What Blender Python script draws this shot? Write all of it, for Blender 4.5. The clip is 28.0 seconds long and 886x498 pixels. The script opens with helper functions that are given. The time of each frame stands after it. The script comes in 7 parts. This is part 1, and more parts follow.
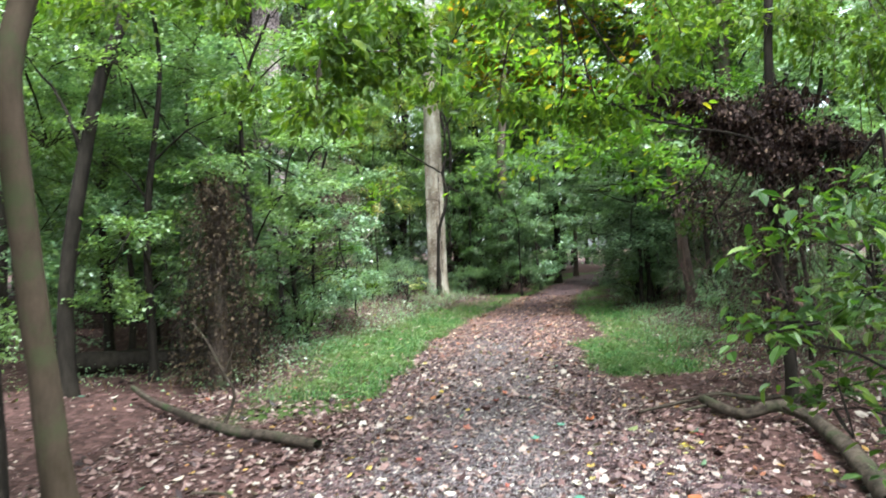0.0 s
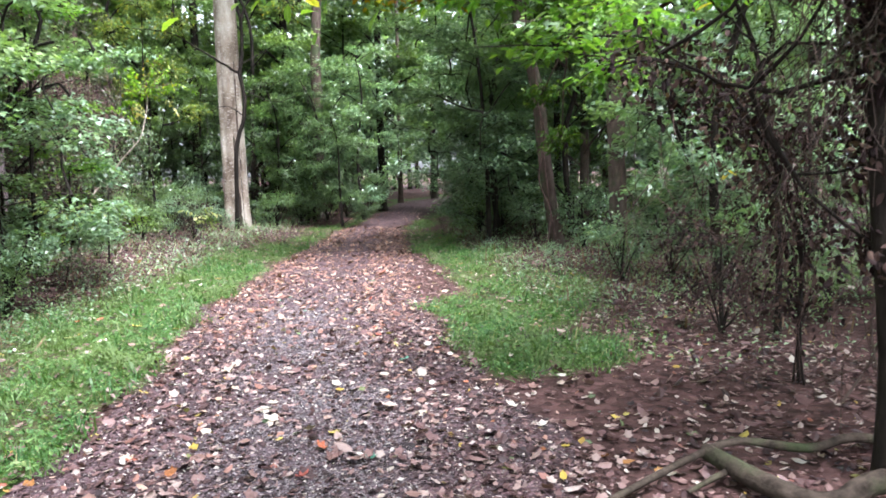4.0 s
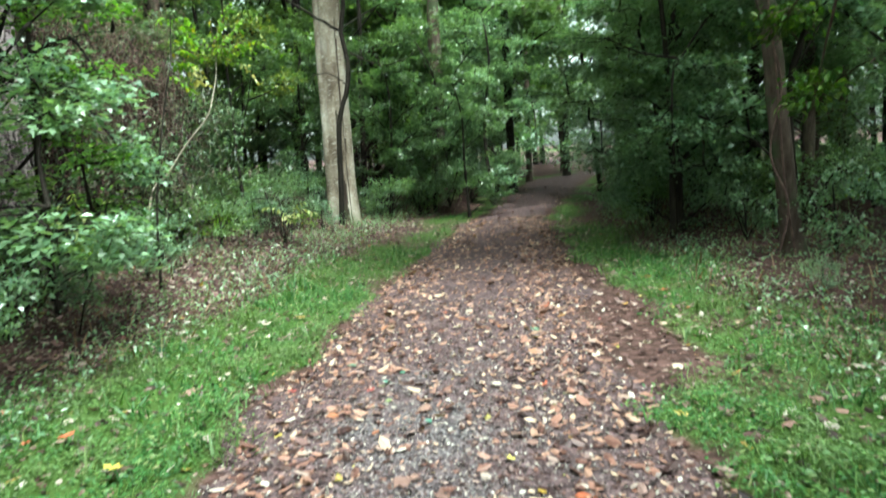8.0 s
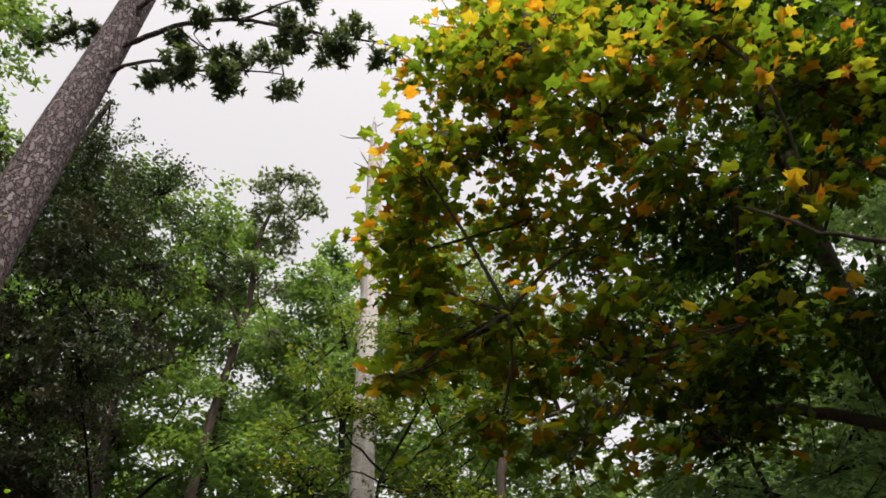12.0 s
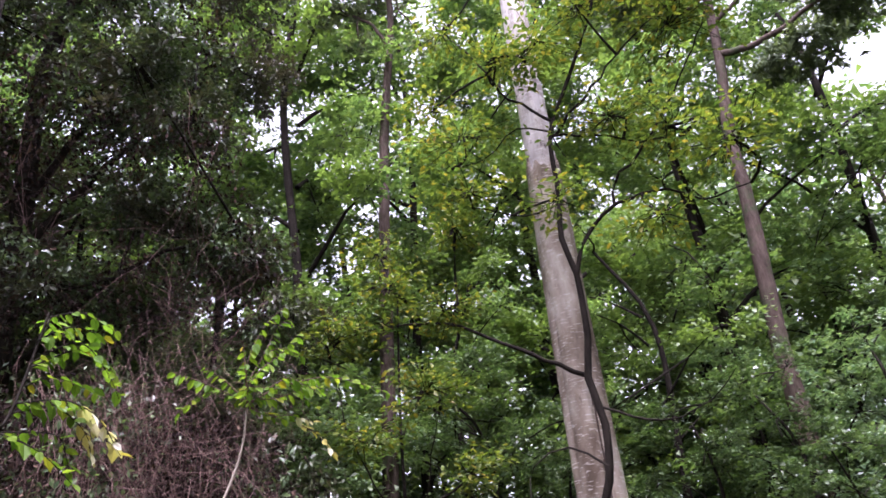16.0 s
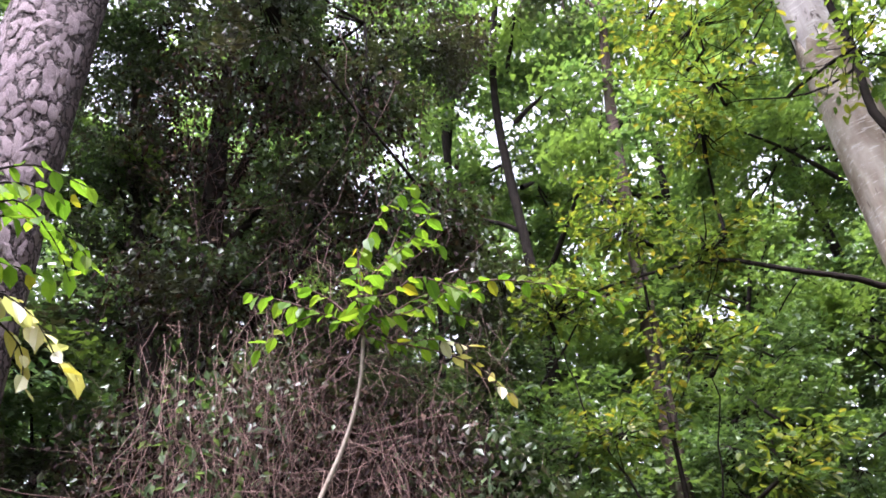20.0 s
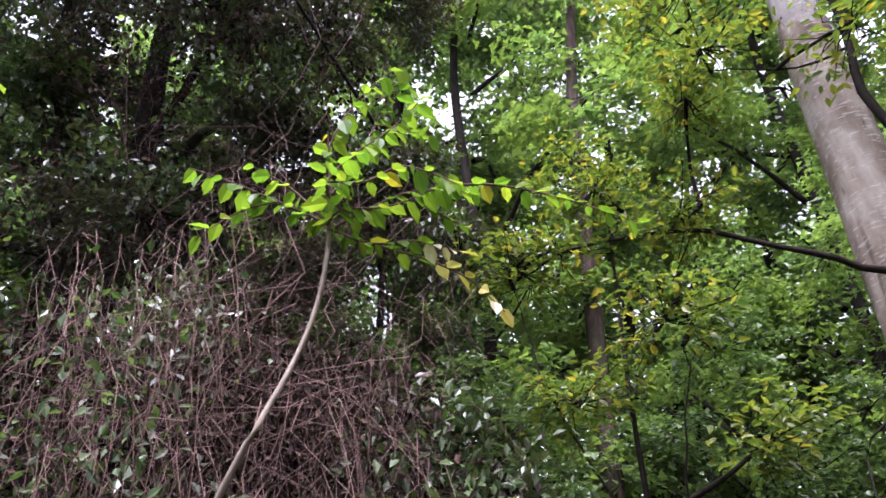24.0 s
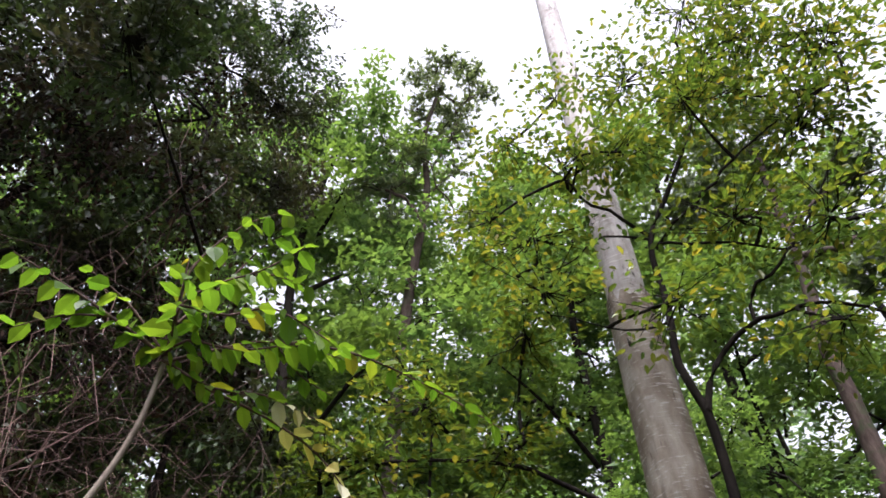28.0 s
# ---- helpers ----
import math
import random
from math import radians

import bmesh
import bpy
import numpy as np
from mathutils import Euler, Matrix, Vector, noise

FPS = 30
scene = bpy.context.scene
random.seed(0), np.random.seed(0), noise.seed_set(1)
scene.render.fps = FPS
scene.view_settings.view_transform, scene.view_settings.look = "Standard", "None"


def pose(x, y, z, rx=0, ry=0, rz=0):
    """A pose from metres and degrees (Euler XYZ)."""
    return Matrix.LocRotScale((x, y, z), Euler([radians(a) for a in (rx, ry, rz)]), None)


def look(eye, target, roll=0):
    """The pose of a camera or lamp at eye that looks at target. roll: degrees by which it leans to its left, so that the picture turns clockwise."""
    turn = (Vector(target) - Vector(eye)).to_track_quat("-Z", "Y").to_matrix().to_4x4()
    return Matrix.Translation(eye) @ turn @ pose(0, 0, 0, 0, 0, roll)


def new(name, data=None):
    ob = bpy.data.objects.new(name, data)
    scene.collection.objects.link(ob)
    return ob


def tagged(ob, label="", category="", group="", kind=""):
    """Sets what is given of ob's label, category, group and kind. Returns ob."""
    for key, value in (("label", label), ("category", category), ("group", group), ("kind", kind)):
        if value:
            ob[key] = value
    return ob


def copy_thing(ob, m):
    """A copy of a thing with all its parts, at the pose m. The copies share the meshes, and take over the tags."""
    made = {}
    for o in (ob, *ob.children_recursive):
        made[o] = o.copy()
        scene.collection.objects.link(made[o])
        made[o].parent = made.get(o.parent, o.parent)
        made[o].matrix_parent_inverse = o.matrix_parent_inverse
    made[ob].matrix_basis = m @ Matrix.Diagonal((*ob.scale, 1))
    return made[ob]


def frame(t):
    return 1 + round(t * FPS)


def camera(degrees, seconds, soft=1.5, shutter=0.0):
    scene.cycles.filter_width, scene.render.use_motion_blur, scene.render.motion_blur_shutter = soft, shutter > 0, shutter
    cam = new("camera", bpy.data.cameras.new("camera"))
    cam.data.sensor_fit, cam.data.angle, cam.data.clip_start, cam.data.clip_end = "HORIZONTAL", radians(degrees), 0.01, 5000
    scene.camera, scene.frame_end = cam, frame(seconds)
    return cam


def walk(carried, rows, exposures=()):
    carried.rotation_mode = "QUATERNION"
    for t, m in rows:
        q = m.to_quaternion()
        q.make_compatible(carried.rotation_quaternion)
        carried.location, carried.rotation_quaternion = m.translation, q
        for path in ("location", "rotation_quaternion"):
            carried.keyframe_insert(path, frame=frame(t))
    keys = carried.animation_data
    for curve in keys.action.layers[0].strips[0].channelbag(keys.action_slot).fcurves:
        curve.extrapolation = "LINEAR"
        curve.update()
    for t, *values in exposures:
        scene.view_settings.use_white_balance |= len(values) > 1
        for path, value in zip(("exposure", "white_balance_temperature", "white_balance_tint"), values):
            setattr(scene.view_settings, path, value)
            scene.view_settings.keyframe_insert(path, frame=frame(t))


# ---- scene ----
cam = camera(61.4, 28.0, soft=1.65, shutter=0.25)
PATH = [
    (0, (0.0, 0.0, 1.572), (0.0, 2.0, 1.576), -1.8),
    (0.5, (0.078, 0.476, 1.588), (0.23, 2.465, 1.733), -1.9),
    (1, (0.18, 0.952, 1.567), (0.406, 2.926, 1.8), -3.1),
    (1.5, (0.228, 1.459, 1.558), (0.513, 3.411, 1.887), -2.9),
    (2, (0.24, 1.987, 1.57), (0.61, 3.925, 1.898), -2.8),
    (2.5, (0.287, 2.504, 1.558), (0.684, 4.458, 1.706), -2.5),
    (3, (0.277, 3.01, 1.505), (0.69, 4.967, 1.507), -1.8),
    (3.5, (0.304, 3.495, 1.493), (0.757, 5.44, 1.4), -1.5),
    (4, (0.35, 3.985, 1.497), (0.822, 5.917, 1.287), -1.6),
    (4.5, (0.339, 4.506, 1.442), (0.787, 6.423, 1.088), -1.6),
    (6.5, (0.447, 6.516, 1.523), (0.564, 8.359, 0.755), -3.8),
    (7, (0.477, 6.978, 1.518), (0.54, 8.829, 0.763), -3.6),
    (7.5, (0.519, 7.456, 1.548), (0.604, 9.371, 0.978), -3.7),
    (8, (0.58, 7.924, 1.562), (0.738, 9.9, 1.299), -3.5),
    (8.5, (0.592, 8.366, 1.579), (0.822, 10.35, 1.682), -3.7),
    (9, (0.629, 8.802, 1.61), (0.943, 10.727, 2.052), -5.1),
    (9.5, (0.702, 9.233, 1.612), (1.007, 11.074, 2.334), -5.4),
    (10, (0.749, 9.702, 1.581), (0.998, 11.436, 2.546), -4.8),
    (10.5, (0.853, 10.146, 1.54), (1.051, 11.756, 2.71), -4.6),
    (11, (0.961, 10.552, 1.552), (1.076, 12.069, 2.849), -3.4),
    (11.5, (1.055, 10.936, 1.529), (1.113, 12.377, 2.914), -2.9),
    (13.5, (1.655, 12.48, 1.588), (1.559, 13.92, 2.973), -5.6),
    (14, (1.717, 12.889, 1.612), (1.496, 14.516, 2.754), -6.3),
    (14.5, (1.783, 13.293, 1.609), (1.428, 14.996, 2.595), -6.2),
    (15, (1.833, 13.684, 1.565), (1.352, 15.392, 2.489), -6.3),
    (15.5, (1.805, 14.066, 1.511), (1.217, 15.751, 2.415), -6.1),
    (16, (1.754, 14.452, 1.522), (1.088, 16.106, 2.427), -5.9),
    (16.5, (1.74, 14.849, 1.513), (1.017, 16.467, 2.441), -6.0),
    (17, (1.634, 15.207, 1.476), (0.833, 16.777, 2.421), -5.6),
    (17.5, (1.533, 15.571, 1.487), (0.625, 17.081, 2.433), -5.0),
    (18, (1.414, 15.9, 1.511), (0.303, 17.317, 2.381), -4.4),
    (18.5, (1.238, 16.15, 1.501), (-0.007, 17.47, 2.343), -3.6),
    (19, (1.07, 16.409, 1.548), (-0.179, 17.669, 2.472), -3.5),
    (19.5, (0.942, 16.653, 1.563), (-0.281, 17.876, 2.568), -3.9),
    (20, (0.774, 16.849, 1.55), (-0.408, 18.027, 2.653), -3.6),
    (20.5, (0.581, 17.008, 1.566), (-0.532, 18.132, 2.789), -2.3),
    (22.5, (0.2, 17.181, 1.558), (-0.774, 18.324, 2.879), 1.0),
    (23, (0.175, 17.176, 1.554), (-0.785, 18.398, 2.813), -0.4),
    (23.5, (0.166, 17.172, 1.542), (-0.856, 18.474, 2.664), -1.3),
    (24, (0.173, 17.155, 1.543), (-0.884, 18.47, 2.617), -1.6),
    (24.5, (0.172, 17.132, 1.559), (-0.725, 18.364, 2.855), 0.6),
    (25, (0.134, 17.131, 1.575), (-0.647, 18.319, 2.982), 1.7),
    (25.5, (0.136, 17.177, 1.566), (-0.645, 18.335, 2.997), 2.7),
    (26, (0.108, 17.213, 1.563), (-0.657, 18.362, 3.011), 4.3),
    (26.5, (0.005, 17.244, 1.562), (-0.683, 18.421, 3.025), 4.2),
    (27, (-0.097, 17.285, 1.571), (-0.688, 18.496, 3.049), 2.5),
    (27.5, (-0.136, 17.288, 1.57), (-0.646, 18.522, 3.059), 0.6),
    (28, (-0.149, 17.283, 1.574), (-0.593, 18.527, 3.076), -1.1),
]
walk(cam, [(t, look(eye, target, roll)) for t, eye, target, roll in PATH],
     [(0, 3.37, 5800, 0), (1, 3.32, 5400, 12), (2, 3.13, 6000, 37), (3, 3.47, 5600, 28), (4, 3.60, 5750, 14), (7, 3.03, 5700, -4), (8, 3.22, 5850, -16), (9, 3.57, 5650, 14), (10, 2.91, 5900, 30), (11, 2.18, 6500, 18), (11.5, 1.88, 6700, 14), (13.5, 1.20, 6900, 16), (14, 2.02, 6800, 24), (15, 2.74, 6150, 22), (16, 2.83, 5800, 36), (17, 2.97, 5650, 34), (20, 3.26, 5850, 27), (23, 2.85, 5650, 31), (24, 3.01, 5750, 33), (25, 2.77, 5800, 34), (26, 2.57, 5800, 32), (28, 2.23, 6050, 22)])

# ---- light ----
world = bpy.data.worlds.new("overcast_sky")
scene.world = world
world.use_nodes = True
wn, wl = world.node_tree.nodes, world.node_tree.links
sky = wn.new("ShaderNodeTexSky")
sky.sky_type, sky.sun_disc = "NISHITA", False
sky.sun_elevation, sky.sun_rotation = radians(68), radians(157)
sky.air_density, sky.dust_density, sky.ozone_density = 1.0, 4.0, 1.0
pale = wn.new("ShaderNodeHueSaturation")
pale.inputs["Saturation"].default_value = 0.12
wl.new(sky.outputs[0], pale.inputs["Color"])
wl.new(pale.outputs[0], wn["Background"].inputs["Color"])
wn["Background"].inputs["Strength"].default_value = 0.1
sun_data = bpy.data.lights.new("sun", "SUN")
sun_data.energy, sun_data.angle, sun_data.color = 1.5, radians(25), (1.0, 0.97, 0.92)
sun = new("sun", sun_data)
sun.matrix_world = look((0, 0, 40), (-6.3, 14.9, 0))


# ---- materials ----
def shader(name):
    m = bpy.data.materials.new(name)
    m.use_nodes = True
    return m, m.node_tree.nodes, m.node_tree.links, m.node_tree.nodes["Principled BSDF"]


def ramp(nodes, stops, interp="LINEAR"):
    r = nodes.new("ShaderNodeValToRGB")
    r.color_ramp.interpolation = interp
    e = r.color_ramp.elements
    while len(e) < len(stops):
        e.new(0.5)
    for el, (p, c) in zip(e, stops):
        el.position, el.color = p, (*c, 1)
    return r


def coords(nodes, links, scale=(1, 1, 1)):
    tc, mp = nodes.new("ShaderNodeTexCoord"), nodes.new("ShaderNodeMapping")
    mp.inputs["Scale"].default_value = scale
    links.new(tc.outputs["Object"], mp.inputs["Vector"])
    return mp.outputs[0]


def tex_noise(nodes, links, vec, scale, detail=4, rough=0.6):
    n = nodes.new("ShaderNodeTexNoise")
    n.inputs["Scale"].default_value, n.inputs["Detail"].default_value, n.inputs["Roughness"].default_value = scale, detail, rough
    if vec is not None:
        links.new(vec, n.inputs["Vector"])
    return n


def blend(nodes, links, kind, a, b, fac):
    m = nodes.new("ShaderNodeMix")
    m.data_type, m.blend_type = "RGBA", kind
    for sock, v in ((m.inputs[0], fac), (m.inputs[6], a), (m.inputs[7], b)):
        if isinstance(v, (int, float)):
            sock.default_value = v
        elif isinstance(v, tuple):
            sock.default_value = (*v, 1)
        else:
            links.new(v, sock)
    return m.outputs[2]


def bumped(nodes, links, bsdf, height, strength, dist=0.02):
    b = nodes.new("ShaderNodeBump")
    b.inputs["Strength"].default_value, b.inputs["Distance"].default_value = strength, dist
    links.new(height, b.inputs["Height"])
    links.new(b.outputs[0], bsdf.inputs["Normal"])


def leaf_mat(name, stops, translucent=0.4, rough=0.45, patch=None, patch_scale=0.6, gloss=0.25, mottle=35):
    """Leaves: every leaf takes its own tone, broad patches shift it, light passes through."""
    m, n, l, p = shader(name)
    geo = n.new("ShaderNodeNewGeometry")
    r = ramp(n, stops)
    l.new(geo.outputs["Random Per Island"], r.inputs[0])
    col = r.outputs[0]
    if patch:
        nz = tex_noise(n, l, coords(n, l), patch_scale, 2)
        rr = ramp(n, [(0.45, (0, 0, 0)), (0.62, (1, 1, 1))])
        l.new(nz.outputs[0], rr.inputs[0])
        col = blend(n, l, "MIX", col, patch, rr.outputs[0])
    fine = tex_noise(n, l, coords(n, l), mottle, 3)
    col = blend(n, l, "MULTIPLY", col, blend(n, l, "MIX", (0.65, 0.65, 0.65), (1.15, 1.15, 1.1), fine.outputs[0]), 1.0)
    l.new(col, p.inputs["Base Color"])
    p.inputs["Roughness"].default_value = rough
    p.inputs["Specular IOR Level"].default_value = gloss
    tr = n.new("ShaderNodeBsdfTranslucent")
    l.new(blend(n, l, "MULTIPLY", col, (1.35, 1.45, 0.6), 1.0), tr.inputs["Color"])
    mx = n.new("ShaderNodeMixShader")
    mx.inputs[0].default_value = translucent
    l.new(p.outputs[0], mx.inputs[1])
    l.new(tr.outputs[0], mx.inputs[2])
    l.new(mx.outputs[0], n["Material Output"].inputs["Surface"])
    return m


def bark_mat(name, dark, light, stretch=0.25, scale=14, strength=0.8, moss=None):
    m, n, l, p = shader(name)
    v = coords(n, l, (1, 1, stretch))
    a, b = tex_noise(n, l, v, scale, 6, 0.7), tex_noise(n, l, coords(n, l), 1.7, 3)
    r = ramp(n, [(0.3, dark), (0.7, light)])
    l.new(a.outputs[0], r.inputs[0])
    col = blend(n, l, "MULTIPLY", r.outputs[0], blend(n, l, "MIX", (0.6, 0.6, 0.6), (1.25, 1.2, 1.15), b.outputs[0]), 1.0)
    if moss:
        k = ramp(n, [(0.52, (0, 0, 0)), (0.66, (1, 1, 1))])
        l.new(tex_noise(n, l, coords(n, l), 3.1, 5).outputs[0], k.inputs[0])
        col = blend(n, l, "MIX", col, moss, k.outputs[0])
    l.new(col, p.inputs["Base Color"])
    p.inputs["Roughness"].default_value = 0.9
    p.inputs["Specular IOR Level"].default_value = 0.08
    bumped(n, l, p, a.outputs[0], strength, 0.02)
    return m


def plate_bark(name):
    """Pine bark: flat greyish plates with dark, ragged furrows."""
    m, n, l, p = shader(name)
    warp = tex_noise(n, l, coords(n, l), 9, 3)
    vec = n.new("ShaderNodeVectorMath")
    vec.operation = "MULTIPLY_ADD"
    l.new(warp.outputs["Color"], vec.inputs[0])
    vec.inputs[1].default_value = (2.2, 2.2, 2.2)
    l.new(coords(n, l, (15, 15, 7)), vec.inputs[2])
    vo, ve = n.new("ShaderNodeTexVoronoi"), n.new("ShaderNodeTexVoronoi")
    ve.feature = "DISTANCE_TO_EDGE"
    for t in (vo, ve):
        t.inputs["Scale"].default_value = 1.0
        l.new(vec.outputs[0], t.inputs["Vector"])
    tone = ramp(n, [(0.0, (0.085, 0.062, 0.062)), (0.5, (0.15, 0.115, 0.118)), (1.0, (0.24, 0.195, 0.2))])
    l.new(vo.outputs["Color"], tone.inputs[0])
    grain = tex_noise(n, l, coords(n, l), 45, 5, 0.7)
    col = blend(n, l, "MULTIPLY", tone.outputs[0], blend(n, l, "MIX", (0.6, 0.58, 0.56), (1.3, 1.3, 1.3), grain.outputs[0]), 1.0)
    gap = ramp(n, [(0.0, (0, 0, 0)), (0.16, (1, 1, 1))])
    l.new(ve.outputs["Distance"], gap.inputs[0])
    l.new(blend(n, l, "MIX", (0.028, 0.02, 0.02), col, gap.outputs[0]), p.inputs["Base Color"])
    p.inputs["Roughness"].default_value = 0.85
    p.inputs["Specular IOR Level"].default_value = 0.15
    h = blend(n, l, "ADD", gap.outputs[0], grain.outputs[0], 0.25)
    bumped(n, l, p, h, 1.0, 0.03)
    return m


def snag_mat(name):
    """Weathered trunk without bark: tan and grey patches, short cross marks, small dark holes."""
    m, n, l, p = shader(name)
    big = tex_noise(n, l, coords(n, l, (1, 1, 0.5)), 1.6, 4)
    r = ramp(n, [(0.33, (0.24, 0.21, 0.19)), (0.5, (0.38, 0.345, 0.325)), (0.68, (0.5, 0.475, 0.46))])
    l.new(big.outputs[0], r.inputs[0])
    cross = tex_noise(n, l, coords(n, l, (3, 3, 22)), 2.2, 3)
    k = ramp(n, [(0.57, (0, 0, 0)), (0.63, (1, 1, 1))])
    l.new(cross.outputs[0], k.inputs[0])
    col = blend(n, l, "MIX", r.outputs[0], (0.56, 0.535, 0.52), k.outputs[0])
    blot = tex_noise(n, l, coords(n, l, (1, 1, 0.7)), 4.5, 6, 0.7)
    kb = ramp(n, [(0.5, (0, 0, 0)), (0.62, (1, 1, 1))])
    l.new(blot.outputs[0], kb.inputs[0])
    col = blend(n, l, "MIX", col, (0.47, 0.445, 0.43), kb.outputs[0])
    kd = ramp(n, [(0.36, (1, 1, 1)), (0.43, (0, 0, 0))])
    l.new(tex_noise(n, l, coords(n, l, (1, 1, 0.45)), 6, 6, 0.75).outputs[0], kd.inputs[0])
    col = blend(n, l, "MIX", col, (0.075, 0.058, 0.048), kd.outputs[0])
    streak = tex_noise(n, l, coords(n, l, (1, 1, 0.06)), 26, 4)
    col = blend(n, l, "MULTIPLY", col, blend(n, l, "MIX", (0.55, 0.53, 0.5), (1.3, 1.3, 1.3), streak.outputs[0]), 1.0)
    hole = n.new("ShaderNodeTexVoronoi")
    hole.inputs["Scale"].default_value = 5
    l.new(coords(n, l), hole.inputs["Vector"])
    kh = ramp(n, [(0.07, (1, 1, 1)), (0.1, (0, 0, 0))])
    l.new(hole.outputs["Distance"], kh.inputs[0])
    col = blend(n, l, "MIX", col, (0.03, 0.025, 0.02), kh.outputs[0])
    l.new(col, p.inputs["Base Color"])
    p.inputs["Roughness"].default_value = 0.8
    bumped(n, l, p, blend(n, l, "ADD", streak.outputs[0], cross.outputs[0], 0.5), 0.6, 0.015)
    return m


def snag_bark_mat(name):
    """Thin smooth tan bark with fine cross bands, pale scuffs and lengthwise cracks."""
    m, n, l, p = shader(name)
    big = tex_noise(n, l, coords(n, l, (1, 1, 0.45)), 2.2, 4)
    r = ramp(n, [(0.38, (0.12, 0.09, 0.066)), (0.5, (0.25, 0.206, 0.163)), (0.64, (0.41, 0.37, 0.315))])
    l.new(big.outputs[0], r.inputs[0])
    band = tex_noise(n, l, coords(n, l, (4, 4, 24)), 2.0, 4)
    k = ramp(n, [(0.57, (0, 0, 0)), (0.64, (0.75, 0.75, 0.75))])
    l.new(band.outputs[0], k.inputs[0])
    col = blend(n, l, "MIX", r.outputs[0], (0.56, 0.525, 0.49), k.outputs[0])
    crack = tex_noise(n, l, coords(n, l, (1, 1, 0.13)), 16, 6, 0.7)
    kc = ramp(n, [(0.32, (0.8, 0.8, 0.8)), (0.38, (0, 0, 0))])
    l.new(crack.outputs[0], kc.inputs[0])
    col = blend(n, l, "MIX", col, (0.07, 0.052, 0.045), kc.outputs[0])
    stain = tex_noise(n, l, coords(n, l, (1, 1, 0.3)), 3.4, 5, 0.7)
    col = blend(n, l, "MULTIPLY", col, blend(n, l, "MIX", (0.22, 0.18, 0.155), (1.55, 1.55, 1.55), stain.outputs[0]), 1.0)
    l.new(col, p.inputs["Base Color"])
    p.inputs["Roughness"].default_value = 0.75
    p.inputs["Specular IOR Level"].default_value = 0.2
    bumped(n, l, p, blend(n, l, "ADD", crack.outputs[0], band.outputs[0], 0.5), 0.6, 0.015)
    return m


def ground_mat(name, stops, scale, gravel=None, turf=None):
    m, n, l, p = shader(name)
    vo = n.new("ShaderNodeTexVoronoi")
    vo.inputs["Scale"].default_value = scale
    l.new(coords(n, l), vo.inputs["Vector"])
    r = ramp(n, stops)
    l.new(vo.outputs["Color"], r.inputs[0])
    big = tex_noise(n, l, coords(n, l), 0.8, 4)
    col = blend(n, l, "MULTIPLY", r.outputs[0], blend(n, l, "MIX", (0.55, 0.55, 0.55), (1.3, 1.25, 1.2), big.outputs[0]), 1.0)
    fine = tex_noise(n, l, coords(n, l), 90, 4, 0.7)
    if gravel:
        k = ramp(n, [(0.38, (0, 0, 0)), (0.66, (1, 1, 1))])
        worn = n.new("ShaderNodeAttribute")
        worn.attribute_name = "worn"
        l.new(blend(n, l, "MULTIPLY", tex_noise(n, l, coords(n, l), 1.3, 4).outputs[0], worn.outputs["Fac"], 1.0), k.inputs[0])
        grit = n.new("ShaderNodeTexVoronoi")
        grit.inputs["Scale"].default_value = 85
        l.new(coords(n, l), grit.inputs["Vector"])
        g = ramp(n, [(0.15, (0.012, 0.010, 0.011)), (0.4, gravel[0]), (0.75, gravel[1]), (0.95, (0.26, 0.22, 0.21))])
        l.new(grit.outputs["Color"], g.inputs[0])
        col = blend(n, l, "MIX", col, g.outputs[0], blend(n, l, "MIX", (0.22, 0.22, 0.22), (0.8, 0.8, 0.8), k.outputs[0]))
        crumb = ramp(n, [(0.36, (0.35, 0.33, 0.33)), (0.5, (1, 1, 1)), (0.66, (1.75, 1.7, 1.6))])
        l.new(tex_noise(n, l, coords(n, l), 26, 5, 0.75).outputs[0], crumb.inputs[0])
        col = blend(n, l, "MULTIPLY", col, crumb.outputs[0], 1.0)
    if turf:
        at = n.new("ShaderNodeAttribute")
        at.attribute_name = "verge"
        k = ramp(n, [(0.3, (0, 0, 0)), (0.75, (1, 1, 1))])
        l.new(blend(n, l, "MULTIPLY", at.outputs["Fac"], blend(n, l, "MIX", (0.5, 0.5, 0.5), (1.5, 1.5, 1.5), tex_noise(n, l, coords(n, l), 4, 4).outputs[0]), 1.0), k.inputs[0])
        g = ramp(n, [(0.3, turf[0]), (0.7, turf[1])])
        l.new(fine.outputs[0], g.inputs[0])
        col = blend(n, l, "MIX", col, g.outputs[0], k.outputs[0])
    l.new(col, p.inputs["Base Color"])
    p.inputs["Roughness"].default_value = 0.95
    p.inputs["Specular IOR Level"].default_value = 0.1
    bumped(n, l, p, blend(n, l, "ADD", vo.outputs["Distance"], fine.outputs[0], 0.6), 0.8, 0.02)
    return m


GREEN = leaf_mat("leaf_green", [(0, (0.05, 0.10, 0.035)), (0.5, (0.10, 0.17, 0.075)), (1, (0.175, 0.25, 0.10))], 0.45, patch=(0.14, 0.21, 0.06), gloss=0.8)
BLUEGREEN = leaf_mat("leaf_cool", [(0, (0.06, 0.115, 0.065)), (0.5, (0.115, 0.195, 0.115)), (1, (0.22, 0.30, 0.205))], 0.42, rough=0.32, patch=(0.13, 0.2, 0.09), gloss=0.85)
BRIGHT = leaf_mat("leaf_bright", [(0, (0.08, 0.165, 0.018)), (0.6, (0.125, 0.22, 0.024)), (0.93, (0.19, 0.28, 0.03)), (1, (0.36, 0.30, 0.03))], 0.55)
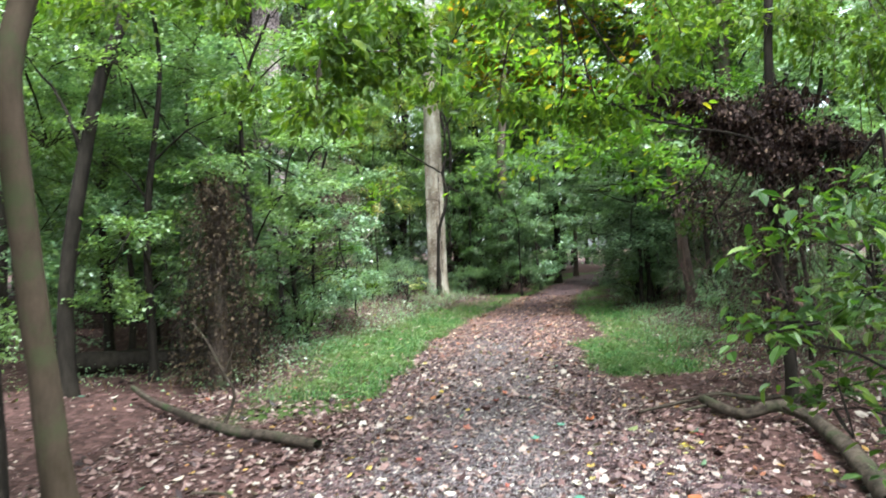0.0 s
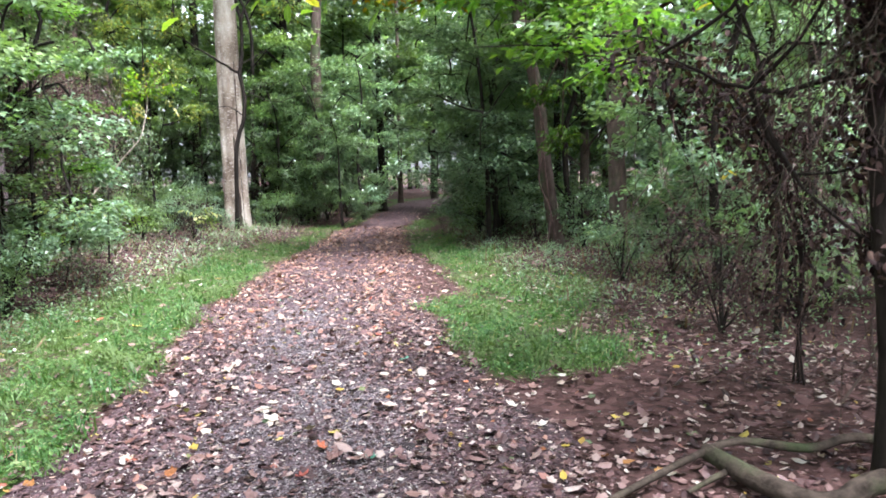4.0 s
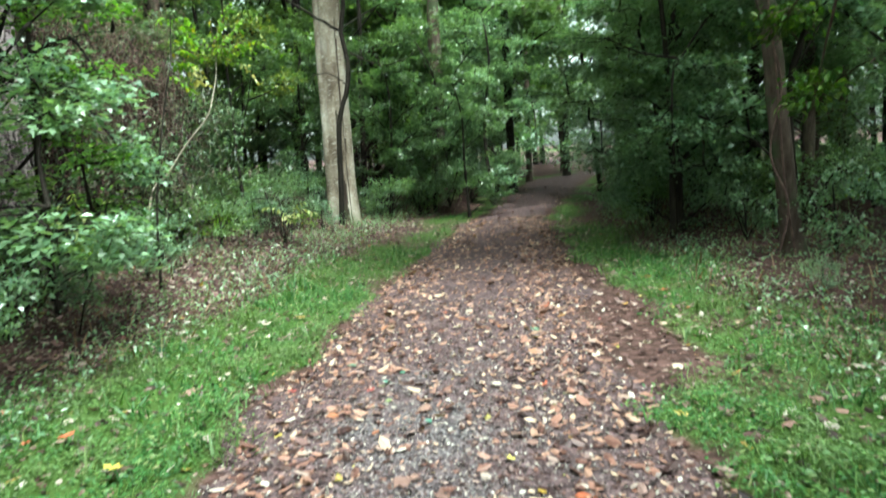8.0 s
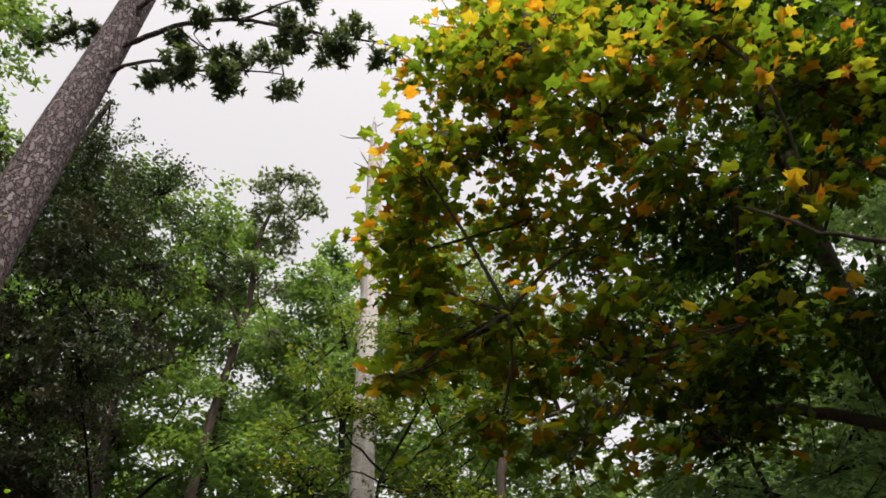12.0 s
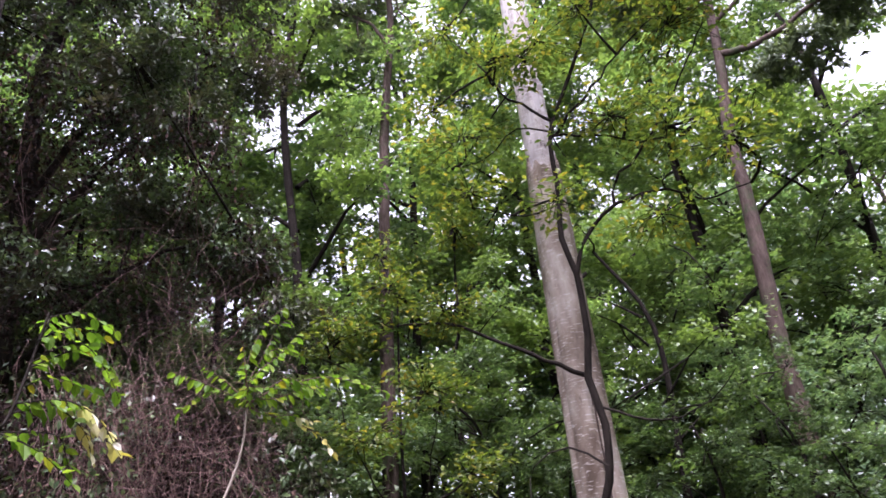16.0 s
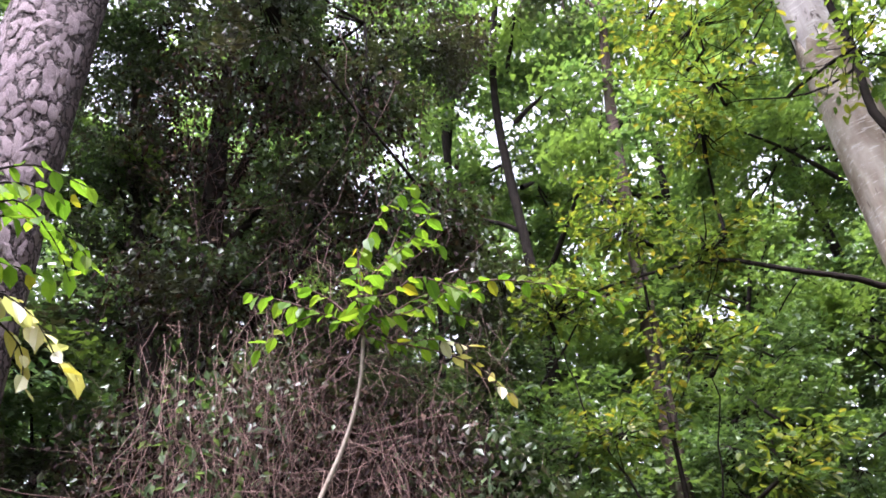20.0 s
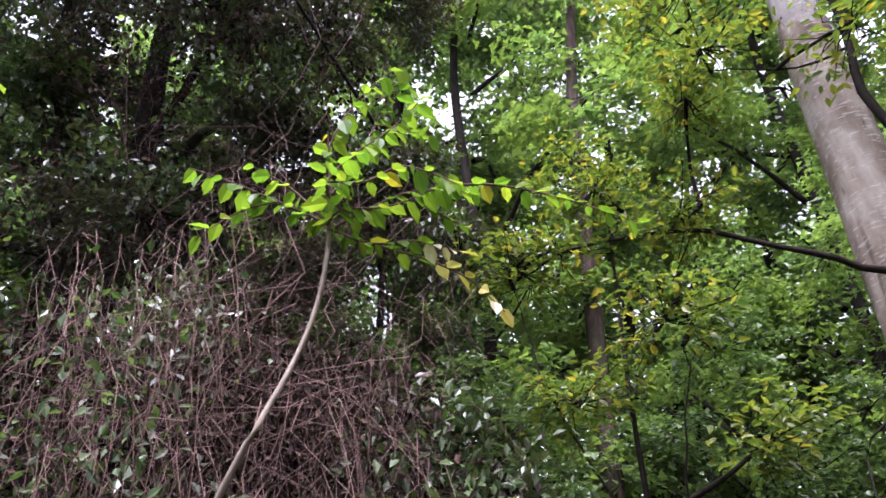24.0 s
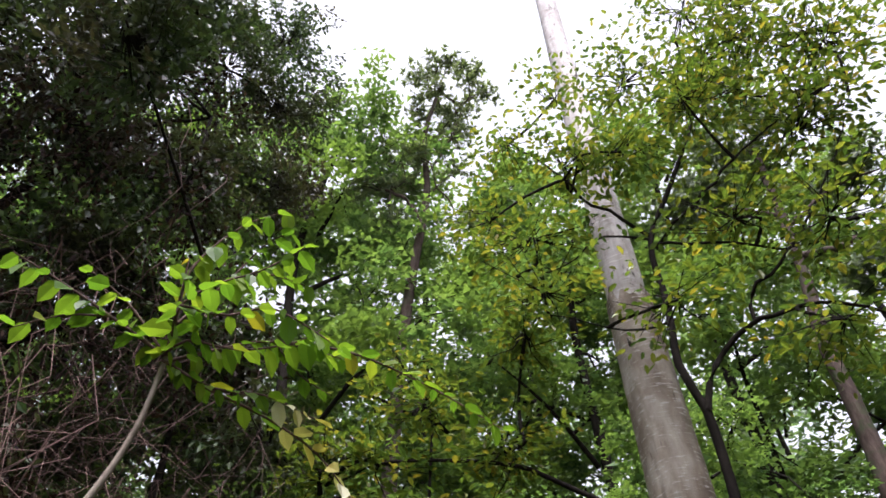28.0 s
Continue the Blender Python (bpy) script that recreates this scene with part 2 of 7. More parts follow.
YELLOWING = leaf_mat("leaf_yellowing", [(0, (0.05, 0.092, 0.024)), (0.6, (0.108, 0.147, 0.03)), (0.93, (0.18, 0.19, 0.036)), (1, (0.3, 0.235, 0.04))], 0.48, gloss=0.4)
MAPLE = leaf_mat("leaf_autumn", [(0, (0.07, 0.11, 0.016)), (0.45, (0.115, 0.155, 0.02)), (0.72, (0.18, 0.18, 0.022)), (0.88, (0.31, 0.19, 0.02)), (0.97, (0.34, 0.125, 0.015)), (1, (0.14, 0.045, 0.018))], 0.88)
FRESH = leaf_mat("leaf_fresh", [(0, (0.06, 0.14, 0.018)), (0.6, (0.10, 0.20, 0.026)), (1, (0.16, 0.25, 0.04))], 0.5, gloss=0.4)
GOLD = leaf_mat("leaf_gold", [(0, (0.5, 0.36, 0.02)), (1, (0.6, 0.45, 0.03))], 0.4)
BROWNLEAF = leaf_mat("leaf_dry_brown", [(0, (0.018, 0.012, 0.008)), (0.6, (0.045, 0.031, 0.02)), (1, (0.09, 0.066, 0.042))], 0.12, 0.8, gloss=0.1)
# Darker copy of the green leaf: understorey shade is put into its colour.
SHADE = leaf_mat("leaf_shade_green", [(0, (0.03, 0.062, 0.022)), (0.6, (0.08, 0.135, 0.055)), (1, (0.14, 0.2, 0.095))], 0.4, rough=0.36, gloss=0.8)
HOLLY = leaf_mat("leaf_dark_glossy", [(0, (0.03, 0.05, 0.024)), (0.7, (0.06, 0.10, 0.04)), (1, (0.13, 0.19, 0.075))], 0.2, 0.36, patch=(0.065, 0.058, 0.042), patch_scale=0.7, gloss=0.42)
DEEP = leaf_mat("leaf_deep_green", [(0, (0.022, 0.052, 0.010)), (0.6, (0.045, 0.09, 0.012)), (1, (0.09, 0.135, 0.016))], 0.45)
NEEDLE = leaf_mat("pine_needles", [(0, (0.07, 0.1, 0.058)), (1, (0.15, 0.19, 0.1))], 0.3, 0.5)
PALENEEDLE = leaf_mat("pine_needles_pale", [(0, (0.10, 0.13, 0.085)), (1, (0.2, 0.235, 0.15))], 0.45, 0.5)
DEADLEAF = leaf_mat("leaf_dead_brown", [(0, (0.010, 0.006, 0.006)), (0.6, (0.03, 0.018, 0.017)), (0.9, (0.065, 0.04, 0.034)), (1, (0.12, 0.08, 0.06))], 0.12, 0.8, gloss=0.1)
LITTER = leaf_mat("leaf_litter", [(0, (0.010, 0.005, 0.006)), (0.25, (0.045, 0.023, 0.023)), (0.5, (0.105, 0.058, 0.056)), (0.76, (0.175, 0.113, 0.105)), (0.9, (0.25, 0.2, 0.183)), (0.955, (0.37, 0.33, 0.295)), (0.97, (0.15, 0.035, 0.025)), (0.985, (0.28, 0.21, 0.04)), (1, (0.025, 0.08, 0.055))], 0.1, 0.45, gloss=0.18)
# Rust leaves for the far path, lightened in colour for open sky above.
RUST = leaf_mat("leaf_litter_rust", [(0, (0.02, 0.009, 0.008)), (0.25, (0.085, 0.04, 0.034)), (0.55, (0.175, 0.088, 0.07)), (0.85, (0.24, 0.14, 0.108)), (0.95, (0.34, 0.26, 0.2)), (1, (0.19, 0.07, 0.035))], 0.1, 0.45, gloss=0.18)
CRUMBLED = leaf_mat("leaf_crumbled", [(0, (0.010, 0.007, 0.007)), (0.4, (0.04, 0.023, 0.024)), (0.62, (0.095, 0.058, 0.058)), (0.78, (0.16, 0.12, 0.117)), (0.9, (0.26, 0.225, 0.21)), (1, (0.37, 0.34, 0.32))], 0.1, 0.6, gloss=0.1)
OLIVE = leaf_mat("leaf_olive", [(0, (0.04, 0.075, 0.010)), (0.6, (0.075, 0.13, 0.016)), (1, (0.14, 0.19, 0.025))], 0.5)
GRASS = leaf_mat("grass_blades", [(0, (0.022, 0.066, 0.018)), (0.6, (0.05, 0.118, 0.03)), (0.9, (0.10, 0.165, 0.05)), (1, (0.2, 0.19, 0.10))], 0.35, 0.45, patch=(0.085, 0.125, 0.042), patch_scale=0.9)
DRYGRASS = leaf_mat("dry_stems", [(0, (0.074, 0.043, 0.030)), (1, (0.178, 0.122, 0.084))], 0.2, 0.8, gloss=0.1)
BARK_DARK = bark_mat("bark_dark", (0.007, 0.006, 0.005), (0.028, 0.023, 0.019), moss=None)
BARK_BROWN = bark_mat("bark_brown", (0.032, 0.022, 0.019), (0.108, 0.083, 0.07), moss=(0.041, 0.050, 0.026))
BARK_PALE = bark_mat("bark_pale", (0.023, 0.017, 0.011), (0.054, 0.040, 0.030), 0.4, 6, 0.4, moss=(0.031, 0.034, 0.016))
BARK_LOG = bark_mat("bark_log", (0.012, 0.009, 0.007), (0.07, 0.055, 0.044), 1.0, 12, 1.0, moss=(0.03, 0.036, 0.017))
STICK = bark_mat("stick_pale", (0.168, 0.139, 0.112), (0.300, 0.267, 0.224), 0.5, 20, 0.4)
VINE = bark_mat("vine_dead", (0.043, 0.026, 0.024), (0.15, 0.1, 0.09), 0.5, 20, 0.4)
PINE_BARK = plate_bark("bark_pine_plates")
SNAG_WOOD = snag_mat("snag_wood")
SNAG_BARK = snag_bark_mat("snag_bark")
SOIL = ground_mat("forest_floor", [(0, (0.018, 0.010, 0.008)), (0.5, (0.044, 0.024, 0.022)), (0.85, (0.076, 0.042, 0.039)), (1, (0.141, 0.088, 0.082))], 16, turf=((0.024, 0.044, 0.009), (0.050, 0.077, 0.018)))
PATHMAT = ground_mat("path_gravel_litter", [(0, (0.02, 0.011, 0.012)), (0.5, (0.05, 0.027, 0.029)), (1, (0.11, 0.068, 0.075))], 22, ((0.036, 0.033, 0.038), (0.12, 0.11, 0.122)))


# ---- mesh tools ----
RNG = np.random.default_rng(7)


def np_mesh(name, verts, faces, mat, smooth=True):
    """A mesh from arrays: verts (n, 3), faces (m, k)."""
    verts, faces = np.asarray(verts, np.float32), np.asarray(faces, np.int32)
    me = bpy.data.meshes.new(name)
    k = faces.shape[1]
    me.vertices.add(len(verts))
    me.vertices.foreach_set("co", verts.ravel())
    me.loops.add(faces.size)
    me.loops.foreach_set("vertex_index", faces.ravel())
    me.polygons.add(len(faces))
    me.polygons.foreach_set("loop_start", np.arange(0, faces.size, k, dtype=np.int32))
    me.polygons.foreach_set("use_smooth", np.full(len(faces), smooth))
    me.update(calc_edges=True)
    me.materials.append(mat)
    return me


def child(name, me, parent, label="", kind=""):
    ob = new(name, me)
    ob.parent = parent
    return tagged(ob, label, kind=kind)


def thing(name, at, label, category, group=""):
    e = new(name)
    e.location = at
    e.empty_display_size = 0.2
    return tagged(e, label, category, group)


def spline(pts, step=0.15):
    """A smooth line through the points."""
    p = np.asarray(pts, float)
    if len(p) < 3:
        n = max(2, int(np.linalg.norm(p[-1] - p[0]) / step))
        return p[0] + (p[-1] - p[0]) * np.linspace(0, 1, n + 1)[:, None]
    q = np.vstack([2 * p[0] - p[1], p, 2 * p[-1] - p[-2]])
    out = []
    for i in range(1, len(q) - 2):
        n = max(2, int(np.linalg.norm(q[i + 1] - q[i]) / step))
        t = np.linspace(0, 1, n, endpoint=False)[:, None]
        out.append(0.5 * (2 * q[i] + (q[i + 1] - q[i - 1]) * t + (2 * q[i - 1] - 5 * q[i] + 4 * q[i + 1] - q[i + 2]) * t**2
                          + (3 * q[i] - q[i - 1] - 3 * q[i + 1] + q[i + 2]) * t**3))
    out.append(p[-1:])
    return np.vstack(out)


def tube(line, r0, r1, sides=8, rough=0.0, power=1.0, flare=0.0):
    """Verts and quads of a tapered tube along a line; rough: uneven skin, flare: a wider foot."""
    line = np.asarray(line, float)
    n = len(line)
    s = np.linspace(0, 1, n)
    rad = r1 + (r0 - r1) * (1 - s) ** power
    if flare:
        d = np.r_[0, np.cumsum(np.linalg.norm(np.diff(line, axis=0), axis=1))]
        rad = rad * (1 + flare * np.exp(-d / 0.25))
    tan = np.gradient(line, axis=0)
    tan /= np.linalg.norm(tan, axis=1, keepdims=True) + 1e-9
    ref = np.where(np.abs(tan[:, 2:3]) > 0.9, [[1.0, 0, 0]], [[0, 0, 1.0]])
    u = np.cross(tan, ref)
    u /= np.linalg.norm(u, axis=1, keepdims=True) + 1e-9
    v = np.cross(tan, u)
    a = np.linspace(0, 2 * np.pi, sides, endpoint=False)
    k = rad[:, None] * np.ones((1, sides))
    if rough:
        ph = RNG.uniform(0, 6.28, 6)
        k = k * (1 + rough * (np.sin(3 * a + ph[0] + s[:, None] * 5) * 0.5 + np.sin(5 * a + ph[1] - s[:, None] * 9) * 0.35
                              + np.sin(s[:, None] * 31 + ph[2] + 2 * a) * 0.3 + RNG.normal(0, 0.35, k.shape)))
    ring = line[:, None] + k[..., None] * (np.cos(a)[None, :, None] * u[:, None] + np.sin(a)[None, :, None] * v[:, None])
    i, j = np.meshgrid(np.arange(n - 1), np.arange(sides), indexing="ij")
    jj = (j + 1) % sides
    f = np.stack([i * sides + j, i * sides + jj, (i + 1) * sides + jj, (i + 1) * sides + j], -1).reshape(-1, 4)
    return ring.reshape(-1, 3), f


def joined(parts):
    vs, fs, o = [], [], 0
    for v, f in parts:
        vs.append(v)
        fs.append(f + o)
        o += len(v)
    return np.vstack(vs), np.vstack(fs)


# leaf outlines: length along x, width along y, lift along z
SIMPLE = (np.array([[0, 0, 0], [0.45, 0.27, 0.07], [1, 0, -0.05], [0.45, -0.27, 0.07]]), np.array([[0, 1, 2], [0, 2, 3]]))
TRI = (np.array([[0, -0.12, 0], [0.5, 0.42, 0.07], [1, -0.08, -0.05]]), np.array([[0, 1, 2]]))
OVAL = (np.array([[0, 0, 0], [0.22, 0.2, 0.05], [0.62, 0.22, 0.05], [1, 0, -0.08], [0.62, -0.22, 0.05], [0.22, -0.2, 0.05]]),
        np.array([[0, 1, 2, 3], [0, 3, 4, 5]]))
LOBED = (np.array([[0, 0, 0], [0.12, 0.38, 0.03], [0.4, 0.24, 0.03], [0.62, 0.5, 0.0], [0.7, 0.2, 0.03], [1.0, 0.0, -0.06],
                   [0.7, -0.2, 0.03], [0.62, -0.5, 0.0], [0.4, -0.24, 0.03], [0.12, -0.38, 0.03], [0.45, 0, 0.07]]),
         np.array([[0, 1, 2, 10], [2, 3, 4, 10], [4, 5, 6, 10], [6, 7, 8, 10], [8, 9, 0, 10]]))
CURLED = (np.array([[0, 0, 0.1], [0.25, 0.26, 0.0], [0.7, 0.22, 0.06], [1, 0.04, 0.2], [0.65, -0.25, 0.14], [0.2, -0.22, 0.05]]),
          np.array([[0, 1, 2, 3], [0, 3, 4, 5]]))
RAGGED = (np.array([[0, 0, 0], [0.10, 0.30, 0.05], [0.33, 0.30, 0.0], [0.5, 0.47, 0.10], [0.66, 0.27, 0.02], [0.97, 0.10, 0.14], [0.85, -0.12, 0.03], [0.72, -0.42, 0.12], [0.42, -0.30, 0.0], [0.15, -0.36, 0.07], [0.45, 0, 0.05]]), LOBED[1])
BLADE = (np.array([[0, -0.05, 0], [0, 0.05, 0], [0.6, 0.035, 0.02], [1.0, 0.0, -0.12], [0.6, -0.035, 0.02]]), np.array([[0, 1, 2], [0, 2, 4], [4, 2, 3]]))
NEEDLES = (np.vstack([[[0, 0, 0], [0.5, 0.02, 0], [1 * c, s, w]] for c, s, w in ((1, 0, 0), (0.85, 0.5, 0.1), (0.85, -0.5, 0.1), (0.8, 0.2, 0.55), (0.8, -0.2, -0.5), (0.55, 0.75, -0.3), (0.55, -0.75, 0.3))]),
           np.arange(21).reshape(7, 3))


def leaves(shape, at, size, heading, tilt, roll):
    """One leaf per place: heading about z, tilt down, roll about its own length (radians)."""
    t, f = shape
    n = len(at)
    v = t[None] * size[:, None, None]
    x, y, z = v[..., 0], v[..., 1], v[..., 2]
    c, s = np.cos(roll)[:, None], np.sin(roll)[:, None]
    y, z = c * y - s * z, s * y + c * z
    c, s = np.cos(tilt)[:, None], np.sin(tilt)[:, None]
    x, z = c * x + s * z, -s * x + c * z
    c, s = np.cos(heading)[:, None], np.sin(heading)[:, None]
    x, y = c * x - s * y, s * x + c * y
    out = np.stack([x, y, z], -1) + at[:, None]
    faces = f[None] + (np.arange(n) * len(t))[:, None, None]
    return out.reshape(-1, 3), faces.reshape(-1, f.shape[1])


def spray(shape, twigs, count, size, spread, flat=0.45, droop=0.35, wild=0.5, rng=RNG):
    """Leaves along twigs (start, end): count of them in all."""
    a, b = np.array([t[0] for t in twigs]), np.array([t[1] for t in twigs])
    ln = np.linalg.norm(b - a, axis=1)
    k = rng.choice(len(a), count, p=ln / ln.sum())
    s = rng.uniform(0.15, 1.05, count)[:, None]
    at = a[k] + (b - a)[k] * s + rng.normal(0, 1, (count, 3)) * spread * np.array([1, 1, flat])
    d = (b - a)[k]
    head = np.arctan2(d[:, 1], d[:, 0]) + rng.normal(0, 1.1, count)
    return leaves(shape, at, size * rng.uniform(0.6, 1.3, count), head, droop + rng.normal(0, wild, count), rng.normal(0, wild, count))


def blob_twigs(centre, radii, count, root, rng=RNG):
    """Twig ends spread through an ellipsoid, each from a place nearer to its root."""
    c, r, root = np.array(centre, float), np.array(radii, float), np.array(root, float)
    d = rng.normal(0, 1, (count, 3))
    d /= np.linalg.norm(d, axis=1, keepdims=True)
    e = c + d * r * rng.uniform(0.45, 1.0, (count, 1)) ** 0.6
    s = c + (e - c) * 0.25 + (root - c) * 0.12 + rng.normal(0, 0.06, (count, 3)) * r
    s = e + (s - e) * np.minimum(1, 1.1 / (np.linalg.norm(s - e, axis=1, keepdims=True) + 1e-6))
    return list(zip(s, e))


def at_base(vf, base):
    return vf[0] - np.array(base, float), vf[1]


def tree(name, label, category, base, trunk, r0, r1, bark, limbs=(), blobs=(), leaf=None, shape=OVAL, size=0.09, per=900, twigs=26,
         spread=0.13, sides=12, rough=0.08, flare=0.6, droop=0.35, wild=0.5, twig_r=0.007, group="", crown_label="", crown_name="crown", limb_step=0.15, seed=1):
    """A tree: trunk line, limbs [(points, radius)], and a crown of leafy twigs in blobs [(x, y, z, rx, ry, rz, weight)]. All in world metres."""
    rng = np.random.default_rng(seed)
    b = np.array(base, float)
    e = thing(name, base, label, category, group)
    line = spline(trunk, max(0.2, limb_step * 0.8))
    v, f = tube(line - b, r0, r1, sides, rough, 0.9, flare)
    child("trunk", np_mesh("trunk", v, f, bark), e)
    ends = [line[-1]]
    for pts, r in limbs:
        ll = spline(pts, limb_step)
        ll = ll + rng.normal(0, 0.012, ll.shape)
        v, f = tube(ll - b, r, max(0.004, r * 0.25), 7 if limb_step < 0.3 else 5, 0.05)
        child("limb", np_mesh("limb", v, f, bark), e)
        ends += [ll[len(ll) // 2], ll[-1]]
    if blobs:
        pieces, wood = [], []
        for x, y, z, rx, ry, rz, w in blobs:
            root = min(ends, key=lambda q: np.linalg.norm(q - np.array([x, y, z])))
            tw = blob_twigs((x, y, z), (rx, ry, rz), max(4, int(twigs * w)), root, rng)
            pieces.append(spray(shape, tw, max(20, int(per * w)), size, spread, droop=droop, wild=wild, rng=rng))
            hub = np.array([x, y, z])
            mid = (root + hub) / 2 + rng.normal(0, 0.1, 3)
            wood.append(tube(spline([root, mid, hub], 0.6), twig_r * 3, twig_r * 1.6, 5))
            for s, t in tw:
                wood.append(tube([hub + (s - hub) * 0.3, s, t], twig_r * 1.3, twig_r * 0.4, 3))
        v, f = joined(wood)
        child("twigwork", np_mesh("twigwork", v - b, f, bark), e, kind="stuff")
        v, f = joined(pieces)
        child(crown_name, np_mesh("crown", v - b, f, leaf, False), e, crown_label, "stuff")
    return e


# ---- lie of the land ----
PC = np.array([[-30, 0.4, 1.6], [0, 0.3, 1.6], [6, 0.4, 1.45], [9, 0.62, 1.22], [13, 0.95, 1.15], [16.3, 1.65, 1.1], [20, 2.45, 0.95], [23.2, 3.05, 0.8], [26.5, 4.2, 0.72], [35, 6.7, 1.1], [41, 8.8, 1.2], [47, 13, 1.2], [52, 20, 1.2], [56, 40, 1.2]])


def path_mid(y):
    return np.interp(y, PC[:, 0], PC[:, 1])


def path_half(y):
    return np.interp(y, PC[:, 0], PC[:, 2])


def ground_z(x, y):
    x, y = np.asarray(x, float), np.asarray(y, float)
    off = x - path_mid(y)
    left = np.clip((-off - 1.5) / 2.5, 0, 1) * np.clip((y - 12) / 8, 0, 1) * 0.32
    right = np.clip((off - 2.5) / 4, 0, 1) * 0.15
    d = np.abs(off)
    bumps = (np.sin(x * 1.3 + 0.5 * y) * np.cos(y * 0.9 - 0.3 * x) + 0.5 * np.sin(2.7 * x + 1.1) * np.sin(2.3 * y)) * 0.03 * np.clip((d - 1.0) / 2, 0, 1)
    fade = np.exp(-(np.hypot(x, y - 15) / 70) ** 2)
    return (left + right + bumps) * fade


def grid_axis(lo, hi, step, far):
    out = [lo - far * 0.02 * 1.6**k for k in range(9, -1, -1)]
    return np.r_[out, np.arange(lo, hi + 1e-6, step), [hi + far * 0.02 * 1.6**k for k in range(10)]]


gx, gy = grid_axis(-12, 14, 0.3, 300), grid_axis(-4, 46, 0.3, 300)
GX, GY = np.meshgrid(gx, gy, indexing="ij")
GZ = ground_z(GX, GY) - 0.012 + RNG.normal(0, 0.006, GX.shape)
ii, jj = np.meshgrid(np.arange(len(gx) - 1), np.arange(len(gy) - 1), indexing="ij")
GF = np.stack([ii * len(gy) + jj, (ii + 1) * len(gy) + jj, (ii + 1) * len(gy) + jj + 1, ii * len(gy) + jj + 1], -1).reshape(-1, 4)
ground = tagged(new("ground", np_mesh("ground", np.stack([GX, GY, GZ], -1).reshape(-1, 3), GF, SOIL)), "brown woodland floor with leaf litter and bare soil", "ground", kind="structure")



def verge(x, y):
    """How grassy the ground is: strips along both sides of the path."""
    off = x - path_mid(y)
    h = path_half(y)
    fray = 0.09 * np.sin(y * 3.1 + 1.4 * np.sin(x * 2.0)) + 0.06 * np.sin(y * 7.3 + x * 3.0)
    wide = np.interp(y, [8, 10, 12, 15, 18, 22, 27], [1.5, 1.8, 2.15, 2.1, 1.75, 1.45, 1.2])
    left = np.clip((-off - h * 0.97 - fray) / 0.22, 0, 1) * np.clip((h + wide + 0.25 * np.sin(y * 1.1) + off) / 0.7, 0, 1) * np.clip((y - 7.9 - 0.55 * off) / 0.8, 0, 1)
    inner = h + np.interp(y, [8.5, 12, 12.8, 15, 17.5], [-0.05, -0.05, 0.55, 0.5, 0.05])
    right = np.clip((off - inner - fray) / 0.25, 0, 1) * np.clip((h + np.interp(y, [8.6, 10, 13, 17, 24], [0.9, 2.0, 2.4, 1.8, 1.1]) + 0.25 * np.sin(y * 1.6) - off) / 0.6, 0, 1) * np.clip((y - 8.7) / 0.5, 0, 1)
    patch = 0.5 + 0.5 * np.sin(x * 2.3 + 1.7 * np.sin(y * 0.9)) * np.sin(y * 1.7 + 1.3 * np.sin(x * 1.9))
    return np.maximum(left, right) * np.clip(0.35 + 1.1 * patch, 0, 1)


lawn = ground.data.attributes.new("verge", "FLOAT", "POINT")
lawn.data.foreach_set("value", verge(GX, GY).astype(np.float32).ravel())

py = np.arange(-12, 48, 0.2)
pu = np.linspace(-1, 1, 15)
edge = 1 + 0.09 * np.sin(py * 1.7) + 0.06 * np.sin(py * 4.1 + 1)
PX = path_mid(py)[:, None] + pu[None] * (path_half(py) * edge)[:, None]
PY = np.repeat(py[:, None], 15, 1)
PZ = 0.022 * (1 - pu[None] ** 4) + RNG.normal(0, 0.004, PX.shape) - 0.006
ii, jj = np.meshgrid(np.arange(len(py) - 1), np.arange(14), indexing="ij")
PF = np.stack([ii * 15 + jj, ii * 15 + jj + 1, (ii + 1) * 15 + jj + 1, (ii + 1) * 15 + jj], -1).reshape(-1, 4)
path = tagged(new("path", np_mesh("path", np.stack([PX, PY, PZ], -1).reshape(-1, 3), PF, PATHMAT)), "grey gravel woodland path strewn with fallen leaves", "path", kind="structure")
worn = path.data.attributes.new("worn", "FLOAT", "POINT")
worn.data.foreach_set("value", np.broadcast_to((1.15 - 0.75 * np.abs(pu[None]) ** 1.5) * np.clip((18 - py) / 6, 0.5, 1)[:, None], PX.shape).astype(np.float32).ravel())


# ---- the dead trunk beside the path ----
SX, SY = -0.2, 23.47
snag = thing("dead_tree", (SX, SY, 0.3), "tall dead barkless trunk with a broken top, pale tan and grey", "dead tree")


def snag_radius(z):
    return np.interp(z, [-0.4, 0.3, 0.9, 3, 6.5, 7.3, 7.35, 12, 16, 17.4, 18.4], [0.36, 0.31, 0.292, 0.272, 0.242, 0.232, 0.212, 0.2, 0.185, 0.15, 0.08])


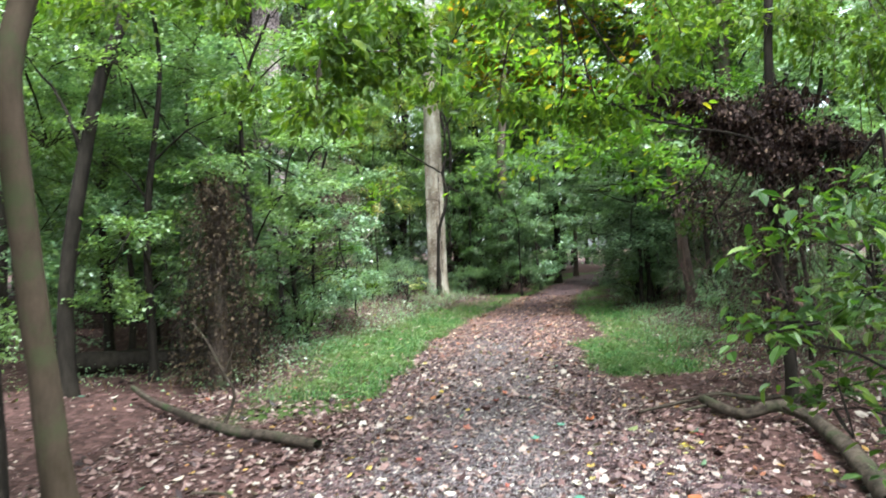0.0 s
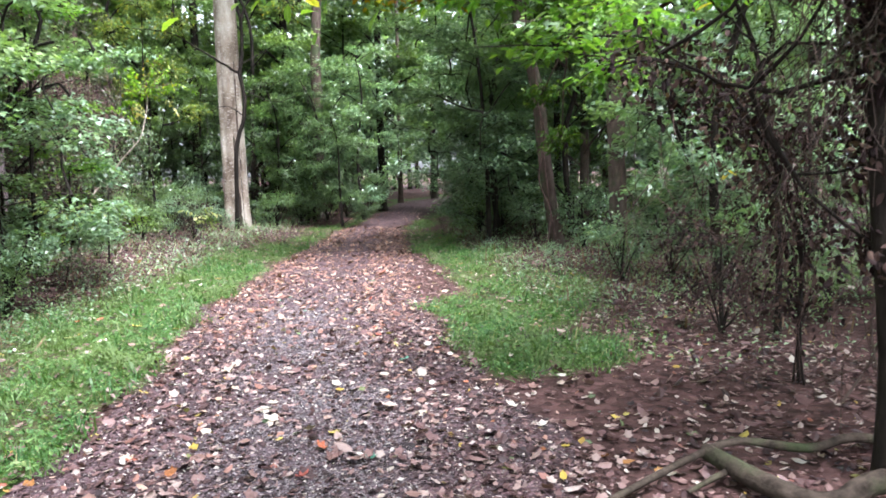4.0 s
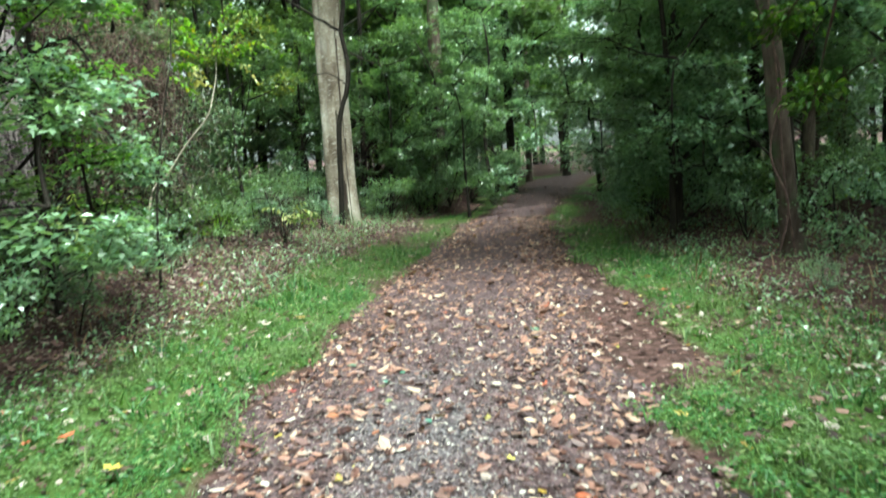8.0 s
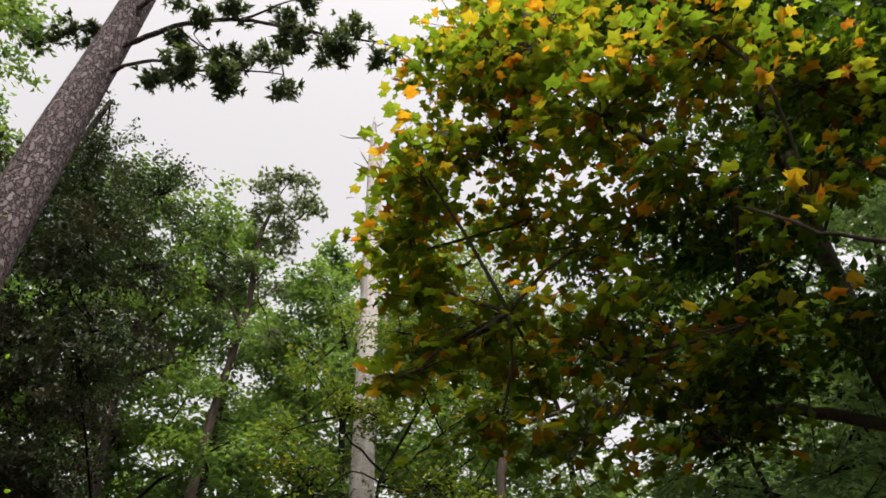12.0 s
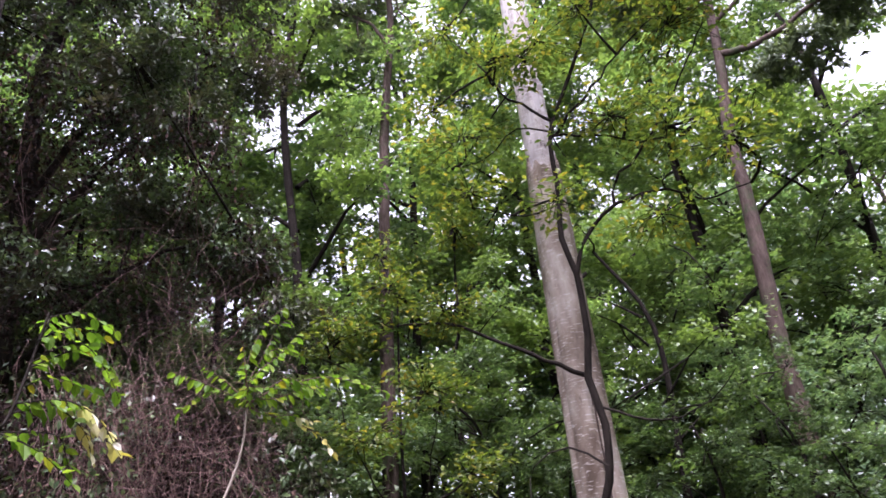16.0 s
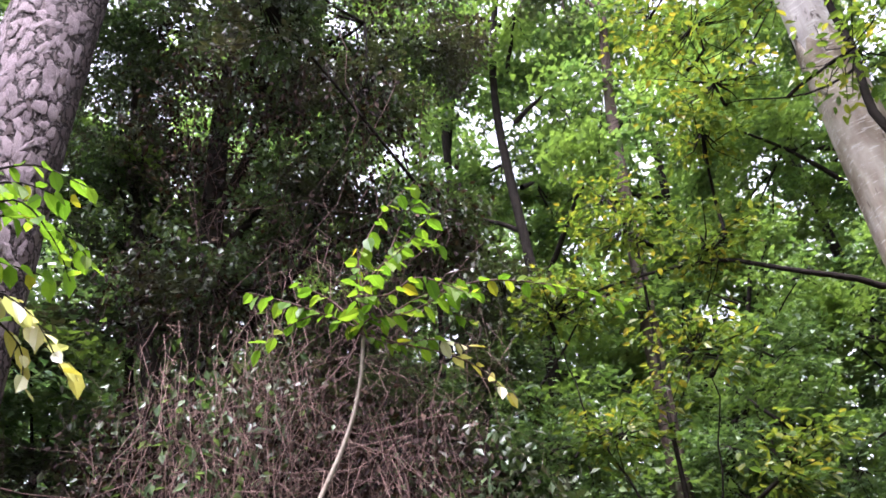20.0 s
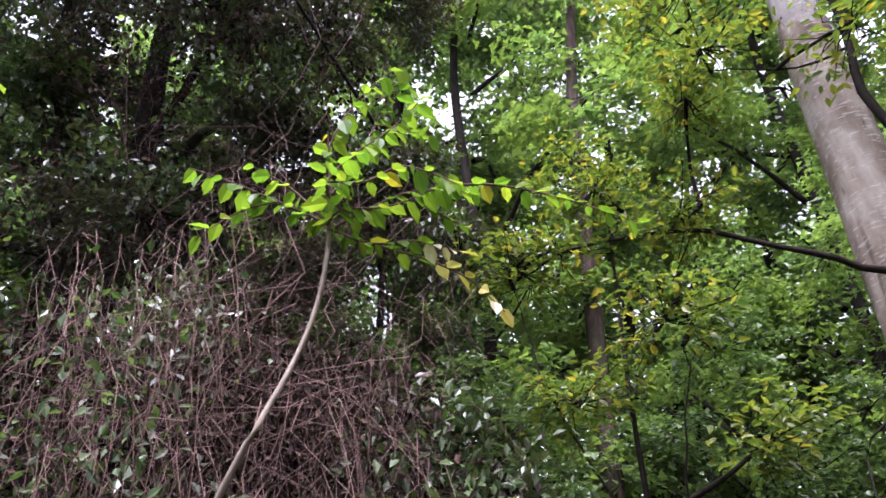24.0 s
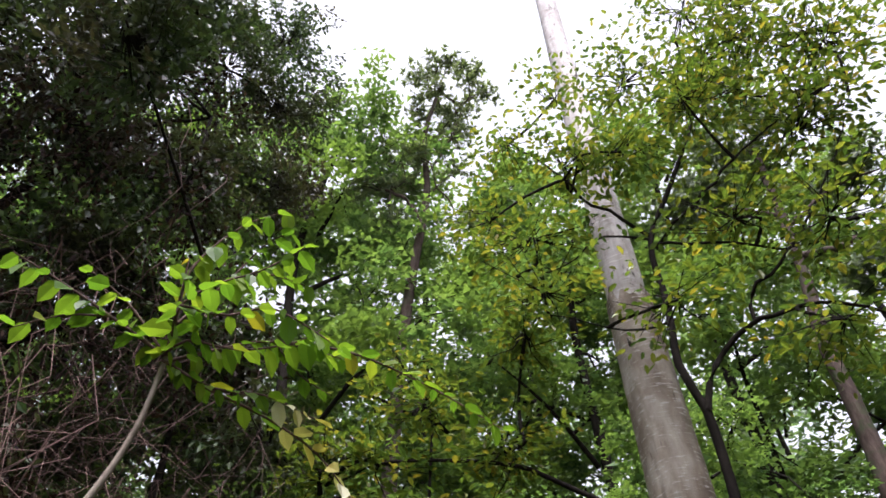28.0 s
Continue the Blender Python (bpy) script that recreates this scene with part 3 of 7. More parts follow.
def snag_shell(zs, grow, top, seams, sides=44):
    """Uneven trunk skin from low to high, ending in a ragged rim."""
    ang = np.linspace(0, 2 * np.pi, sides, endpoint=False)
    rr = snag_radius(zs)[:, None] * (1 + 0.045 * np.sin(2 * ang + zs[:, None] * 0.35) + 0.03 * np.sin(5 * ang + zs[:, None] * 0.9) + RNG.normal(0, 0.007, (len(zs), sides))) + grow
    rr += 0.06 * np.exp(-np.clip(zs, 0, 9)[:, None] * 2.2) * (0.5 + 0.5 * np.sin(5 * ang + 1))
    for turn, low, high, deep in seams:
        at = turn + 0.07 * np.sin(zs * 1.3) + 0.03 * np.sin(zs * 4.1)
        d = np.abs((ang[None] - at[:, None] + np.pi) % (2 * np.pi) - np.pi)
        rr -= deep * np.exp(-(d / 0.13) ** 2) * (np.clip((high - zs) / 1.0, 0, 1) * np.clip((zs - low) / 0.5, 0, 1))[:, None]
    lean = -0.02 * np.sin(zs / 5)
    V = np.stack([rr * np.cos(ang) + lean[:, None], rr * np.sin(ang), np.minimum(zs[:, None], top(ang)[None]) - 0.3], -1).reshape(-1, 3)
    ii, jj = np.meshgrid(np.arange(len(zs) - 1), np.arange(sides), indexing="ij")
    return V, np.stack([ii * sides + jj, ii * sides + (jj + 1) % sides, (ii + 1) * sides + (jj + 1) % sides, (ii + 1) * sides + jj], -1).reshape(-1, 4)


child("trunk", np_mesh("dead_trunk", *snag_shell(np.r_[np.arange(6.8, 18.4, 0.09), [18.4]], np.where(np.r_[np.arange(6.8, 18.4, 0.09), [18.4]] < 7.36, -0.024, 0.0)[:, None], lambda a: 17.5 + 0.8 * np.clip(np.sin(a + 5.0), -0.6, 1) ** 1.0 + 0.14 * np.sin(7 * a), [(-1.9, 8, 14, 0.02)]), SNAG_WOOD), snag, "bare pale grey weathered wood")
bark_v, bark_f = snag_shell(np.arange(-0.4, 8.1, 0.07), 0.004, lambda a: 7.3 + 0.10 * np.sin(a * 2 + 1) + 0.07 * np.sin(7 * a) + 0.05 * np.sin(11 * a + 2), [(-0.9, -1, 4.6, 0.05), (-1.45, -1, 2.2, 0.09), (-2.3, 1.5, 5.5, 0.02)], 96)
mid = bark_v[bark_f].mean(axis=1)
turn, up = np.arctan2(mid[:, 1], mid[:, 0]), mid[:, 2] + 0.3
rotten = np.abs(turn + 1.45 - 0.07 * np.sin(up * 1.3) - 0.03 * np.sin(up * 4.1)) < np.interp(up, [0.2, 0.9, 1.5, 2.4, 2.5], [0.3, 0.24, 0.12, 0.06, 0]) + 0.05 * np.sin(up * 9) * (up < 2.4)
rotten |= np.abs(turn + 0.9 - 0.07 * np.sin(up * 1.3) - 0.03 * np.sin(up * 4.1)) < np.interp(up, [0.3, 2.5, 4.3, 4.4], [0.07, 0.05, 0.04, 0])
child("bark", np_mesh("dead_bark", bark_v, bark_f[~rotten], SNAG_BARK), snag, "thin tan bark, cracked lengthwise")
child("hollow", np_mesh("hollow", bark_v, bark_f[rotten], BARK_BROWN), snag, "dark rotten wood in a lengthwise split")
for pts, r in (([(-0.1, 0, 16.9), (-0.35, -0.05, 17.05), (-0.66, -0.1, 17.0), (-0.95, -0.1, 17.15)], 0.035), ([(-0.1, 0, 15.9), (-0.3, -0.1, 16.25), (-0.4, -0.1, 16.55)], 0.04), ([(0.02, 0, 17.6), (0.2, 0.0, 17.75)], 0.02),
               ([(-0.1, -0.08, 15.7), (-0.3, -0.2, 15.7), (-0.5, -0.25, 15.8)], 0.035), ([(-0.08, 0.05, 17.2), (-0.16, 0.05, 17.5), (-0.13, 0.05, 17.75)], 0.03), ([(0.12, -0.1, 11.6), (0.2, -0.3, 11.9)], 0.02), ([(-0.1, -0.18, 6.2), (-0.12, -0.32, 6.25)], 0.03),
               ([(0.1, 0.2, 9.5), (0.2, 0.5, 9.8), (0.3, 0.7, 10.2)], 0.025)):
    v, f = tube(spline(pts, 0.06), r, 0.006, 7, 0.08)
    child("branch_stub", np_mesh("branch_stub", v, f, SNAG_WOOD), snag)

# ---- slim dark tree in front of it ----
tree("young_tree", "slim dark young tree with arching limbs and green leaves", "tree", (-0.2, 22.8, 0.25),
     [(-0.2, 22.8, 0.0), (-0.17, 22.66, 0.7), (-0.1, 22.6, 2.2), (0.08, 22.6, 2.75), (0.15, 22.6, 3.35), (0.06, 22.6, 3.88), (0.14, 22.6, 4.34), (0.15, 22.6, 5.15), (0.05, 22.6, 5.65), (0.12, 22.6, 6.3), (0.16, 22.6, 7.2), (0.52, 22.62, 7.95), (1.06, 22.65, 9.1), (1.3, 22.75, 10.3)], 0.056, 0.014, BARK_DARK,
     limbs=[([(0.03, 22.66, 3.92), (-0.62, 22.3, 4.3), (-1.36, 22.1, 4.72), (-2.2, 21.8, 4.75), (-2.7, 21.7, 4.6)], 0.03),
            ([(0.15, 22.6, 5.12), (0.32, 22.6, 5.54), (0.78, 22.6, 5.9), (1.41, 22.6, 5.9), (1.75, 22.6, 5.65), (2.3, 22.6, 5.7)], 0.032), ([(0.78, 22.6, 5.88), (0.83, 22.6, 6.22), (1.31, 22.6, 6.63), (2.13, 22.6, 7.74), (2.6, 22.6, 8.6)], 0.02), ([(0.16, 22.6, 7.15), (0.33, 22.6, 7.11), (0.88, 22.6, 6.88), (1.4, 22.6, 6.6), (2.0, 22.5, 6.7)], 0.018), ([(0.17, 22.6, 7.2), (-0.27, 22.55, 7.4), (-0.74, 22.5, 7.05), (-1.2, 22.4, 7.0)], 0.014),
            
            ([(0.19, 22.46, 3.5), (0.75, 22.4, 3.22), (1.3, 22.4, 3.35), (1.6, 22.3, 3.6)], 0.016),
            ([(0.12, 22.5, 2.9), (-0.24, 22.4, 3.12), (-0.66, 22.4, 3.0), (-0.72, 22.3, 2.5)], 0.014),
            ([(0.23, 22.82, 7.5), (-0.3, 22.5, 7.9), (-0.7, 22.4, 8.7), (-1.1, 22.4, 9.4)], 0.022),
            ([(0.2, 22.8, 7.3), (0.7, 22.6, 7.6), (1.5, 22.5, 8.2), (2.4, 22.4, 8.6)], 0.022),
            
            ([(0.14, 22.7, 6.2), (-0.3, 22.4, 6.0), (-0.9, 22.2, 6.2)], 0.014)],
     blobs=[(0.45, 22.6, 10.2, 0.8, 0.8, 0.6, 1), (1.36, 22.6, 9.7, 0.9, 0.9, 0.7, 1.1), (1.9, 22.6, 8.2, 0.9, 0.9, 0.6, 1.1), (2.7, 22.5, 9.6, 1.0, 1.0, 0.8, 1.1), (-0.5, 22.5, 8.7, 0.55, 0.7, 0.5, 0.6),
            (-1.15, 22.5, 9.5, 0.5, 0.5, 0.55, 0.5), (-0.95, 22.3, 7.4, 0.8, 0.8, 0.5, 0.9), (0.95, 22.5, 7.1, 0.8, 0.8, 0.5, 0.9), (1.6, 22.2, 6.5, 0.8, 0.8, 0.4, 0.8), (-0.9, 22.1, 6.4, 0.7, 0.7, 0.35, 0.7),
            (1.9, 22.4, 10.0, 0.8, 0.7, 0.4, 0.9), (2.6, 22.4, 9.8, 0.8, 0.7, 0.4, 0.9), (2.1, 22.4, 8.5, 0.7, 0.7, 0.35, 0.8), (1.5, 22.4, 9.1, 0.7, 0.7, 0.35, 0.8), (0.3, 22.3, 8.5, 0.7, 0.8, 0.4, 0.7), (-2.3, 21.8, 4.8, 0.6, 0.5, 0.3, 0.45), (1.5, 22.4, 11.2, 1.0, 1.0, 0.7, 1.0), (-1.5, 22.6, 8.2, 0.5, 0.5, 0.4, 0.5),
            (0.2, 22.2, 6.0, 0.7, 0.6, 0.3, 0.5), (1.3, 22.2, 5.4, 0.7, 0.6, 0.35, 0.6), (2.2, 22.0, 6.0, 0.8, 0.7, 0.5, 0.8), (-0.4, 22.6, 10.4, 0.5, 0.6, 0.4, 0.4), (2.2, 22.4, 10.8, 0.9, 0.9, 0.7, 0.9), (0.9, 22.0, 8.6, 0.7, 0.6, 0.4, 0.7), (-0.3, 22.2, 8.4, 0.4, 0.35, 0.25, 0.4), (0.15, 22.1, 8.1, 0.4, 0.35, 0.25, 0.4)],
     leaf=YELLOWING, shape=OVAL, size=0.092, per=500, twigs=30, spread=0.17, flare=0.3, droop=0.2, wild=0.35, seed=11, crown_label="green leaves turning yellow")

# ---- the pine at the edge of the verge ----
PINE_AXIS = [(-4.0, 17.5, -0.1), (-4.0, 17.5, 3.0), (-4.0, 17.46, 5.8), (-3.95, 17.5, 9.0), (-3.77, 17.55, 13), (-3.5, 17.4, 17), (-3.4, 17.3, 20)]
PINE_LIMBS = [([(-3.8, 17.55, 12.1), (-2.8, 17.4, 12.6), (-1.8, 17.5, 12.9), (-0.6, 17.6, 12.6), (0.6, 17.7, 12.3)], 0.05), ([(-3.8, 17.55, 11.5), (-2.9, 17.35, 11.5), (-2.3, 17.4, 11.3), (-1.6, 17.5, 11.4), (-0.9, 17.5, 11.2)], 0.035),
              ([(-1.8, 17.5, 12.9), (-1.2, 17.5, 13.4), (-0.5, 17.5, 13.6)], 0.025), ([(-0.9, 17.55, 12.7), (-0.4, 17.5, 12.2), (-0.1, 17.5, 11.8)], 0.02), ([(-3.75, 17.5, 13.1), (-2.6, 17.0, 13.9), (-1.5, 16.9, 14.3), (-0.4, 16.8, 14.2)], 0.05),
              ([(-2.8, 17.4, 12.6), (-2.3, 17.7, 12.3), (-1.7, 18.0, 12.2)], 0.02), ([(-3.78, 17.5, 12.5), (-4.4, 17.6, 13.1), (-5.4, 18, 13.2)], 0.05), ([(-3.4, 17.1, 15.5), (-2.8, 16.0, 16), (-2, 14.8, 16.4)], 0.05)]
PINE_TUFTS = []
for limb, _ in PINE_LIMBS:
    run = spline(limb, 0.42)
    for k, q in enumerate(run[2:]):
        PINE_TUFTS.append((q[0] + 0.12 * math.sin(k * 2.7), q[1] + 0.2 * math.cos(k * 1.9), q[2] + 0.12 * math.sin(k * 4.1) - 0.06, 0.27, 0.27, 0.17, 0.3))
pine = tree("pine_tree", "tall pine with pinkish grey plated bark", "tree", (-4.0, 17.5, 0.2), PINE_AXIS, 0.385, 0.17, PINE_BARK, limbs=PINE_LIMBS,
     blobs=PINE_TUFTS + [(-3.3, 17.0, 19, 1.6, 1.6, 1.6, 2), (-4, 17.2, 17, 1.3, 1.3, 1, 1.3)],
     leaf=NEEDLE, shape=NEEDLES, size=0.13, per=260, twigs=22, spread=0.06, sides=44, rough=0.022, flare=0.15, wild=0.8, twig_r=0.004, seed=12, crown_label="dark tufts of pine needles")

# ---- right-hand tree with the long autumn limb ----
autumn = tree("autumn_tree", "leaning brown tree with yellow and orange autumn leaves", "tree", (5.6, 16.6, 0.1),
     [(5.6, 16.6, -0.1), (5.25, 16.3, 1.5), (5.1, 16.3, 2.9), (4.8, 16.4, 4.3), (4.9, 16.5, 6.5), (5.1, 16.4, 9), (5.2, 16.2, 12)], 0.125, 0.05, BARK_BROWN,
     limbs=[([(4.8, 16.4, 4.3), (4.3, 16.8, 4.75), (3.75, 17.2, 5.1), (2.68, 17.5, 6.0), (1.48, 17.6, 6.8), (0.8, 17.4, 7.3)], 0.06), ([(4.9, 16.5, 6.2), (4, 16, 6.6), (2.6, 15.6, 7.6), (1.8, 15.4, 8.4)], 0.05),
            ([(4.9, 16.5, 7), (4.2, 15.4, 7.2), (3.6, 14.6, 7.0)], 0.04), ([(3.75, 17.2, 5.1), (3.0, 16.6, 5.2), (1.8, 16.4, 5.6)], 0.025)],
     blobs=[(0.97, 16.7, 6.9, 0.75, 0.9, 0.55, 1.45), (2.0, 16.5, 8.0, 0.9, 1, 0.6, 1.74), (2.6, 16.4, 6.4, 0.9, 0.9, 0.5, 1.1), (1.6, 16.7, 5.7, 0.7, 0.7, 0.4, 0.8), (3.1, 16.3, 5.3, 0.8, 0.8, 0.45, 0.54), (1.9, 15.5, 8.2, 0.8, 0.8, 0.5, 1.45), (1.1, 15.7, 6.8, 0.5, 0.6, 0.4, 0.87), (2.7, 15.2, 6.8, 0.8, 0.8, 0.45, 1.45), (3.6, 14.8, 7.0, 0.8, 0.8, 0.6, 1.45), (2.7, 15.6, 9.0, 0.9, 0.9, 0.6, 1.45), (0.9, 17.4, 7.4, 0.6, 0.6, 0.4, 0.87), (2.0, 15.9, 9.6, 1.2, 1.2, 0.8, 1.74), (3.3, 15.5, 6.2, 0.7, 0.7, 0.4, 0.9), (4.0, 15.1, 5.5, 0.7, 0.7, 0.35, 0.54), (2.5, 16.3, 5.3, 0.7, 0.7, 0.35, 0.54), (3.5, 15.6, 4.8, 0.7, 0.6, 0.3, 0.48), (1.3, 17.3, 5.9, 0.6, 0.6, 0.35, 0.7), (2.3, 17.0, 7.4, 0.8, 0.8, 0.5, 1.3), (1.0, 16.8, 5.3, 0.5, 0.5, 0.28, 0.42), (1.7, 16.9, 4.8, 0.6, 0.6, 0.28, 0.48), (2.4, 16.9, 4.5, 0.6, 0.6, 0.28, 0.48), (2.9, 16.7, 5.0, 0.6, 0.6, 0.3, 0.48), (2.1, 16.9, 5.4, 0.6, 0.6, 0.3, 0.48), (3.4, 16.5, 4.3, 0.6, 0.6, 0.3, 0.48), (1.0, 16.8, 6.2, 0.5, 0.5, 0.3, 0.6), (1.5, 16.0, 8.6, 0.8, 0.8, 0.4, 1.2), (2.3, 15.0, 7.6, 0.8, 0.7, 0.4, 1.1), (3.2, 15.8, 7.8, 0.9, 0.8, 0.45, 1.2), (1.3, 16.4, 7.7, 0.6, 0.6, 0.35, 0.9), (3.4, 15.2, 8.6, 0.9, 0.8, 0.5, 1.3), (4.3, 15.4, 8.6, 0.9, 0.8, 0.5, 1.2), (3.0, 16.0, 10.4, 1.1, 1.0, 0.7, 1.4), (4.3, 16.2, 10.4, 1.1, 1.0, 0.7, 1.4), (4.9, 15.1, 7.2, 0.8, 0.7, 0.4, 0.9), (4.3, 14.7, 6.3, 0.8, 0.7, 0.4, 0.8), (2.4, 16.8, 11.6, 1.3, 1.2, 0.8, 1.4), (3.7, 16.9, 12.0, 1.3, 1.2, 0.8, 1.4)],
     leaf=MAPLE, shape=LOBED, size=0.14, per=215, twigs=24, spread=0.12, droop=0.3, wild=0.45, seed=13, crown_label="green, yellow and orange lobed leaves")

for pts in ([(-0.1, -0.2, -0.05), (-0.28, -0.3, 0.7), (-0.42, -0.42, 1.5), (-0.5, -0.45, 2.3), (-0.6, -0.4, 3.2), (-0.75, -0.3, 4.0)], [(-0.35, -0.25, -0.05), (-0.3, -0.38, 0.6), (-0.5, -0.35, 1.2), (-0.42, -0.45, 2.0), (-0.68, -0.4, 2.9)]):
    v, f = tube(spline(pts, 0.1), 0.014, 0.007, 6, 0.1)
    child("vine", np_mesh("vine", v, f, VINE), autumn, "thin pale vine climbing the trunk")

# ---- dark tree behind it ----
dark_leafed = tree("broadleaf_tree", "dark brown tree with dense deep green leaves", "tree", (5.9, 15.0, 0.1), [(5.95, 14.9, -0.1), (5.9, 15.0, 3.1), (5.8, 15.1, 5.5), (5.9, 15.2, 8), (6.0, 15.3, 12)], 0.15, 0.05, BARK_BROWN,
     limbs=[([(5.9, 15.0, 3.0), (5.0, 14.2, 3.3), (4.2, 13.6, 3.45), (3.5, 13.2, 3.3)], 0.016), ([(5.85, 15.05, 4.0), (4.6, 14.8, 4.6), (3.8, 14.9, 5.0), (3.5, 15.2, 5.6)], 0.035), ([(5.8, 15.1, 5.2), (5.4, 15.5, 6), (5.2, 16, 7)], 0.05), ([(5.8, 15.1, 6), (4.6, 14.9, 6.8), (3.2, 15, 7.6)], 0.04)],
     blobs=[(3.9, 16.2, 6.1, 0.9, 0.9, 0.7, 1.2), (5.1, 15.6, 7.3, 1.1, 1.1, 0.8, 1.5), (4.7, 15.8, 5.0, 0.9, 0.9, 0.6, 1.1), (3.7, 16.4, 4.6, 0.7, 0.7, 0.4, 0.7), (6, 15, 6, 1.2, 1.2, 1, 1.3), (5.6, 16.5, 9, 1.4, 1.4, 1.1, 1.5), (6.4, 14.8, 8.2, 1.4, 1.4, 1.2, 1.4), (6.2, 17.2, 4.5, 1.1, 1.1, 0.9, 1.2), (4.4, 15.2, 8.0, 1.0, 0.9, 0.6, 1.2), (3.6, 14.9, 8.2, 0.9, 0.9, 0.5, 1.0), (4.7, 14.7, 6.6, 0.8, 0.7, 0.5, 0.9), (4.2, 16.0, 10.0, 1.3, 1.2, 0.8, 1.3), (4.0, 14.6, 9.6, 1.0, 1.0, 0.7, 1.1), (5.4, 14.6, 7.4, 1.0, 0.9, 0.7, 1.1), (5.0, 15.8, 2.7, 0.35, 0.3, 0.2, 0.25), (4.75, 15.8, 3.6, 0.4, 0.3, 0.2, 0.3), (5.3, 15.7, 1.9, 0.35, 0.3, 0.25, 0.22), (4.1, 17.2, 6.0, 0.7, 0.6, 0.4, 0.7), (7.6, 17.5, 6.8, 1.3, 1.2, 0.9, 1.3), (8.2, 17.5, 5.5, 1.2, 1.1, 0.8, 1.2), (7.7, 17.6, 9.0, 1.4, 1.2, 1.0, 1.2), (6.5, 17.6, 10.4, 1.4, 1.2, 1.0, 1.2), (8.9, 17.7, 7.8, 1.3, 1.2, 0.9, 1.1), (4.2, 18.3, 9.6, 1.0, 0.9, 0.8, 0.8), (4.7, 18.4, 8.2, 0.9, 0.8, 0.7, 0.7), (5.2, 18.4, 11.2, 1.2, 1.0, 0.9, 0.9), (3.9, 18.4, 7.4, 0.8, 0.7, 0.6, 0.6), (3.3, 18.7, 8.4, 0.8, 0.7, 0.7, 0.7), (3.1, 18.6, 6.8, 0.7, 0.6, 0.6, 0.6), (4.6, 18.8, 6.6, 0.9, 0.8, 0.6, 0.7), (5.6, 18.2, 9.2, 1.0, 0.9, 0.8, 0.8)],
     leaf=DEEP, shape=SIMPLE, size=0.1, per=1300, twigs=40, spread=0.1, seed=14)

low_spray = [(np.array(a), np.array(b)) for a, b in (((4.6, 13.9, 3.4), (3.9, 13.4, 3.4)), ((4.0, 13.5, 3.42), (3.5, 13.2, 3.3)), ((3.9, 13.45, 3.4), (3.6, 13.7, 3.25)), ((4.3, 13.7, 3.4), (4.2, 13.2, 3.2)))]
child("leaf_spray", np_mesh("leaf_spray", *at_base(spray(LOBED, low_spray, 44, 0.13, 0.14, wild=0.3, rng=np.random.default_rng(141)), (5.9, 15.0, 0.1)), SHADE, False), dark_leafed, "large deep green leaves on a low branch", "stuff")

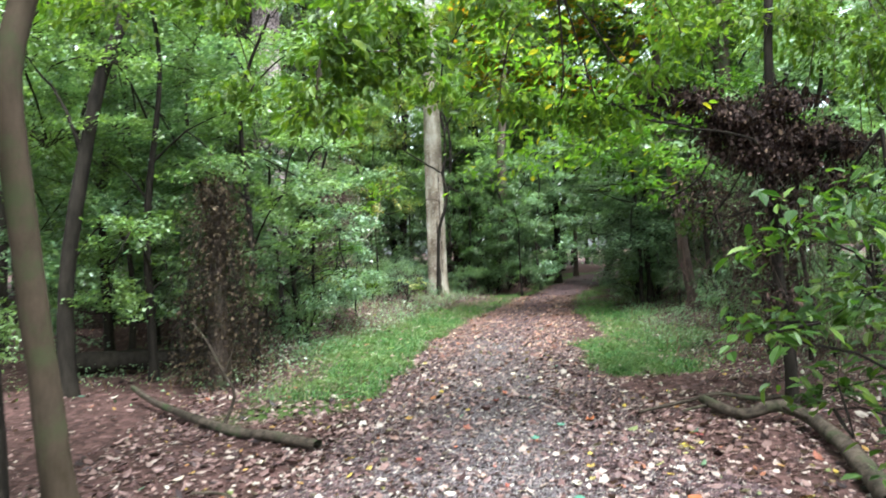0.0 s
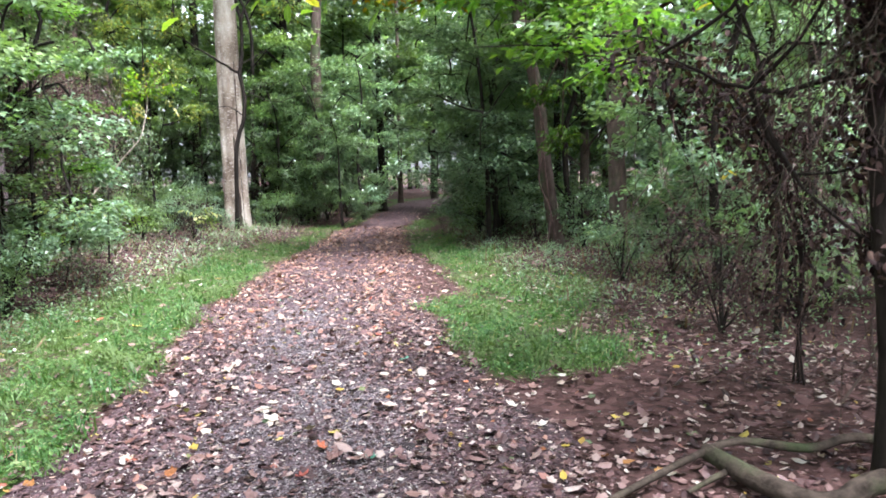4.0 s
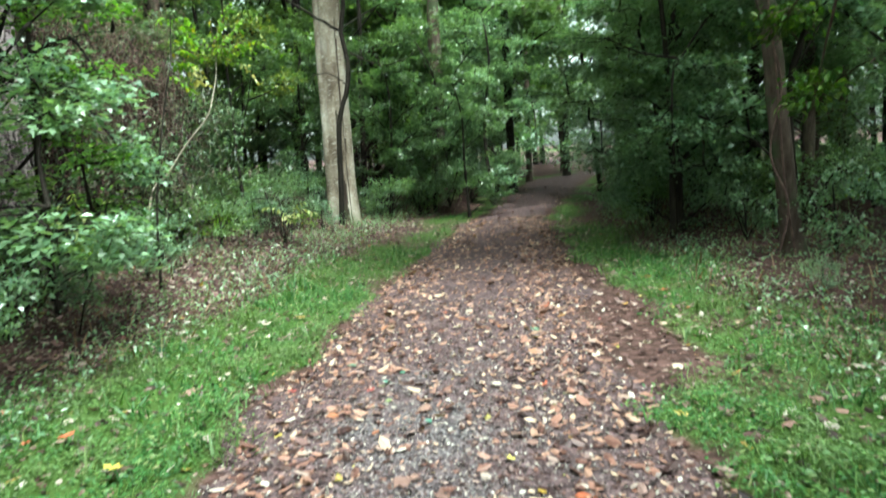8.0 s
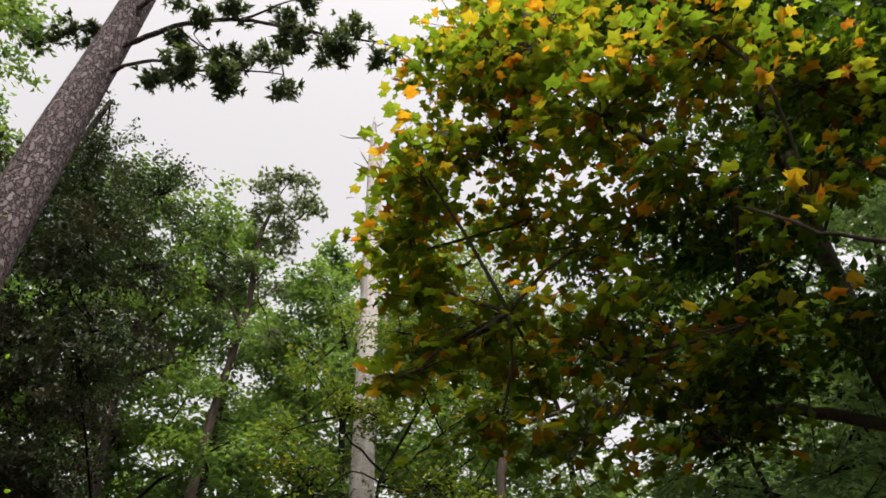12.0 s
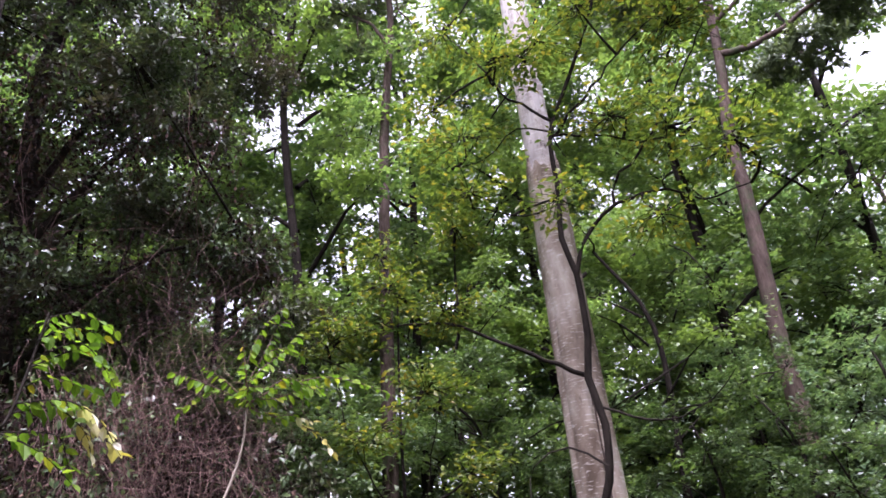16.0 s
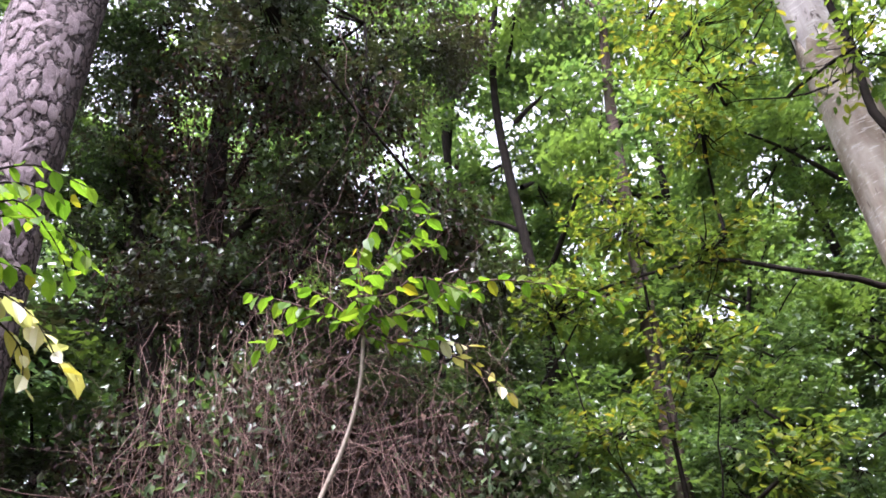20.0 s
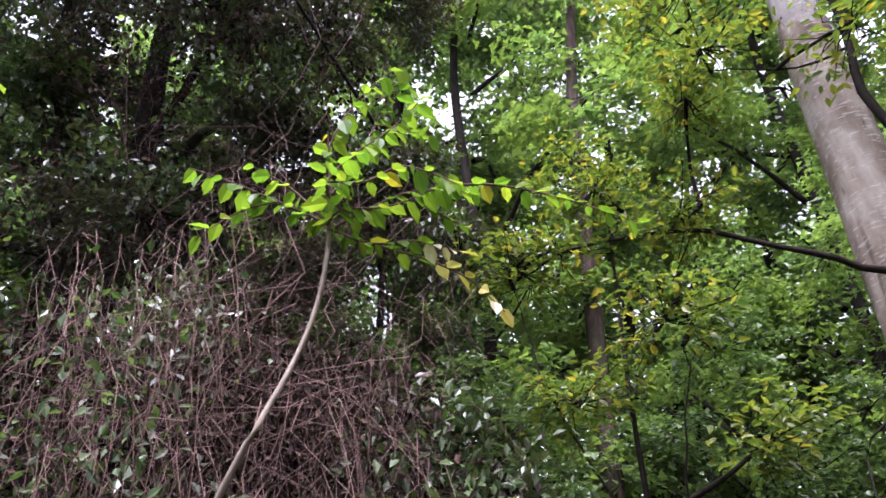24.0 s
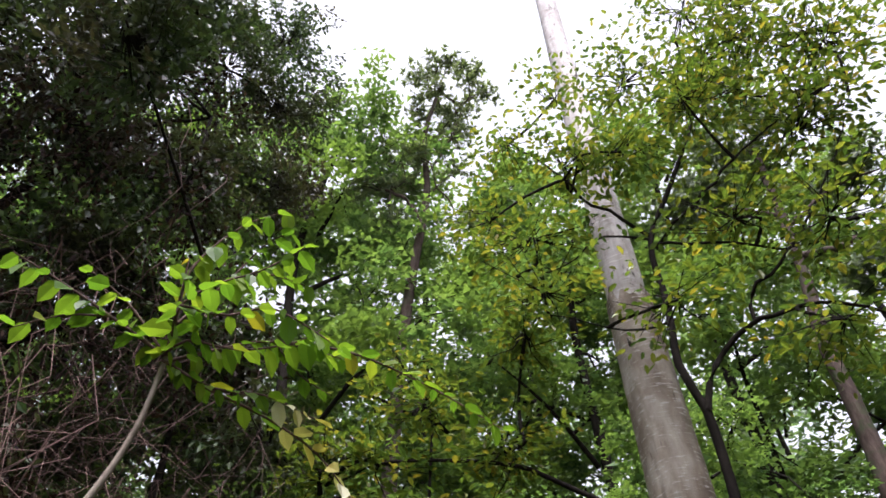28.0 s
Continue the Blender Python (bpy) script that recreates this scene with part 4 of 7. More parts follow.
# ---- dark evergreen hung with vines ----
tree("holly_tree", "dark evergreen tree hung with dead brown vines", "tree", (-6.1, 20.0, 0.2), [(-6.1, 20.0, 0), (-6.2, 20.0, 3.5), (-6.25, 20.0, 6.4), (-6.2, 19.9, 9), (-5.8, 20.2, 12), (-5.5, 20.4, 15)], 0.2, 0.05, BARK_DARK,
     limbs=[([(-6.2, 20, 3.2), (-6.5, 19.5, 5.5), (-6.7, 19.1, 7.6), (-7.0, 18.8, 10)], 0.11), ([(-6.2, 20, 6.2), (-5.4, 20.8, 8), (-4.5, 21.8, 10)], 0.07), ([(-6.2, 20, 7), (-5.0, 20.2, 8.5), (-4.1, 20.6, 9)], 0.06),
            ([(-6.1, 20, 4.5), (-4.8, 20.3, 5.6), (-3.6, 21, 6.2)], 0.05), ([(-5.9, 20.1, 10), (-5.2, 21, 12), (-4.6, 21.8, 13.6)], 0.06)],
     blobs=[(-4.6, 21.9, 13.6, 1.2, 1.2, 1.2, 1.3), (-4.4, 22.1, 11.6, 0.9, 1.0, 1.0, 1.1), (-4.3, 22.2, 9.8, 0.8, 0.9, 0.9, 1.0), (-5.0, 21.3, 12.0, 1.2, 1.2, 1, 1.2), (-4.9, 21.5, 9.6, 1, 1, 0.8, 1.1), (-5.7, 20.2, 11.6, 1.3, 1.3, 1.2, 1.2), (-5.5, 20.7, 9.3, 1.1, 1.1, 0.8, 1.0),
            (-6.2, 19.4, 10.0, 1.2, 1.2, 1, 1), (-3.6, 18.6, 9.0, 0.8, 0.8, 1.0, 0.9), (-3.3, 18.8, 7.2, 0.8, 0.8, 0.9, 0.9), (-5.0, 19.7, 8.0, 1.1, 1.1, 0.8, 1.2), (-4.2, 20.7, 7.8, 0.9, 0.9, 0.8, 1.1), (-4.5, 20.3, 6.5, 1, 1, 0.6, 1.1), (-3.7, 21.2, 5.9, 0.7, 0.8, 0.6, 0.9),
            (-3.2, 21.6, 5.0, 0.6, 0.7, 0.5, 0.7), (-5.2, 19.6, 5.4, 1.1, 1.1, 0.7, 1), (-7.5, 18.8, 10, 1.6, 1.6, 1.4, 1.2), (-7.2, 18.6, 7, 1.3, 1.3, 1, 0.8), (-6, 21.5, 14.5, 1.6, 1.6, 1.4, 1.3), (-4.6, 19.4, 11.2, 1.0, 1.0, 1.0, 1.0), (-6.6, 18.8, 7.6, 1.0, 1.0, 0.8, 0.9), (-7.0, 18.9, 9.4, 1.1, 1.1, 0.9, 0.9), (-6.6, 19.2, 6.3, 0.9, 0.9, 0.6, 0.7), (-8.2, 19.4, 10.4, 1.2, 1.2, 1.0, 0.8), (-6.9, 18.4, 11.4, 1.2, 1.2, 1.0, 0.9), (-8.0, 19.2, 8.0, 1.1, 1.1, 0.8, 0.7), (-4.5, 19.3, 9.6, 0.9, 0.9, 0.7, 0.9), (-5.3, 18.9, 10.6, 1.0, 1.0, 0.8, 0.9), (-4.3, 19.9, 10.7, 0.9, 0.9, 0.8, 0.9), (-5.7, 18.7, 8.9, 0.9, 0.9, 0.7, 0.8)],
     leaf=HOLLY, shape=SIMPLE, size=0.085, per=2300, twigs=40, spread=0.075, wild=0.6, seed=15, crown_label="small dark glossy leaves")

# ---- tall thin pine in the gap ----
tree("gap_pine", "tall slender pine with sparse needle tufts", "tree", (-4.3, 26.0, 0.2), [(-4.4, 26, -0.1), (-4.2, 26, 6), (-4.0, 26, 10.3), (-3.8, 26, 12.2), (-3.6, 26, 14.0), (-3.65, 26, 16.2), (-3.3, 26, 18.0)], 0.17, 0.04, BARK_BROWN,
     limbs=[([(-3.72, 26, 13.2), (-4.1, 25.9, 14.0), (-4.8, 25.8, 14.5), (-5.4, 25.8, 14.7)], 0.05), ([(-3.62, 26, 14.6), (-3.0, 26, 15.8), (-2.7, 26, 17)], 0.04), ([(-3.7, 26, 13.6), (-3.3, 26, 14.2), (-2.9, 26, 14.4)], 0.03)],
     blobs=[(-3.2 + 0.95 * math.cos(k * 2.4) * (0.35 + 0.65 * (k % 3) / 2), 26 + 0.8 * math.sin(k * 2.4), 16.6 + 0.15 * k, 0.4, 0.4, 0.24, 0.7) for k in range(14)]
     + [(-5.5 + 0.36 * k, 26 + 0.3 * math.sin(k * 2.1), 14.7 + 0.35 * math.sin(k * 1.7), 0.45, 0.45, 0.24, 0.6) for k in range(6)]
     + [(-2.9, 26, 14.4, 0.45, 0.45, 0.3, 0.5), (-3.0, 26.2, 13.0, 0.4, 0.4, 0.3, 0.4), (-4.4, 26, 13.4, 0.5, 0.5, 0.3, 0.5), (-4.8, 25.8, 16.2, 0.6, 0.5, 0.4, 0.8), (-4.2, 26, 15.4, 0.6, 0.5, 0.4, 0.8), (-3.0, 26, 15.8, 0.5, 0.5, 0.4, 0.6)],
     leaf=PALENEEDLE, shape=NEEDLES, size=0.14, per=110, twigs=16, spread=0.11, wild=0.9, seed=16)
tree("far_pine", "grey-brown pine with long level limbs", "tree", (2.4, 28.0, 0.2), [(2.2, 28, -0.1), (2.3, 28, 3.6), (2.3, 28, 5.2), (2.5, 28, 8.2), (2.55, 28, 9.6), (2.85, 28, 11.7), (3.1, 28, 15)], 0.2, 0.07, BARK_BROWN,
     limbs=[([(2.85, 28, 11.5), (3.4, 27.8, 11.3), (4.4, 27.6, 11.5), (5.8, 27.4, 12.2)], 0.08), ([(2.9, 28, 12.3), (4, 28, 13), (5, 28, 13.2)], 0.06), ([(3, 28, 12.6), (2.2, 28, 13.2), (1.2, 28, 13.6)], 0.05)],
     blobs=[(4.2, 28, 10.9, 1.0, 1.0, 0.3, 0.8), (5.6, 27.8, 11.6, 1.2, 1.2, 0.4, 1), (6.4, 27.6, 12.8, 1.2, 1.2, 0.5, 1), (1.4, 28, 13.6, 1, 1, 0.5, 0.9), (3, 28, 15, 1.5, 1.5, 1, 1.4), (4.8, 28, 13.4, 1.2, 1.2, 0.4, 1)],
     leaf=NEEDLE, shape=NEEDLES, size=0.2, per=380, twigs=20, spread=0.15, wild=0.8, seed=17)

# ---- trees where the walk begins ----
tree("pale_tree", "slim tree with smooth pale tan bark", "tree", (-1.9, 3.75, 0.0), [(-1.85, 3.75, -0.1), (-1.93, 3.7, 0.43), (-2.0, 3.7, 1.06), (-2.05, 3.68, 1.62), (-2.1, 3.64, 2.5), (-2.06, 3.75, 2.95), (-1.9, 3.9, 4.5), (-1.7, 4.2, 7)], 0.078, 0.04, BARK_PALE,
     limbs=[([(-2.1, 3.65, 2.4), (-2.3, 3.7, 3.2), (-2.4, 3.8, 4.2)], 0.03)], blobs=[(-1.9, 4.2, 5.0, 1.2, 1.2, 0.7, 1.0), (-2.6, 4.4, 4.4, 1.0, 1.0, 0.6, 0.9), (-1.6, 4.4, 6.6, 1.4, 1.4, 1.0, 1.2)], leaf=GREEN, size=0.09, per=700, twigs=34, spread=0.09, droop=0.2, wild=0.35, seed=18)
tree("dark_tree", "slim dark leaning tree with rough bark", "tree", (-4.4, 8.65, 0.0), [(-4.4, 8.65, -0.1), (-4.4, 8.7, 1.34), (-4.2, 8.8, 2.79), (-4.0, 8.9, 3.8), (-3.7, 9.0, 4.7), (-3.2, 9.2, 7)], 0.1, 0.05, BARK_DARK,
     limbs=[([(-4.2, 8.8, 2.8), (-4.6, 9, 3.6), (-5.2, 9.2, 4.3)], 0.03)], blobs=[(-3.2, 9.2, 6.0, 1.6, 1.5, 0.9, 1.2), (-5.2, 9.2, 4.4, 1.3, 1.3, 0.7, 1.2), (-4.3, 9.5, 5.2, 1.4, 1.4, 0.8, 1.2), (-5.5, 10.5, 3.2, 1.3, 1.3, 0.6, 1.1)], leaf=GREEN, size=0.085, per=1500, twigs=40, spread=0.1, droop=0.2, wild=0.35, seed=19)

# scars and knots on the dead trunk
kn = np.random.default_rng(71)
for k in range(4):
    z, a = kn.uniform(8.5, 16), -1.6 + kn.normal(0, 0.8)
    r, w = float(snag_radius(z)), kn.uniform(0.016, 0.034)
    line = [(r * 0.98 * math.cos(a + w / r * math.cos(q)), r * 0.98 * math.sin(a + w / r * math.cos(q)), z - 0.3 + w * 0.6 * math.sin(q)) for q in np.linspace(0, 6.2, 14)]
    v, f = tube(line, 0.007, 0.006, 5, 0.1)
    child("knot", np_mesh("knot", v, f, SNAG_WOOD), snag)


# ---- vines, saplings and fallen wood ----
def strands(top, bottom, count, rng, sag=0.25, r=0.006, sides=3, wander=0.3):
    """Hanging stems: each from a random place of the upper box to one of the lower box, sagging and wavering."""
    (t0, t1), (b0, b1) = np.array(top, float), np.array(bottom, float)
    out = []
    for _ in range(count):
        a, b = t0 + (t1 - t0) * rng.uniform(0, 1, 3), b0 + (b1 - b0) * rng.uniform(0, 1, 3)
        s = np.linspace(0, 1, 8)[:, None]
        line = a + (b - a) * s + np.cumsum(rng.normal(0, wander * 0.4, (8, 3)), axis=0) * np.array([1, 1, 0.5])
        line[:, 2] -= sag * np.sin(np.pi * s[:, 0]) * rng.uniform(-0.3, 1)
        out.append(tube(line, r * rng.uniform(0.6, 1.6), r * 0.5, sides))
    return joined(out)


def hanging(area, low, high, count, rng, r):
    """Thin stems that hang almost straight down, in loose bunches."""
    (x0, y0), (x1, y1) = area
    bunch = rng.uniform(0, 1, (count // 9 + 1, 3))
    out = []
    for k in range(count):
        u = bunch[k // 9]
        a = np.array([x0 + (x1 - x0) * u[0], y0 + (y1 - y0) * u[1], low + (high - low) * u[2]]) + rng.normal(0, 0.1, 3)
        s = np.linspace(0, 1, 9)[:, None]
        line = a + s * np.array([rng.normal(0, 0.22), rng.normal(0, 0.22), -rng.uniform(0.5, 2.0)]) + np.cumsum(rng.normal(0, 0.085, (9, 3)), axis=0)
        line[:, 2] += 0.25 * np.sin(np.pi * np.minimum(1, s[:, 0] * 3)) * rng.uniform(0, 1)
        out.append(tube(line, r * rng.uniform(0.6, 1.6), r * 0.5, 3))
    return joined(out)


def leaf_cloud(shape, boxes, count, size, rng, wild=0.8, droop=0.6):
    """Leaves through ellipsoids (x, y, z, rx, ry, rz)."""
    b = np.array(boxes, float)
    w = b[:, 3] * b[:, 4] * b[:, 5]
    k = rng.choice(len(b), count, p=w / w.sum())
    d = rng.normal(0, 1, (count, 3))
    d /= np.linalg.norm(d, axis=1, keepdims=True)
    at = b[k, :3] + d * b[k, 3:] * rng.uniform(0.2, 1, (count, 1)) ** 0.5
    clump = rng.normal(0, 0.12, (len(b) * 30, 3))
    at = at + clump[rng.integers(0, len(clump), count)]
    return leaves(shape, at, size * rng.uniform(0.6, 1.3, count), rng.uniform(0, 6.28, count), droop + rng.normal(0, wild, count), rng.normal(0, wild, count))


PALEVINE = bark_mat("vine_pale", (0.07, 0.043, 0.037), (0.24, 0.165, 0.143), 0.5, 20, 0.4)
vr = np.random.default_rng(21)
base = (-3.4, 19.8, 0.2)
heap = thing("vine_thicket", base, "brown tangle of dead vines over undergrowth", "thicket")
v, f = joined([hanging(((-4.9, 18.5), (-2.3, 20.7)), 2.0, 4.2, 400, vr, 0.0017), hanging(((-3.8, 18.6), (-2.3, 19.8)), 1.2, 3.4, 170, vr, 0.002), strands(((-4.6, 18.5, 2.6), (-2.4, 20.4, 4.2)), ((-4.8, 18.3, 2.0), (-2.3, 20.6, 3.8)), 90, vr, 0.4, 0.0024)])
child("stem_tangle", np_mesh("stem_tangle", *at_base((v, f), base), PALEVINE), heap, kind="stuff")
boxes = [(-4.2, 19.0, 2.9, 0.7, 0.7, 0.9), (-3.7, 19.6, 3.0, 0.7, 0.7, 0.9), (-3.2, 20.2, 2.8, 0.7, 0.7, 0.8), (-2.8, 20.6, 2.3, 0.6, 0.6, 0.8), (-3.6, 19.6, 1.4, 1.2, 1.2, 1.2)]
# Dry leaves also fill the inside, their near-black colour standing in for shade.
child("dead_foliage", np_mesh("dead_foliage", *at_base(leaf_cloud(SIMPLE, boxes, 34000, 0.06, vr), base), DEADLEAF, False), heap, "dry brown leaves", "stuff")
child("ivy", np_mesh("ivy", *at_base(leaf_cloud(SIMPLE, [(-3.5, 18.9, 2.5, 0.6, 0.5, 0.5), (-4.4, 18.8, 2.9, 0.6, 0.5, 0.5), (-2.6, 20.5, 2.6, 0.7, 0.6, 0.7), (-3.0, 19.0, 1.6, 0.8, 0.6, 0.8), (-2.2, 20.8, 2.0, 0.6, 0.6, 0.9), (-3.6, 19.6, 1.2, 1.3, 1.2, 1.1), (-3.4, 19.2, 3.4, 0.6, 0.5, 0.4), (-4.3, 18.9, 3.5, 0.6, 0.5, 0.4)], 11500, 0.075, vr), base), HOLLY, False), heap, "small dark green leaves", "stuff")

child("leaf_patch", np_mesh("leaf_patch", *at_base(leaf_cloud(SIMPLE, [(-2.9, 18.75, 1.9, 0.45, 0.3, 0.35), (-3.6, 18.3, 2.3, 0.5, 0.3, 0.35), (-2.4, 19.3, 1.7, 0.45, 0.35, 0.4), (-3.1, 18.7, 2.7, 0.35, 0.25, 0.2), (-2.2, 20.0, 2.3, 0.4, 0.4, 0.3), (-4.3, 18.1, 2.0, 0.5, 0.35, 0.5), (-3.3, 18.9, 3.2, 0.5, 0.4, 0.3)], 1000, 0.065, vr), base), SHADE, False), heap, "cool green leaves growing through the vines", "stuff")
child("dark_vine", np_mesh("dark_vine", *at_base(joined([hanging(((-4.7, 18.4), (-2.2, 20.5)), 1.4, 4.0, 150, vr, 0.002), strands(((-4.6, 18.3, 2.2), (-2.3, 20.2, 4.0)), ((-4.8, 18.2, 1.2), (-2.2, 20.4, 3.4)), 90, vr, 0.35, 0.003, wander=0.35)]), base), VINE), heap, "darker dead vines", "stuff")

# dead vines hanging in the dark evergreen
base = (-5.2, 20.0, 4.0)
hang = thing("hanging_vines", base, "curtain of dead brown vines hung in a dark tree", "vine")
v, f = joined([strands(((-6.5, 18.8, 5.5), (-3.3, 21.3, 9.0)), ((-6.5, 18.8, 4.0), (-3.2, 21.2, 6.5)), 70, vr, 0.3, 0.004), strands(((-4.6, 19.6, 5.0), (-3.0, 21.4, 6.4)), ((-4.6, 19.6, 3.6), (-2.9, 21.3, 4.8)), 60, vr, 0.3, 0.004)])
child("stem_tangle", np_mesh("stem_tangle", *at_base((v, f), base), VINE), hang, kind="stuff")
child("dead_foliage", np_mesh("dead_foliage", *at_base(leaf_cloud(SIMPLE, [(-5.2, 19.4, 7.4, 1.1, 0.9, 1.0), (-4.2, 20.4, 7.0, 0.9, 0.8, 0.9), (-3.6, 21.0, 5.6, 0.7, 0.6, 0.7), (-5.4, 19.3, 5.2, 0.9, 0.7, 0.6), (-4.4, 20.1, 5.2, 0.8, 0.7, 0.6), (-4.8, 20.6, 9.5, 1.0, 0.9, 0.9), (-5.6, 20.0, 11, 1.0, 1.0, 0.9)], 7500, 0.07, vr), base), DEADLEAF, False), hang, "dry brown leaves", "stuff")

# saplings with large separate leaves
leaf_a = np_mesh("leaf", OVAL[0] * np.array([1, 1.25, 1]), OVAL[1], BRIGHT, False)
PALELEAF = leaf_mat("leaf_pale_yellow", [(0, (0.5, 0.5, 0.36)), (0.5, (0.5, 0.42, 0.1)), (1, (0.6, 0.58, 0.5))], 0.35)
leaf_b = np_mesh("leaf", OVAL[0] * np.array([1, 1.1, 1]), OVAL[1], PALELEAF, False)


def object_leaf_mat(src):
    """Separate leaves take their tone from the object, not the island."""
    m = src.copy()
    n, l = m.node_tree.nodes, m.node_tree.links
    geo = [x for x in n if x.bl_idname == "ShaderNodeNewGeometry"][0]
    info = n.new("ShaderNodeObjectInfo")
    to = geo.outputs["Random Per Island"].links[0].to_socket
    l.new(info.outputs["Random"], to)
    return m


leaf_a.materials[0] = object_leaf_mat(BRIGHT)
leaf_b.materials[0] = object_leaf_mat(PALELEAF)


def leafy_twig(parent, base, pts, r, bark, step, size, rng, pale_after=2.0, name="twig"):
    line = spline(pts, 0.04)
    v, f = tube(line - np.array(base), r, r * 0.35, 6, 0.04)
    stem = child(name, np_mesh(name, v, f, bark), parent)
    d = np.r_[0, np.cumsum(np.linalg.norm(np.diff(line, axis=0), axis=1))]
    side = 1
    for s in np.arange(step * 0.6, d[-1] + 0.01, step):
        q = np.array([np.interp(s, d, line[:, i]) for i in range(3)])
        t = line[min(len(line) - 1, np.searchsorted(d, s) + 1)] - line[max(0, np.searchsorted(d, s) - 2)]
        a = math.atan2(t[1], t[0]) + side * rng.uniform(0.6, 1.3)
        side = -side
        k = size * rng.uniform(0.65, 1.25)
        lf = child("leaf", leaf_b if s / d[-1] > pale_after else leaf_a, stem)
        lf.matrix_basis = Matrix.Translation(q - np.array(base)) @ Euler((rng.normal(0, 0.45), rng.normal(0.55, 0.35), a)).to_matrix().to_4x4() @ Matrix.Diagonal((k, k, k, 1))
    return stem


sr = np.random.default_rng(33)
base = (-2.7, 18.5, 0.2)
sap = thing("sapling", base, "sapling with bright green leaves and a pale bare stem", "sapling")
v, f = tube(spline([(-2.75, 18.45, 0.0), (-2.55, 18.5, 1.15), (-2.3, 18.5, 1.45), (-2.0, 18.5, 1.85), (-1.68, 18.46, 2.2), (-1.58, 18.57, 2.55), (-1.53, 18.61, 2.8), (-1.52, 18.62, 3.06)], 0.06) - np.array(base), 0.02, 0.008, 8, 0.05)
child("stem", np_mesh("stem", v, f, STICK), sap)
for pts, r, step, size, pale in (([(-1.52, 18.62, 3.06), (-1.65, 18.48, 3.15), (-1.75, 18.35, 3.21), (-1.84, 18.22, 3.25)], 0.006, 0.034, 0.085, 2), ([(-1.52, 18.62, 3.06), (-1.63, 18.51, 3.22), (-1.72, 18.4, 3.3)], 0.006, 0.036, 0.08, 2),
                                 ([(-1.65, 18.48, 3.15), (-1.72, 18.38, 3.09), (-1.82, 18.28, 2.97)], 0.004, 0.04, 0.08, 2), ([(-1.52, 18.62, 3.06), (-1.53, 18.61, 3.28), (-1.55, 18.6, 3.5)], 0.008, 0.04, 0.08, 2),
                                 ([(-1.52, 18.62, 3.2), (-1.42, 18.68, 3.42), (-1.33, 18.72, 3.62), (-1.24, 18.74, 3.66)], 0.006, 0.03, 0.085, 2), ([(-1.42, 18.68, 3.42), (-1.3, 18.72, 3.44), (-1.16, 18.75, 3.36)], 0.005, 0.028, 0.085, 2),
                                 ([(-1.51, 18.63, 3.05), (-1.4, 18.72, 3.14), (-1.27, 18.8, 3.19), (-1.08, 18.9, 3.14)], 0.006, 0.03, 0.075, 2), ([(-1.5, 18.64, 3.03), (-1.41, 18.72, 2.98), (-1.26, 18.84, 2.91), (-1.14, 18.93, 2.82), (-1.04, 18.98, 2.68)], 0.006, 0.036, 0.075, 0.45),
                                 ([(-1.27, 18.8, 3.19), (-1.2, 18.86, 3.08), (-1.1, 18.9, 3.0)], 0.004, 0.034, 0.07, 2), ([(-1.27, 18.8, 3.19), (-1.1, 19.0, 3.25), (-0.9, 19.2, 3.2), (-0.7, 19.4, 3.1)], 0.005, 0.04, 0.075, 2),
                                 ([(-1.5, 18.6, 3.1), (-1.41, 18.5, 3.13), (-1.35, 18.56, 3.26), (-1.26, 18.63, 3.35), (-1.16, 18.71, 3.51)], 0.005, 0.03, 0.085, 2), ([(-1.41, 18.5, 3.13), (-1.29, 18.57, 3.11), (-1.2, 18.65, 3.18), (-1.08, 18.73, 3.11), (-1.01, 18.77, 3.05)], 0.005, 0.032, 0.08, 2),
                                 ([(-1.51, 18.6, 3.05), (-1.41, 18.57, 3.05), (-1.3, 18.67, 3.06), (-1.17, 18.76, 3.12), (-1.11, 18.81, 3.2)], 0.005, 0.032, 0.085, 2), ([(-1.51, 18.6, 3.03), (-1.36, 18.68, 2.94), (-1.25, 18.77, 2.95), (-1.12, 18.86, 2.89)], 0.005, 0.03, 0.075, 0.7),
                                 ([(-1.5, 18.6, 3.1), (-1.45, 18.53, 3.32), (-1.37, 18.61, 3.6), (-1.25, 18.71, 3.76)], 0.005, 0.04, 0.08, 2)):
    leafy_twig(sap, base, pts, r, VINE, step, size, sr, pale)
base = (-2.0, 16.6, 0.1)
sap2 = thing("sapling", base, "thin dark sapling with green leaflets beside the pine", "sapling")
v, f = tube(spline([(-2.0, 16.6, -0.1), (-1.95, 16.7, 1.2), (-1.78, 16.9, 2.4), (-1.72, 16.99, 2.69), (-1.71, 17.05, 2.96), (-1.69, 17.1, 3.28)], 0.06) - np.array(base), 0.016, 0.007, 7, 0.05)
child("stem", np_mesh("stem", v, f, BARK_DARK), sap2)
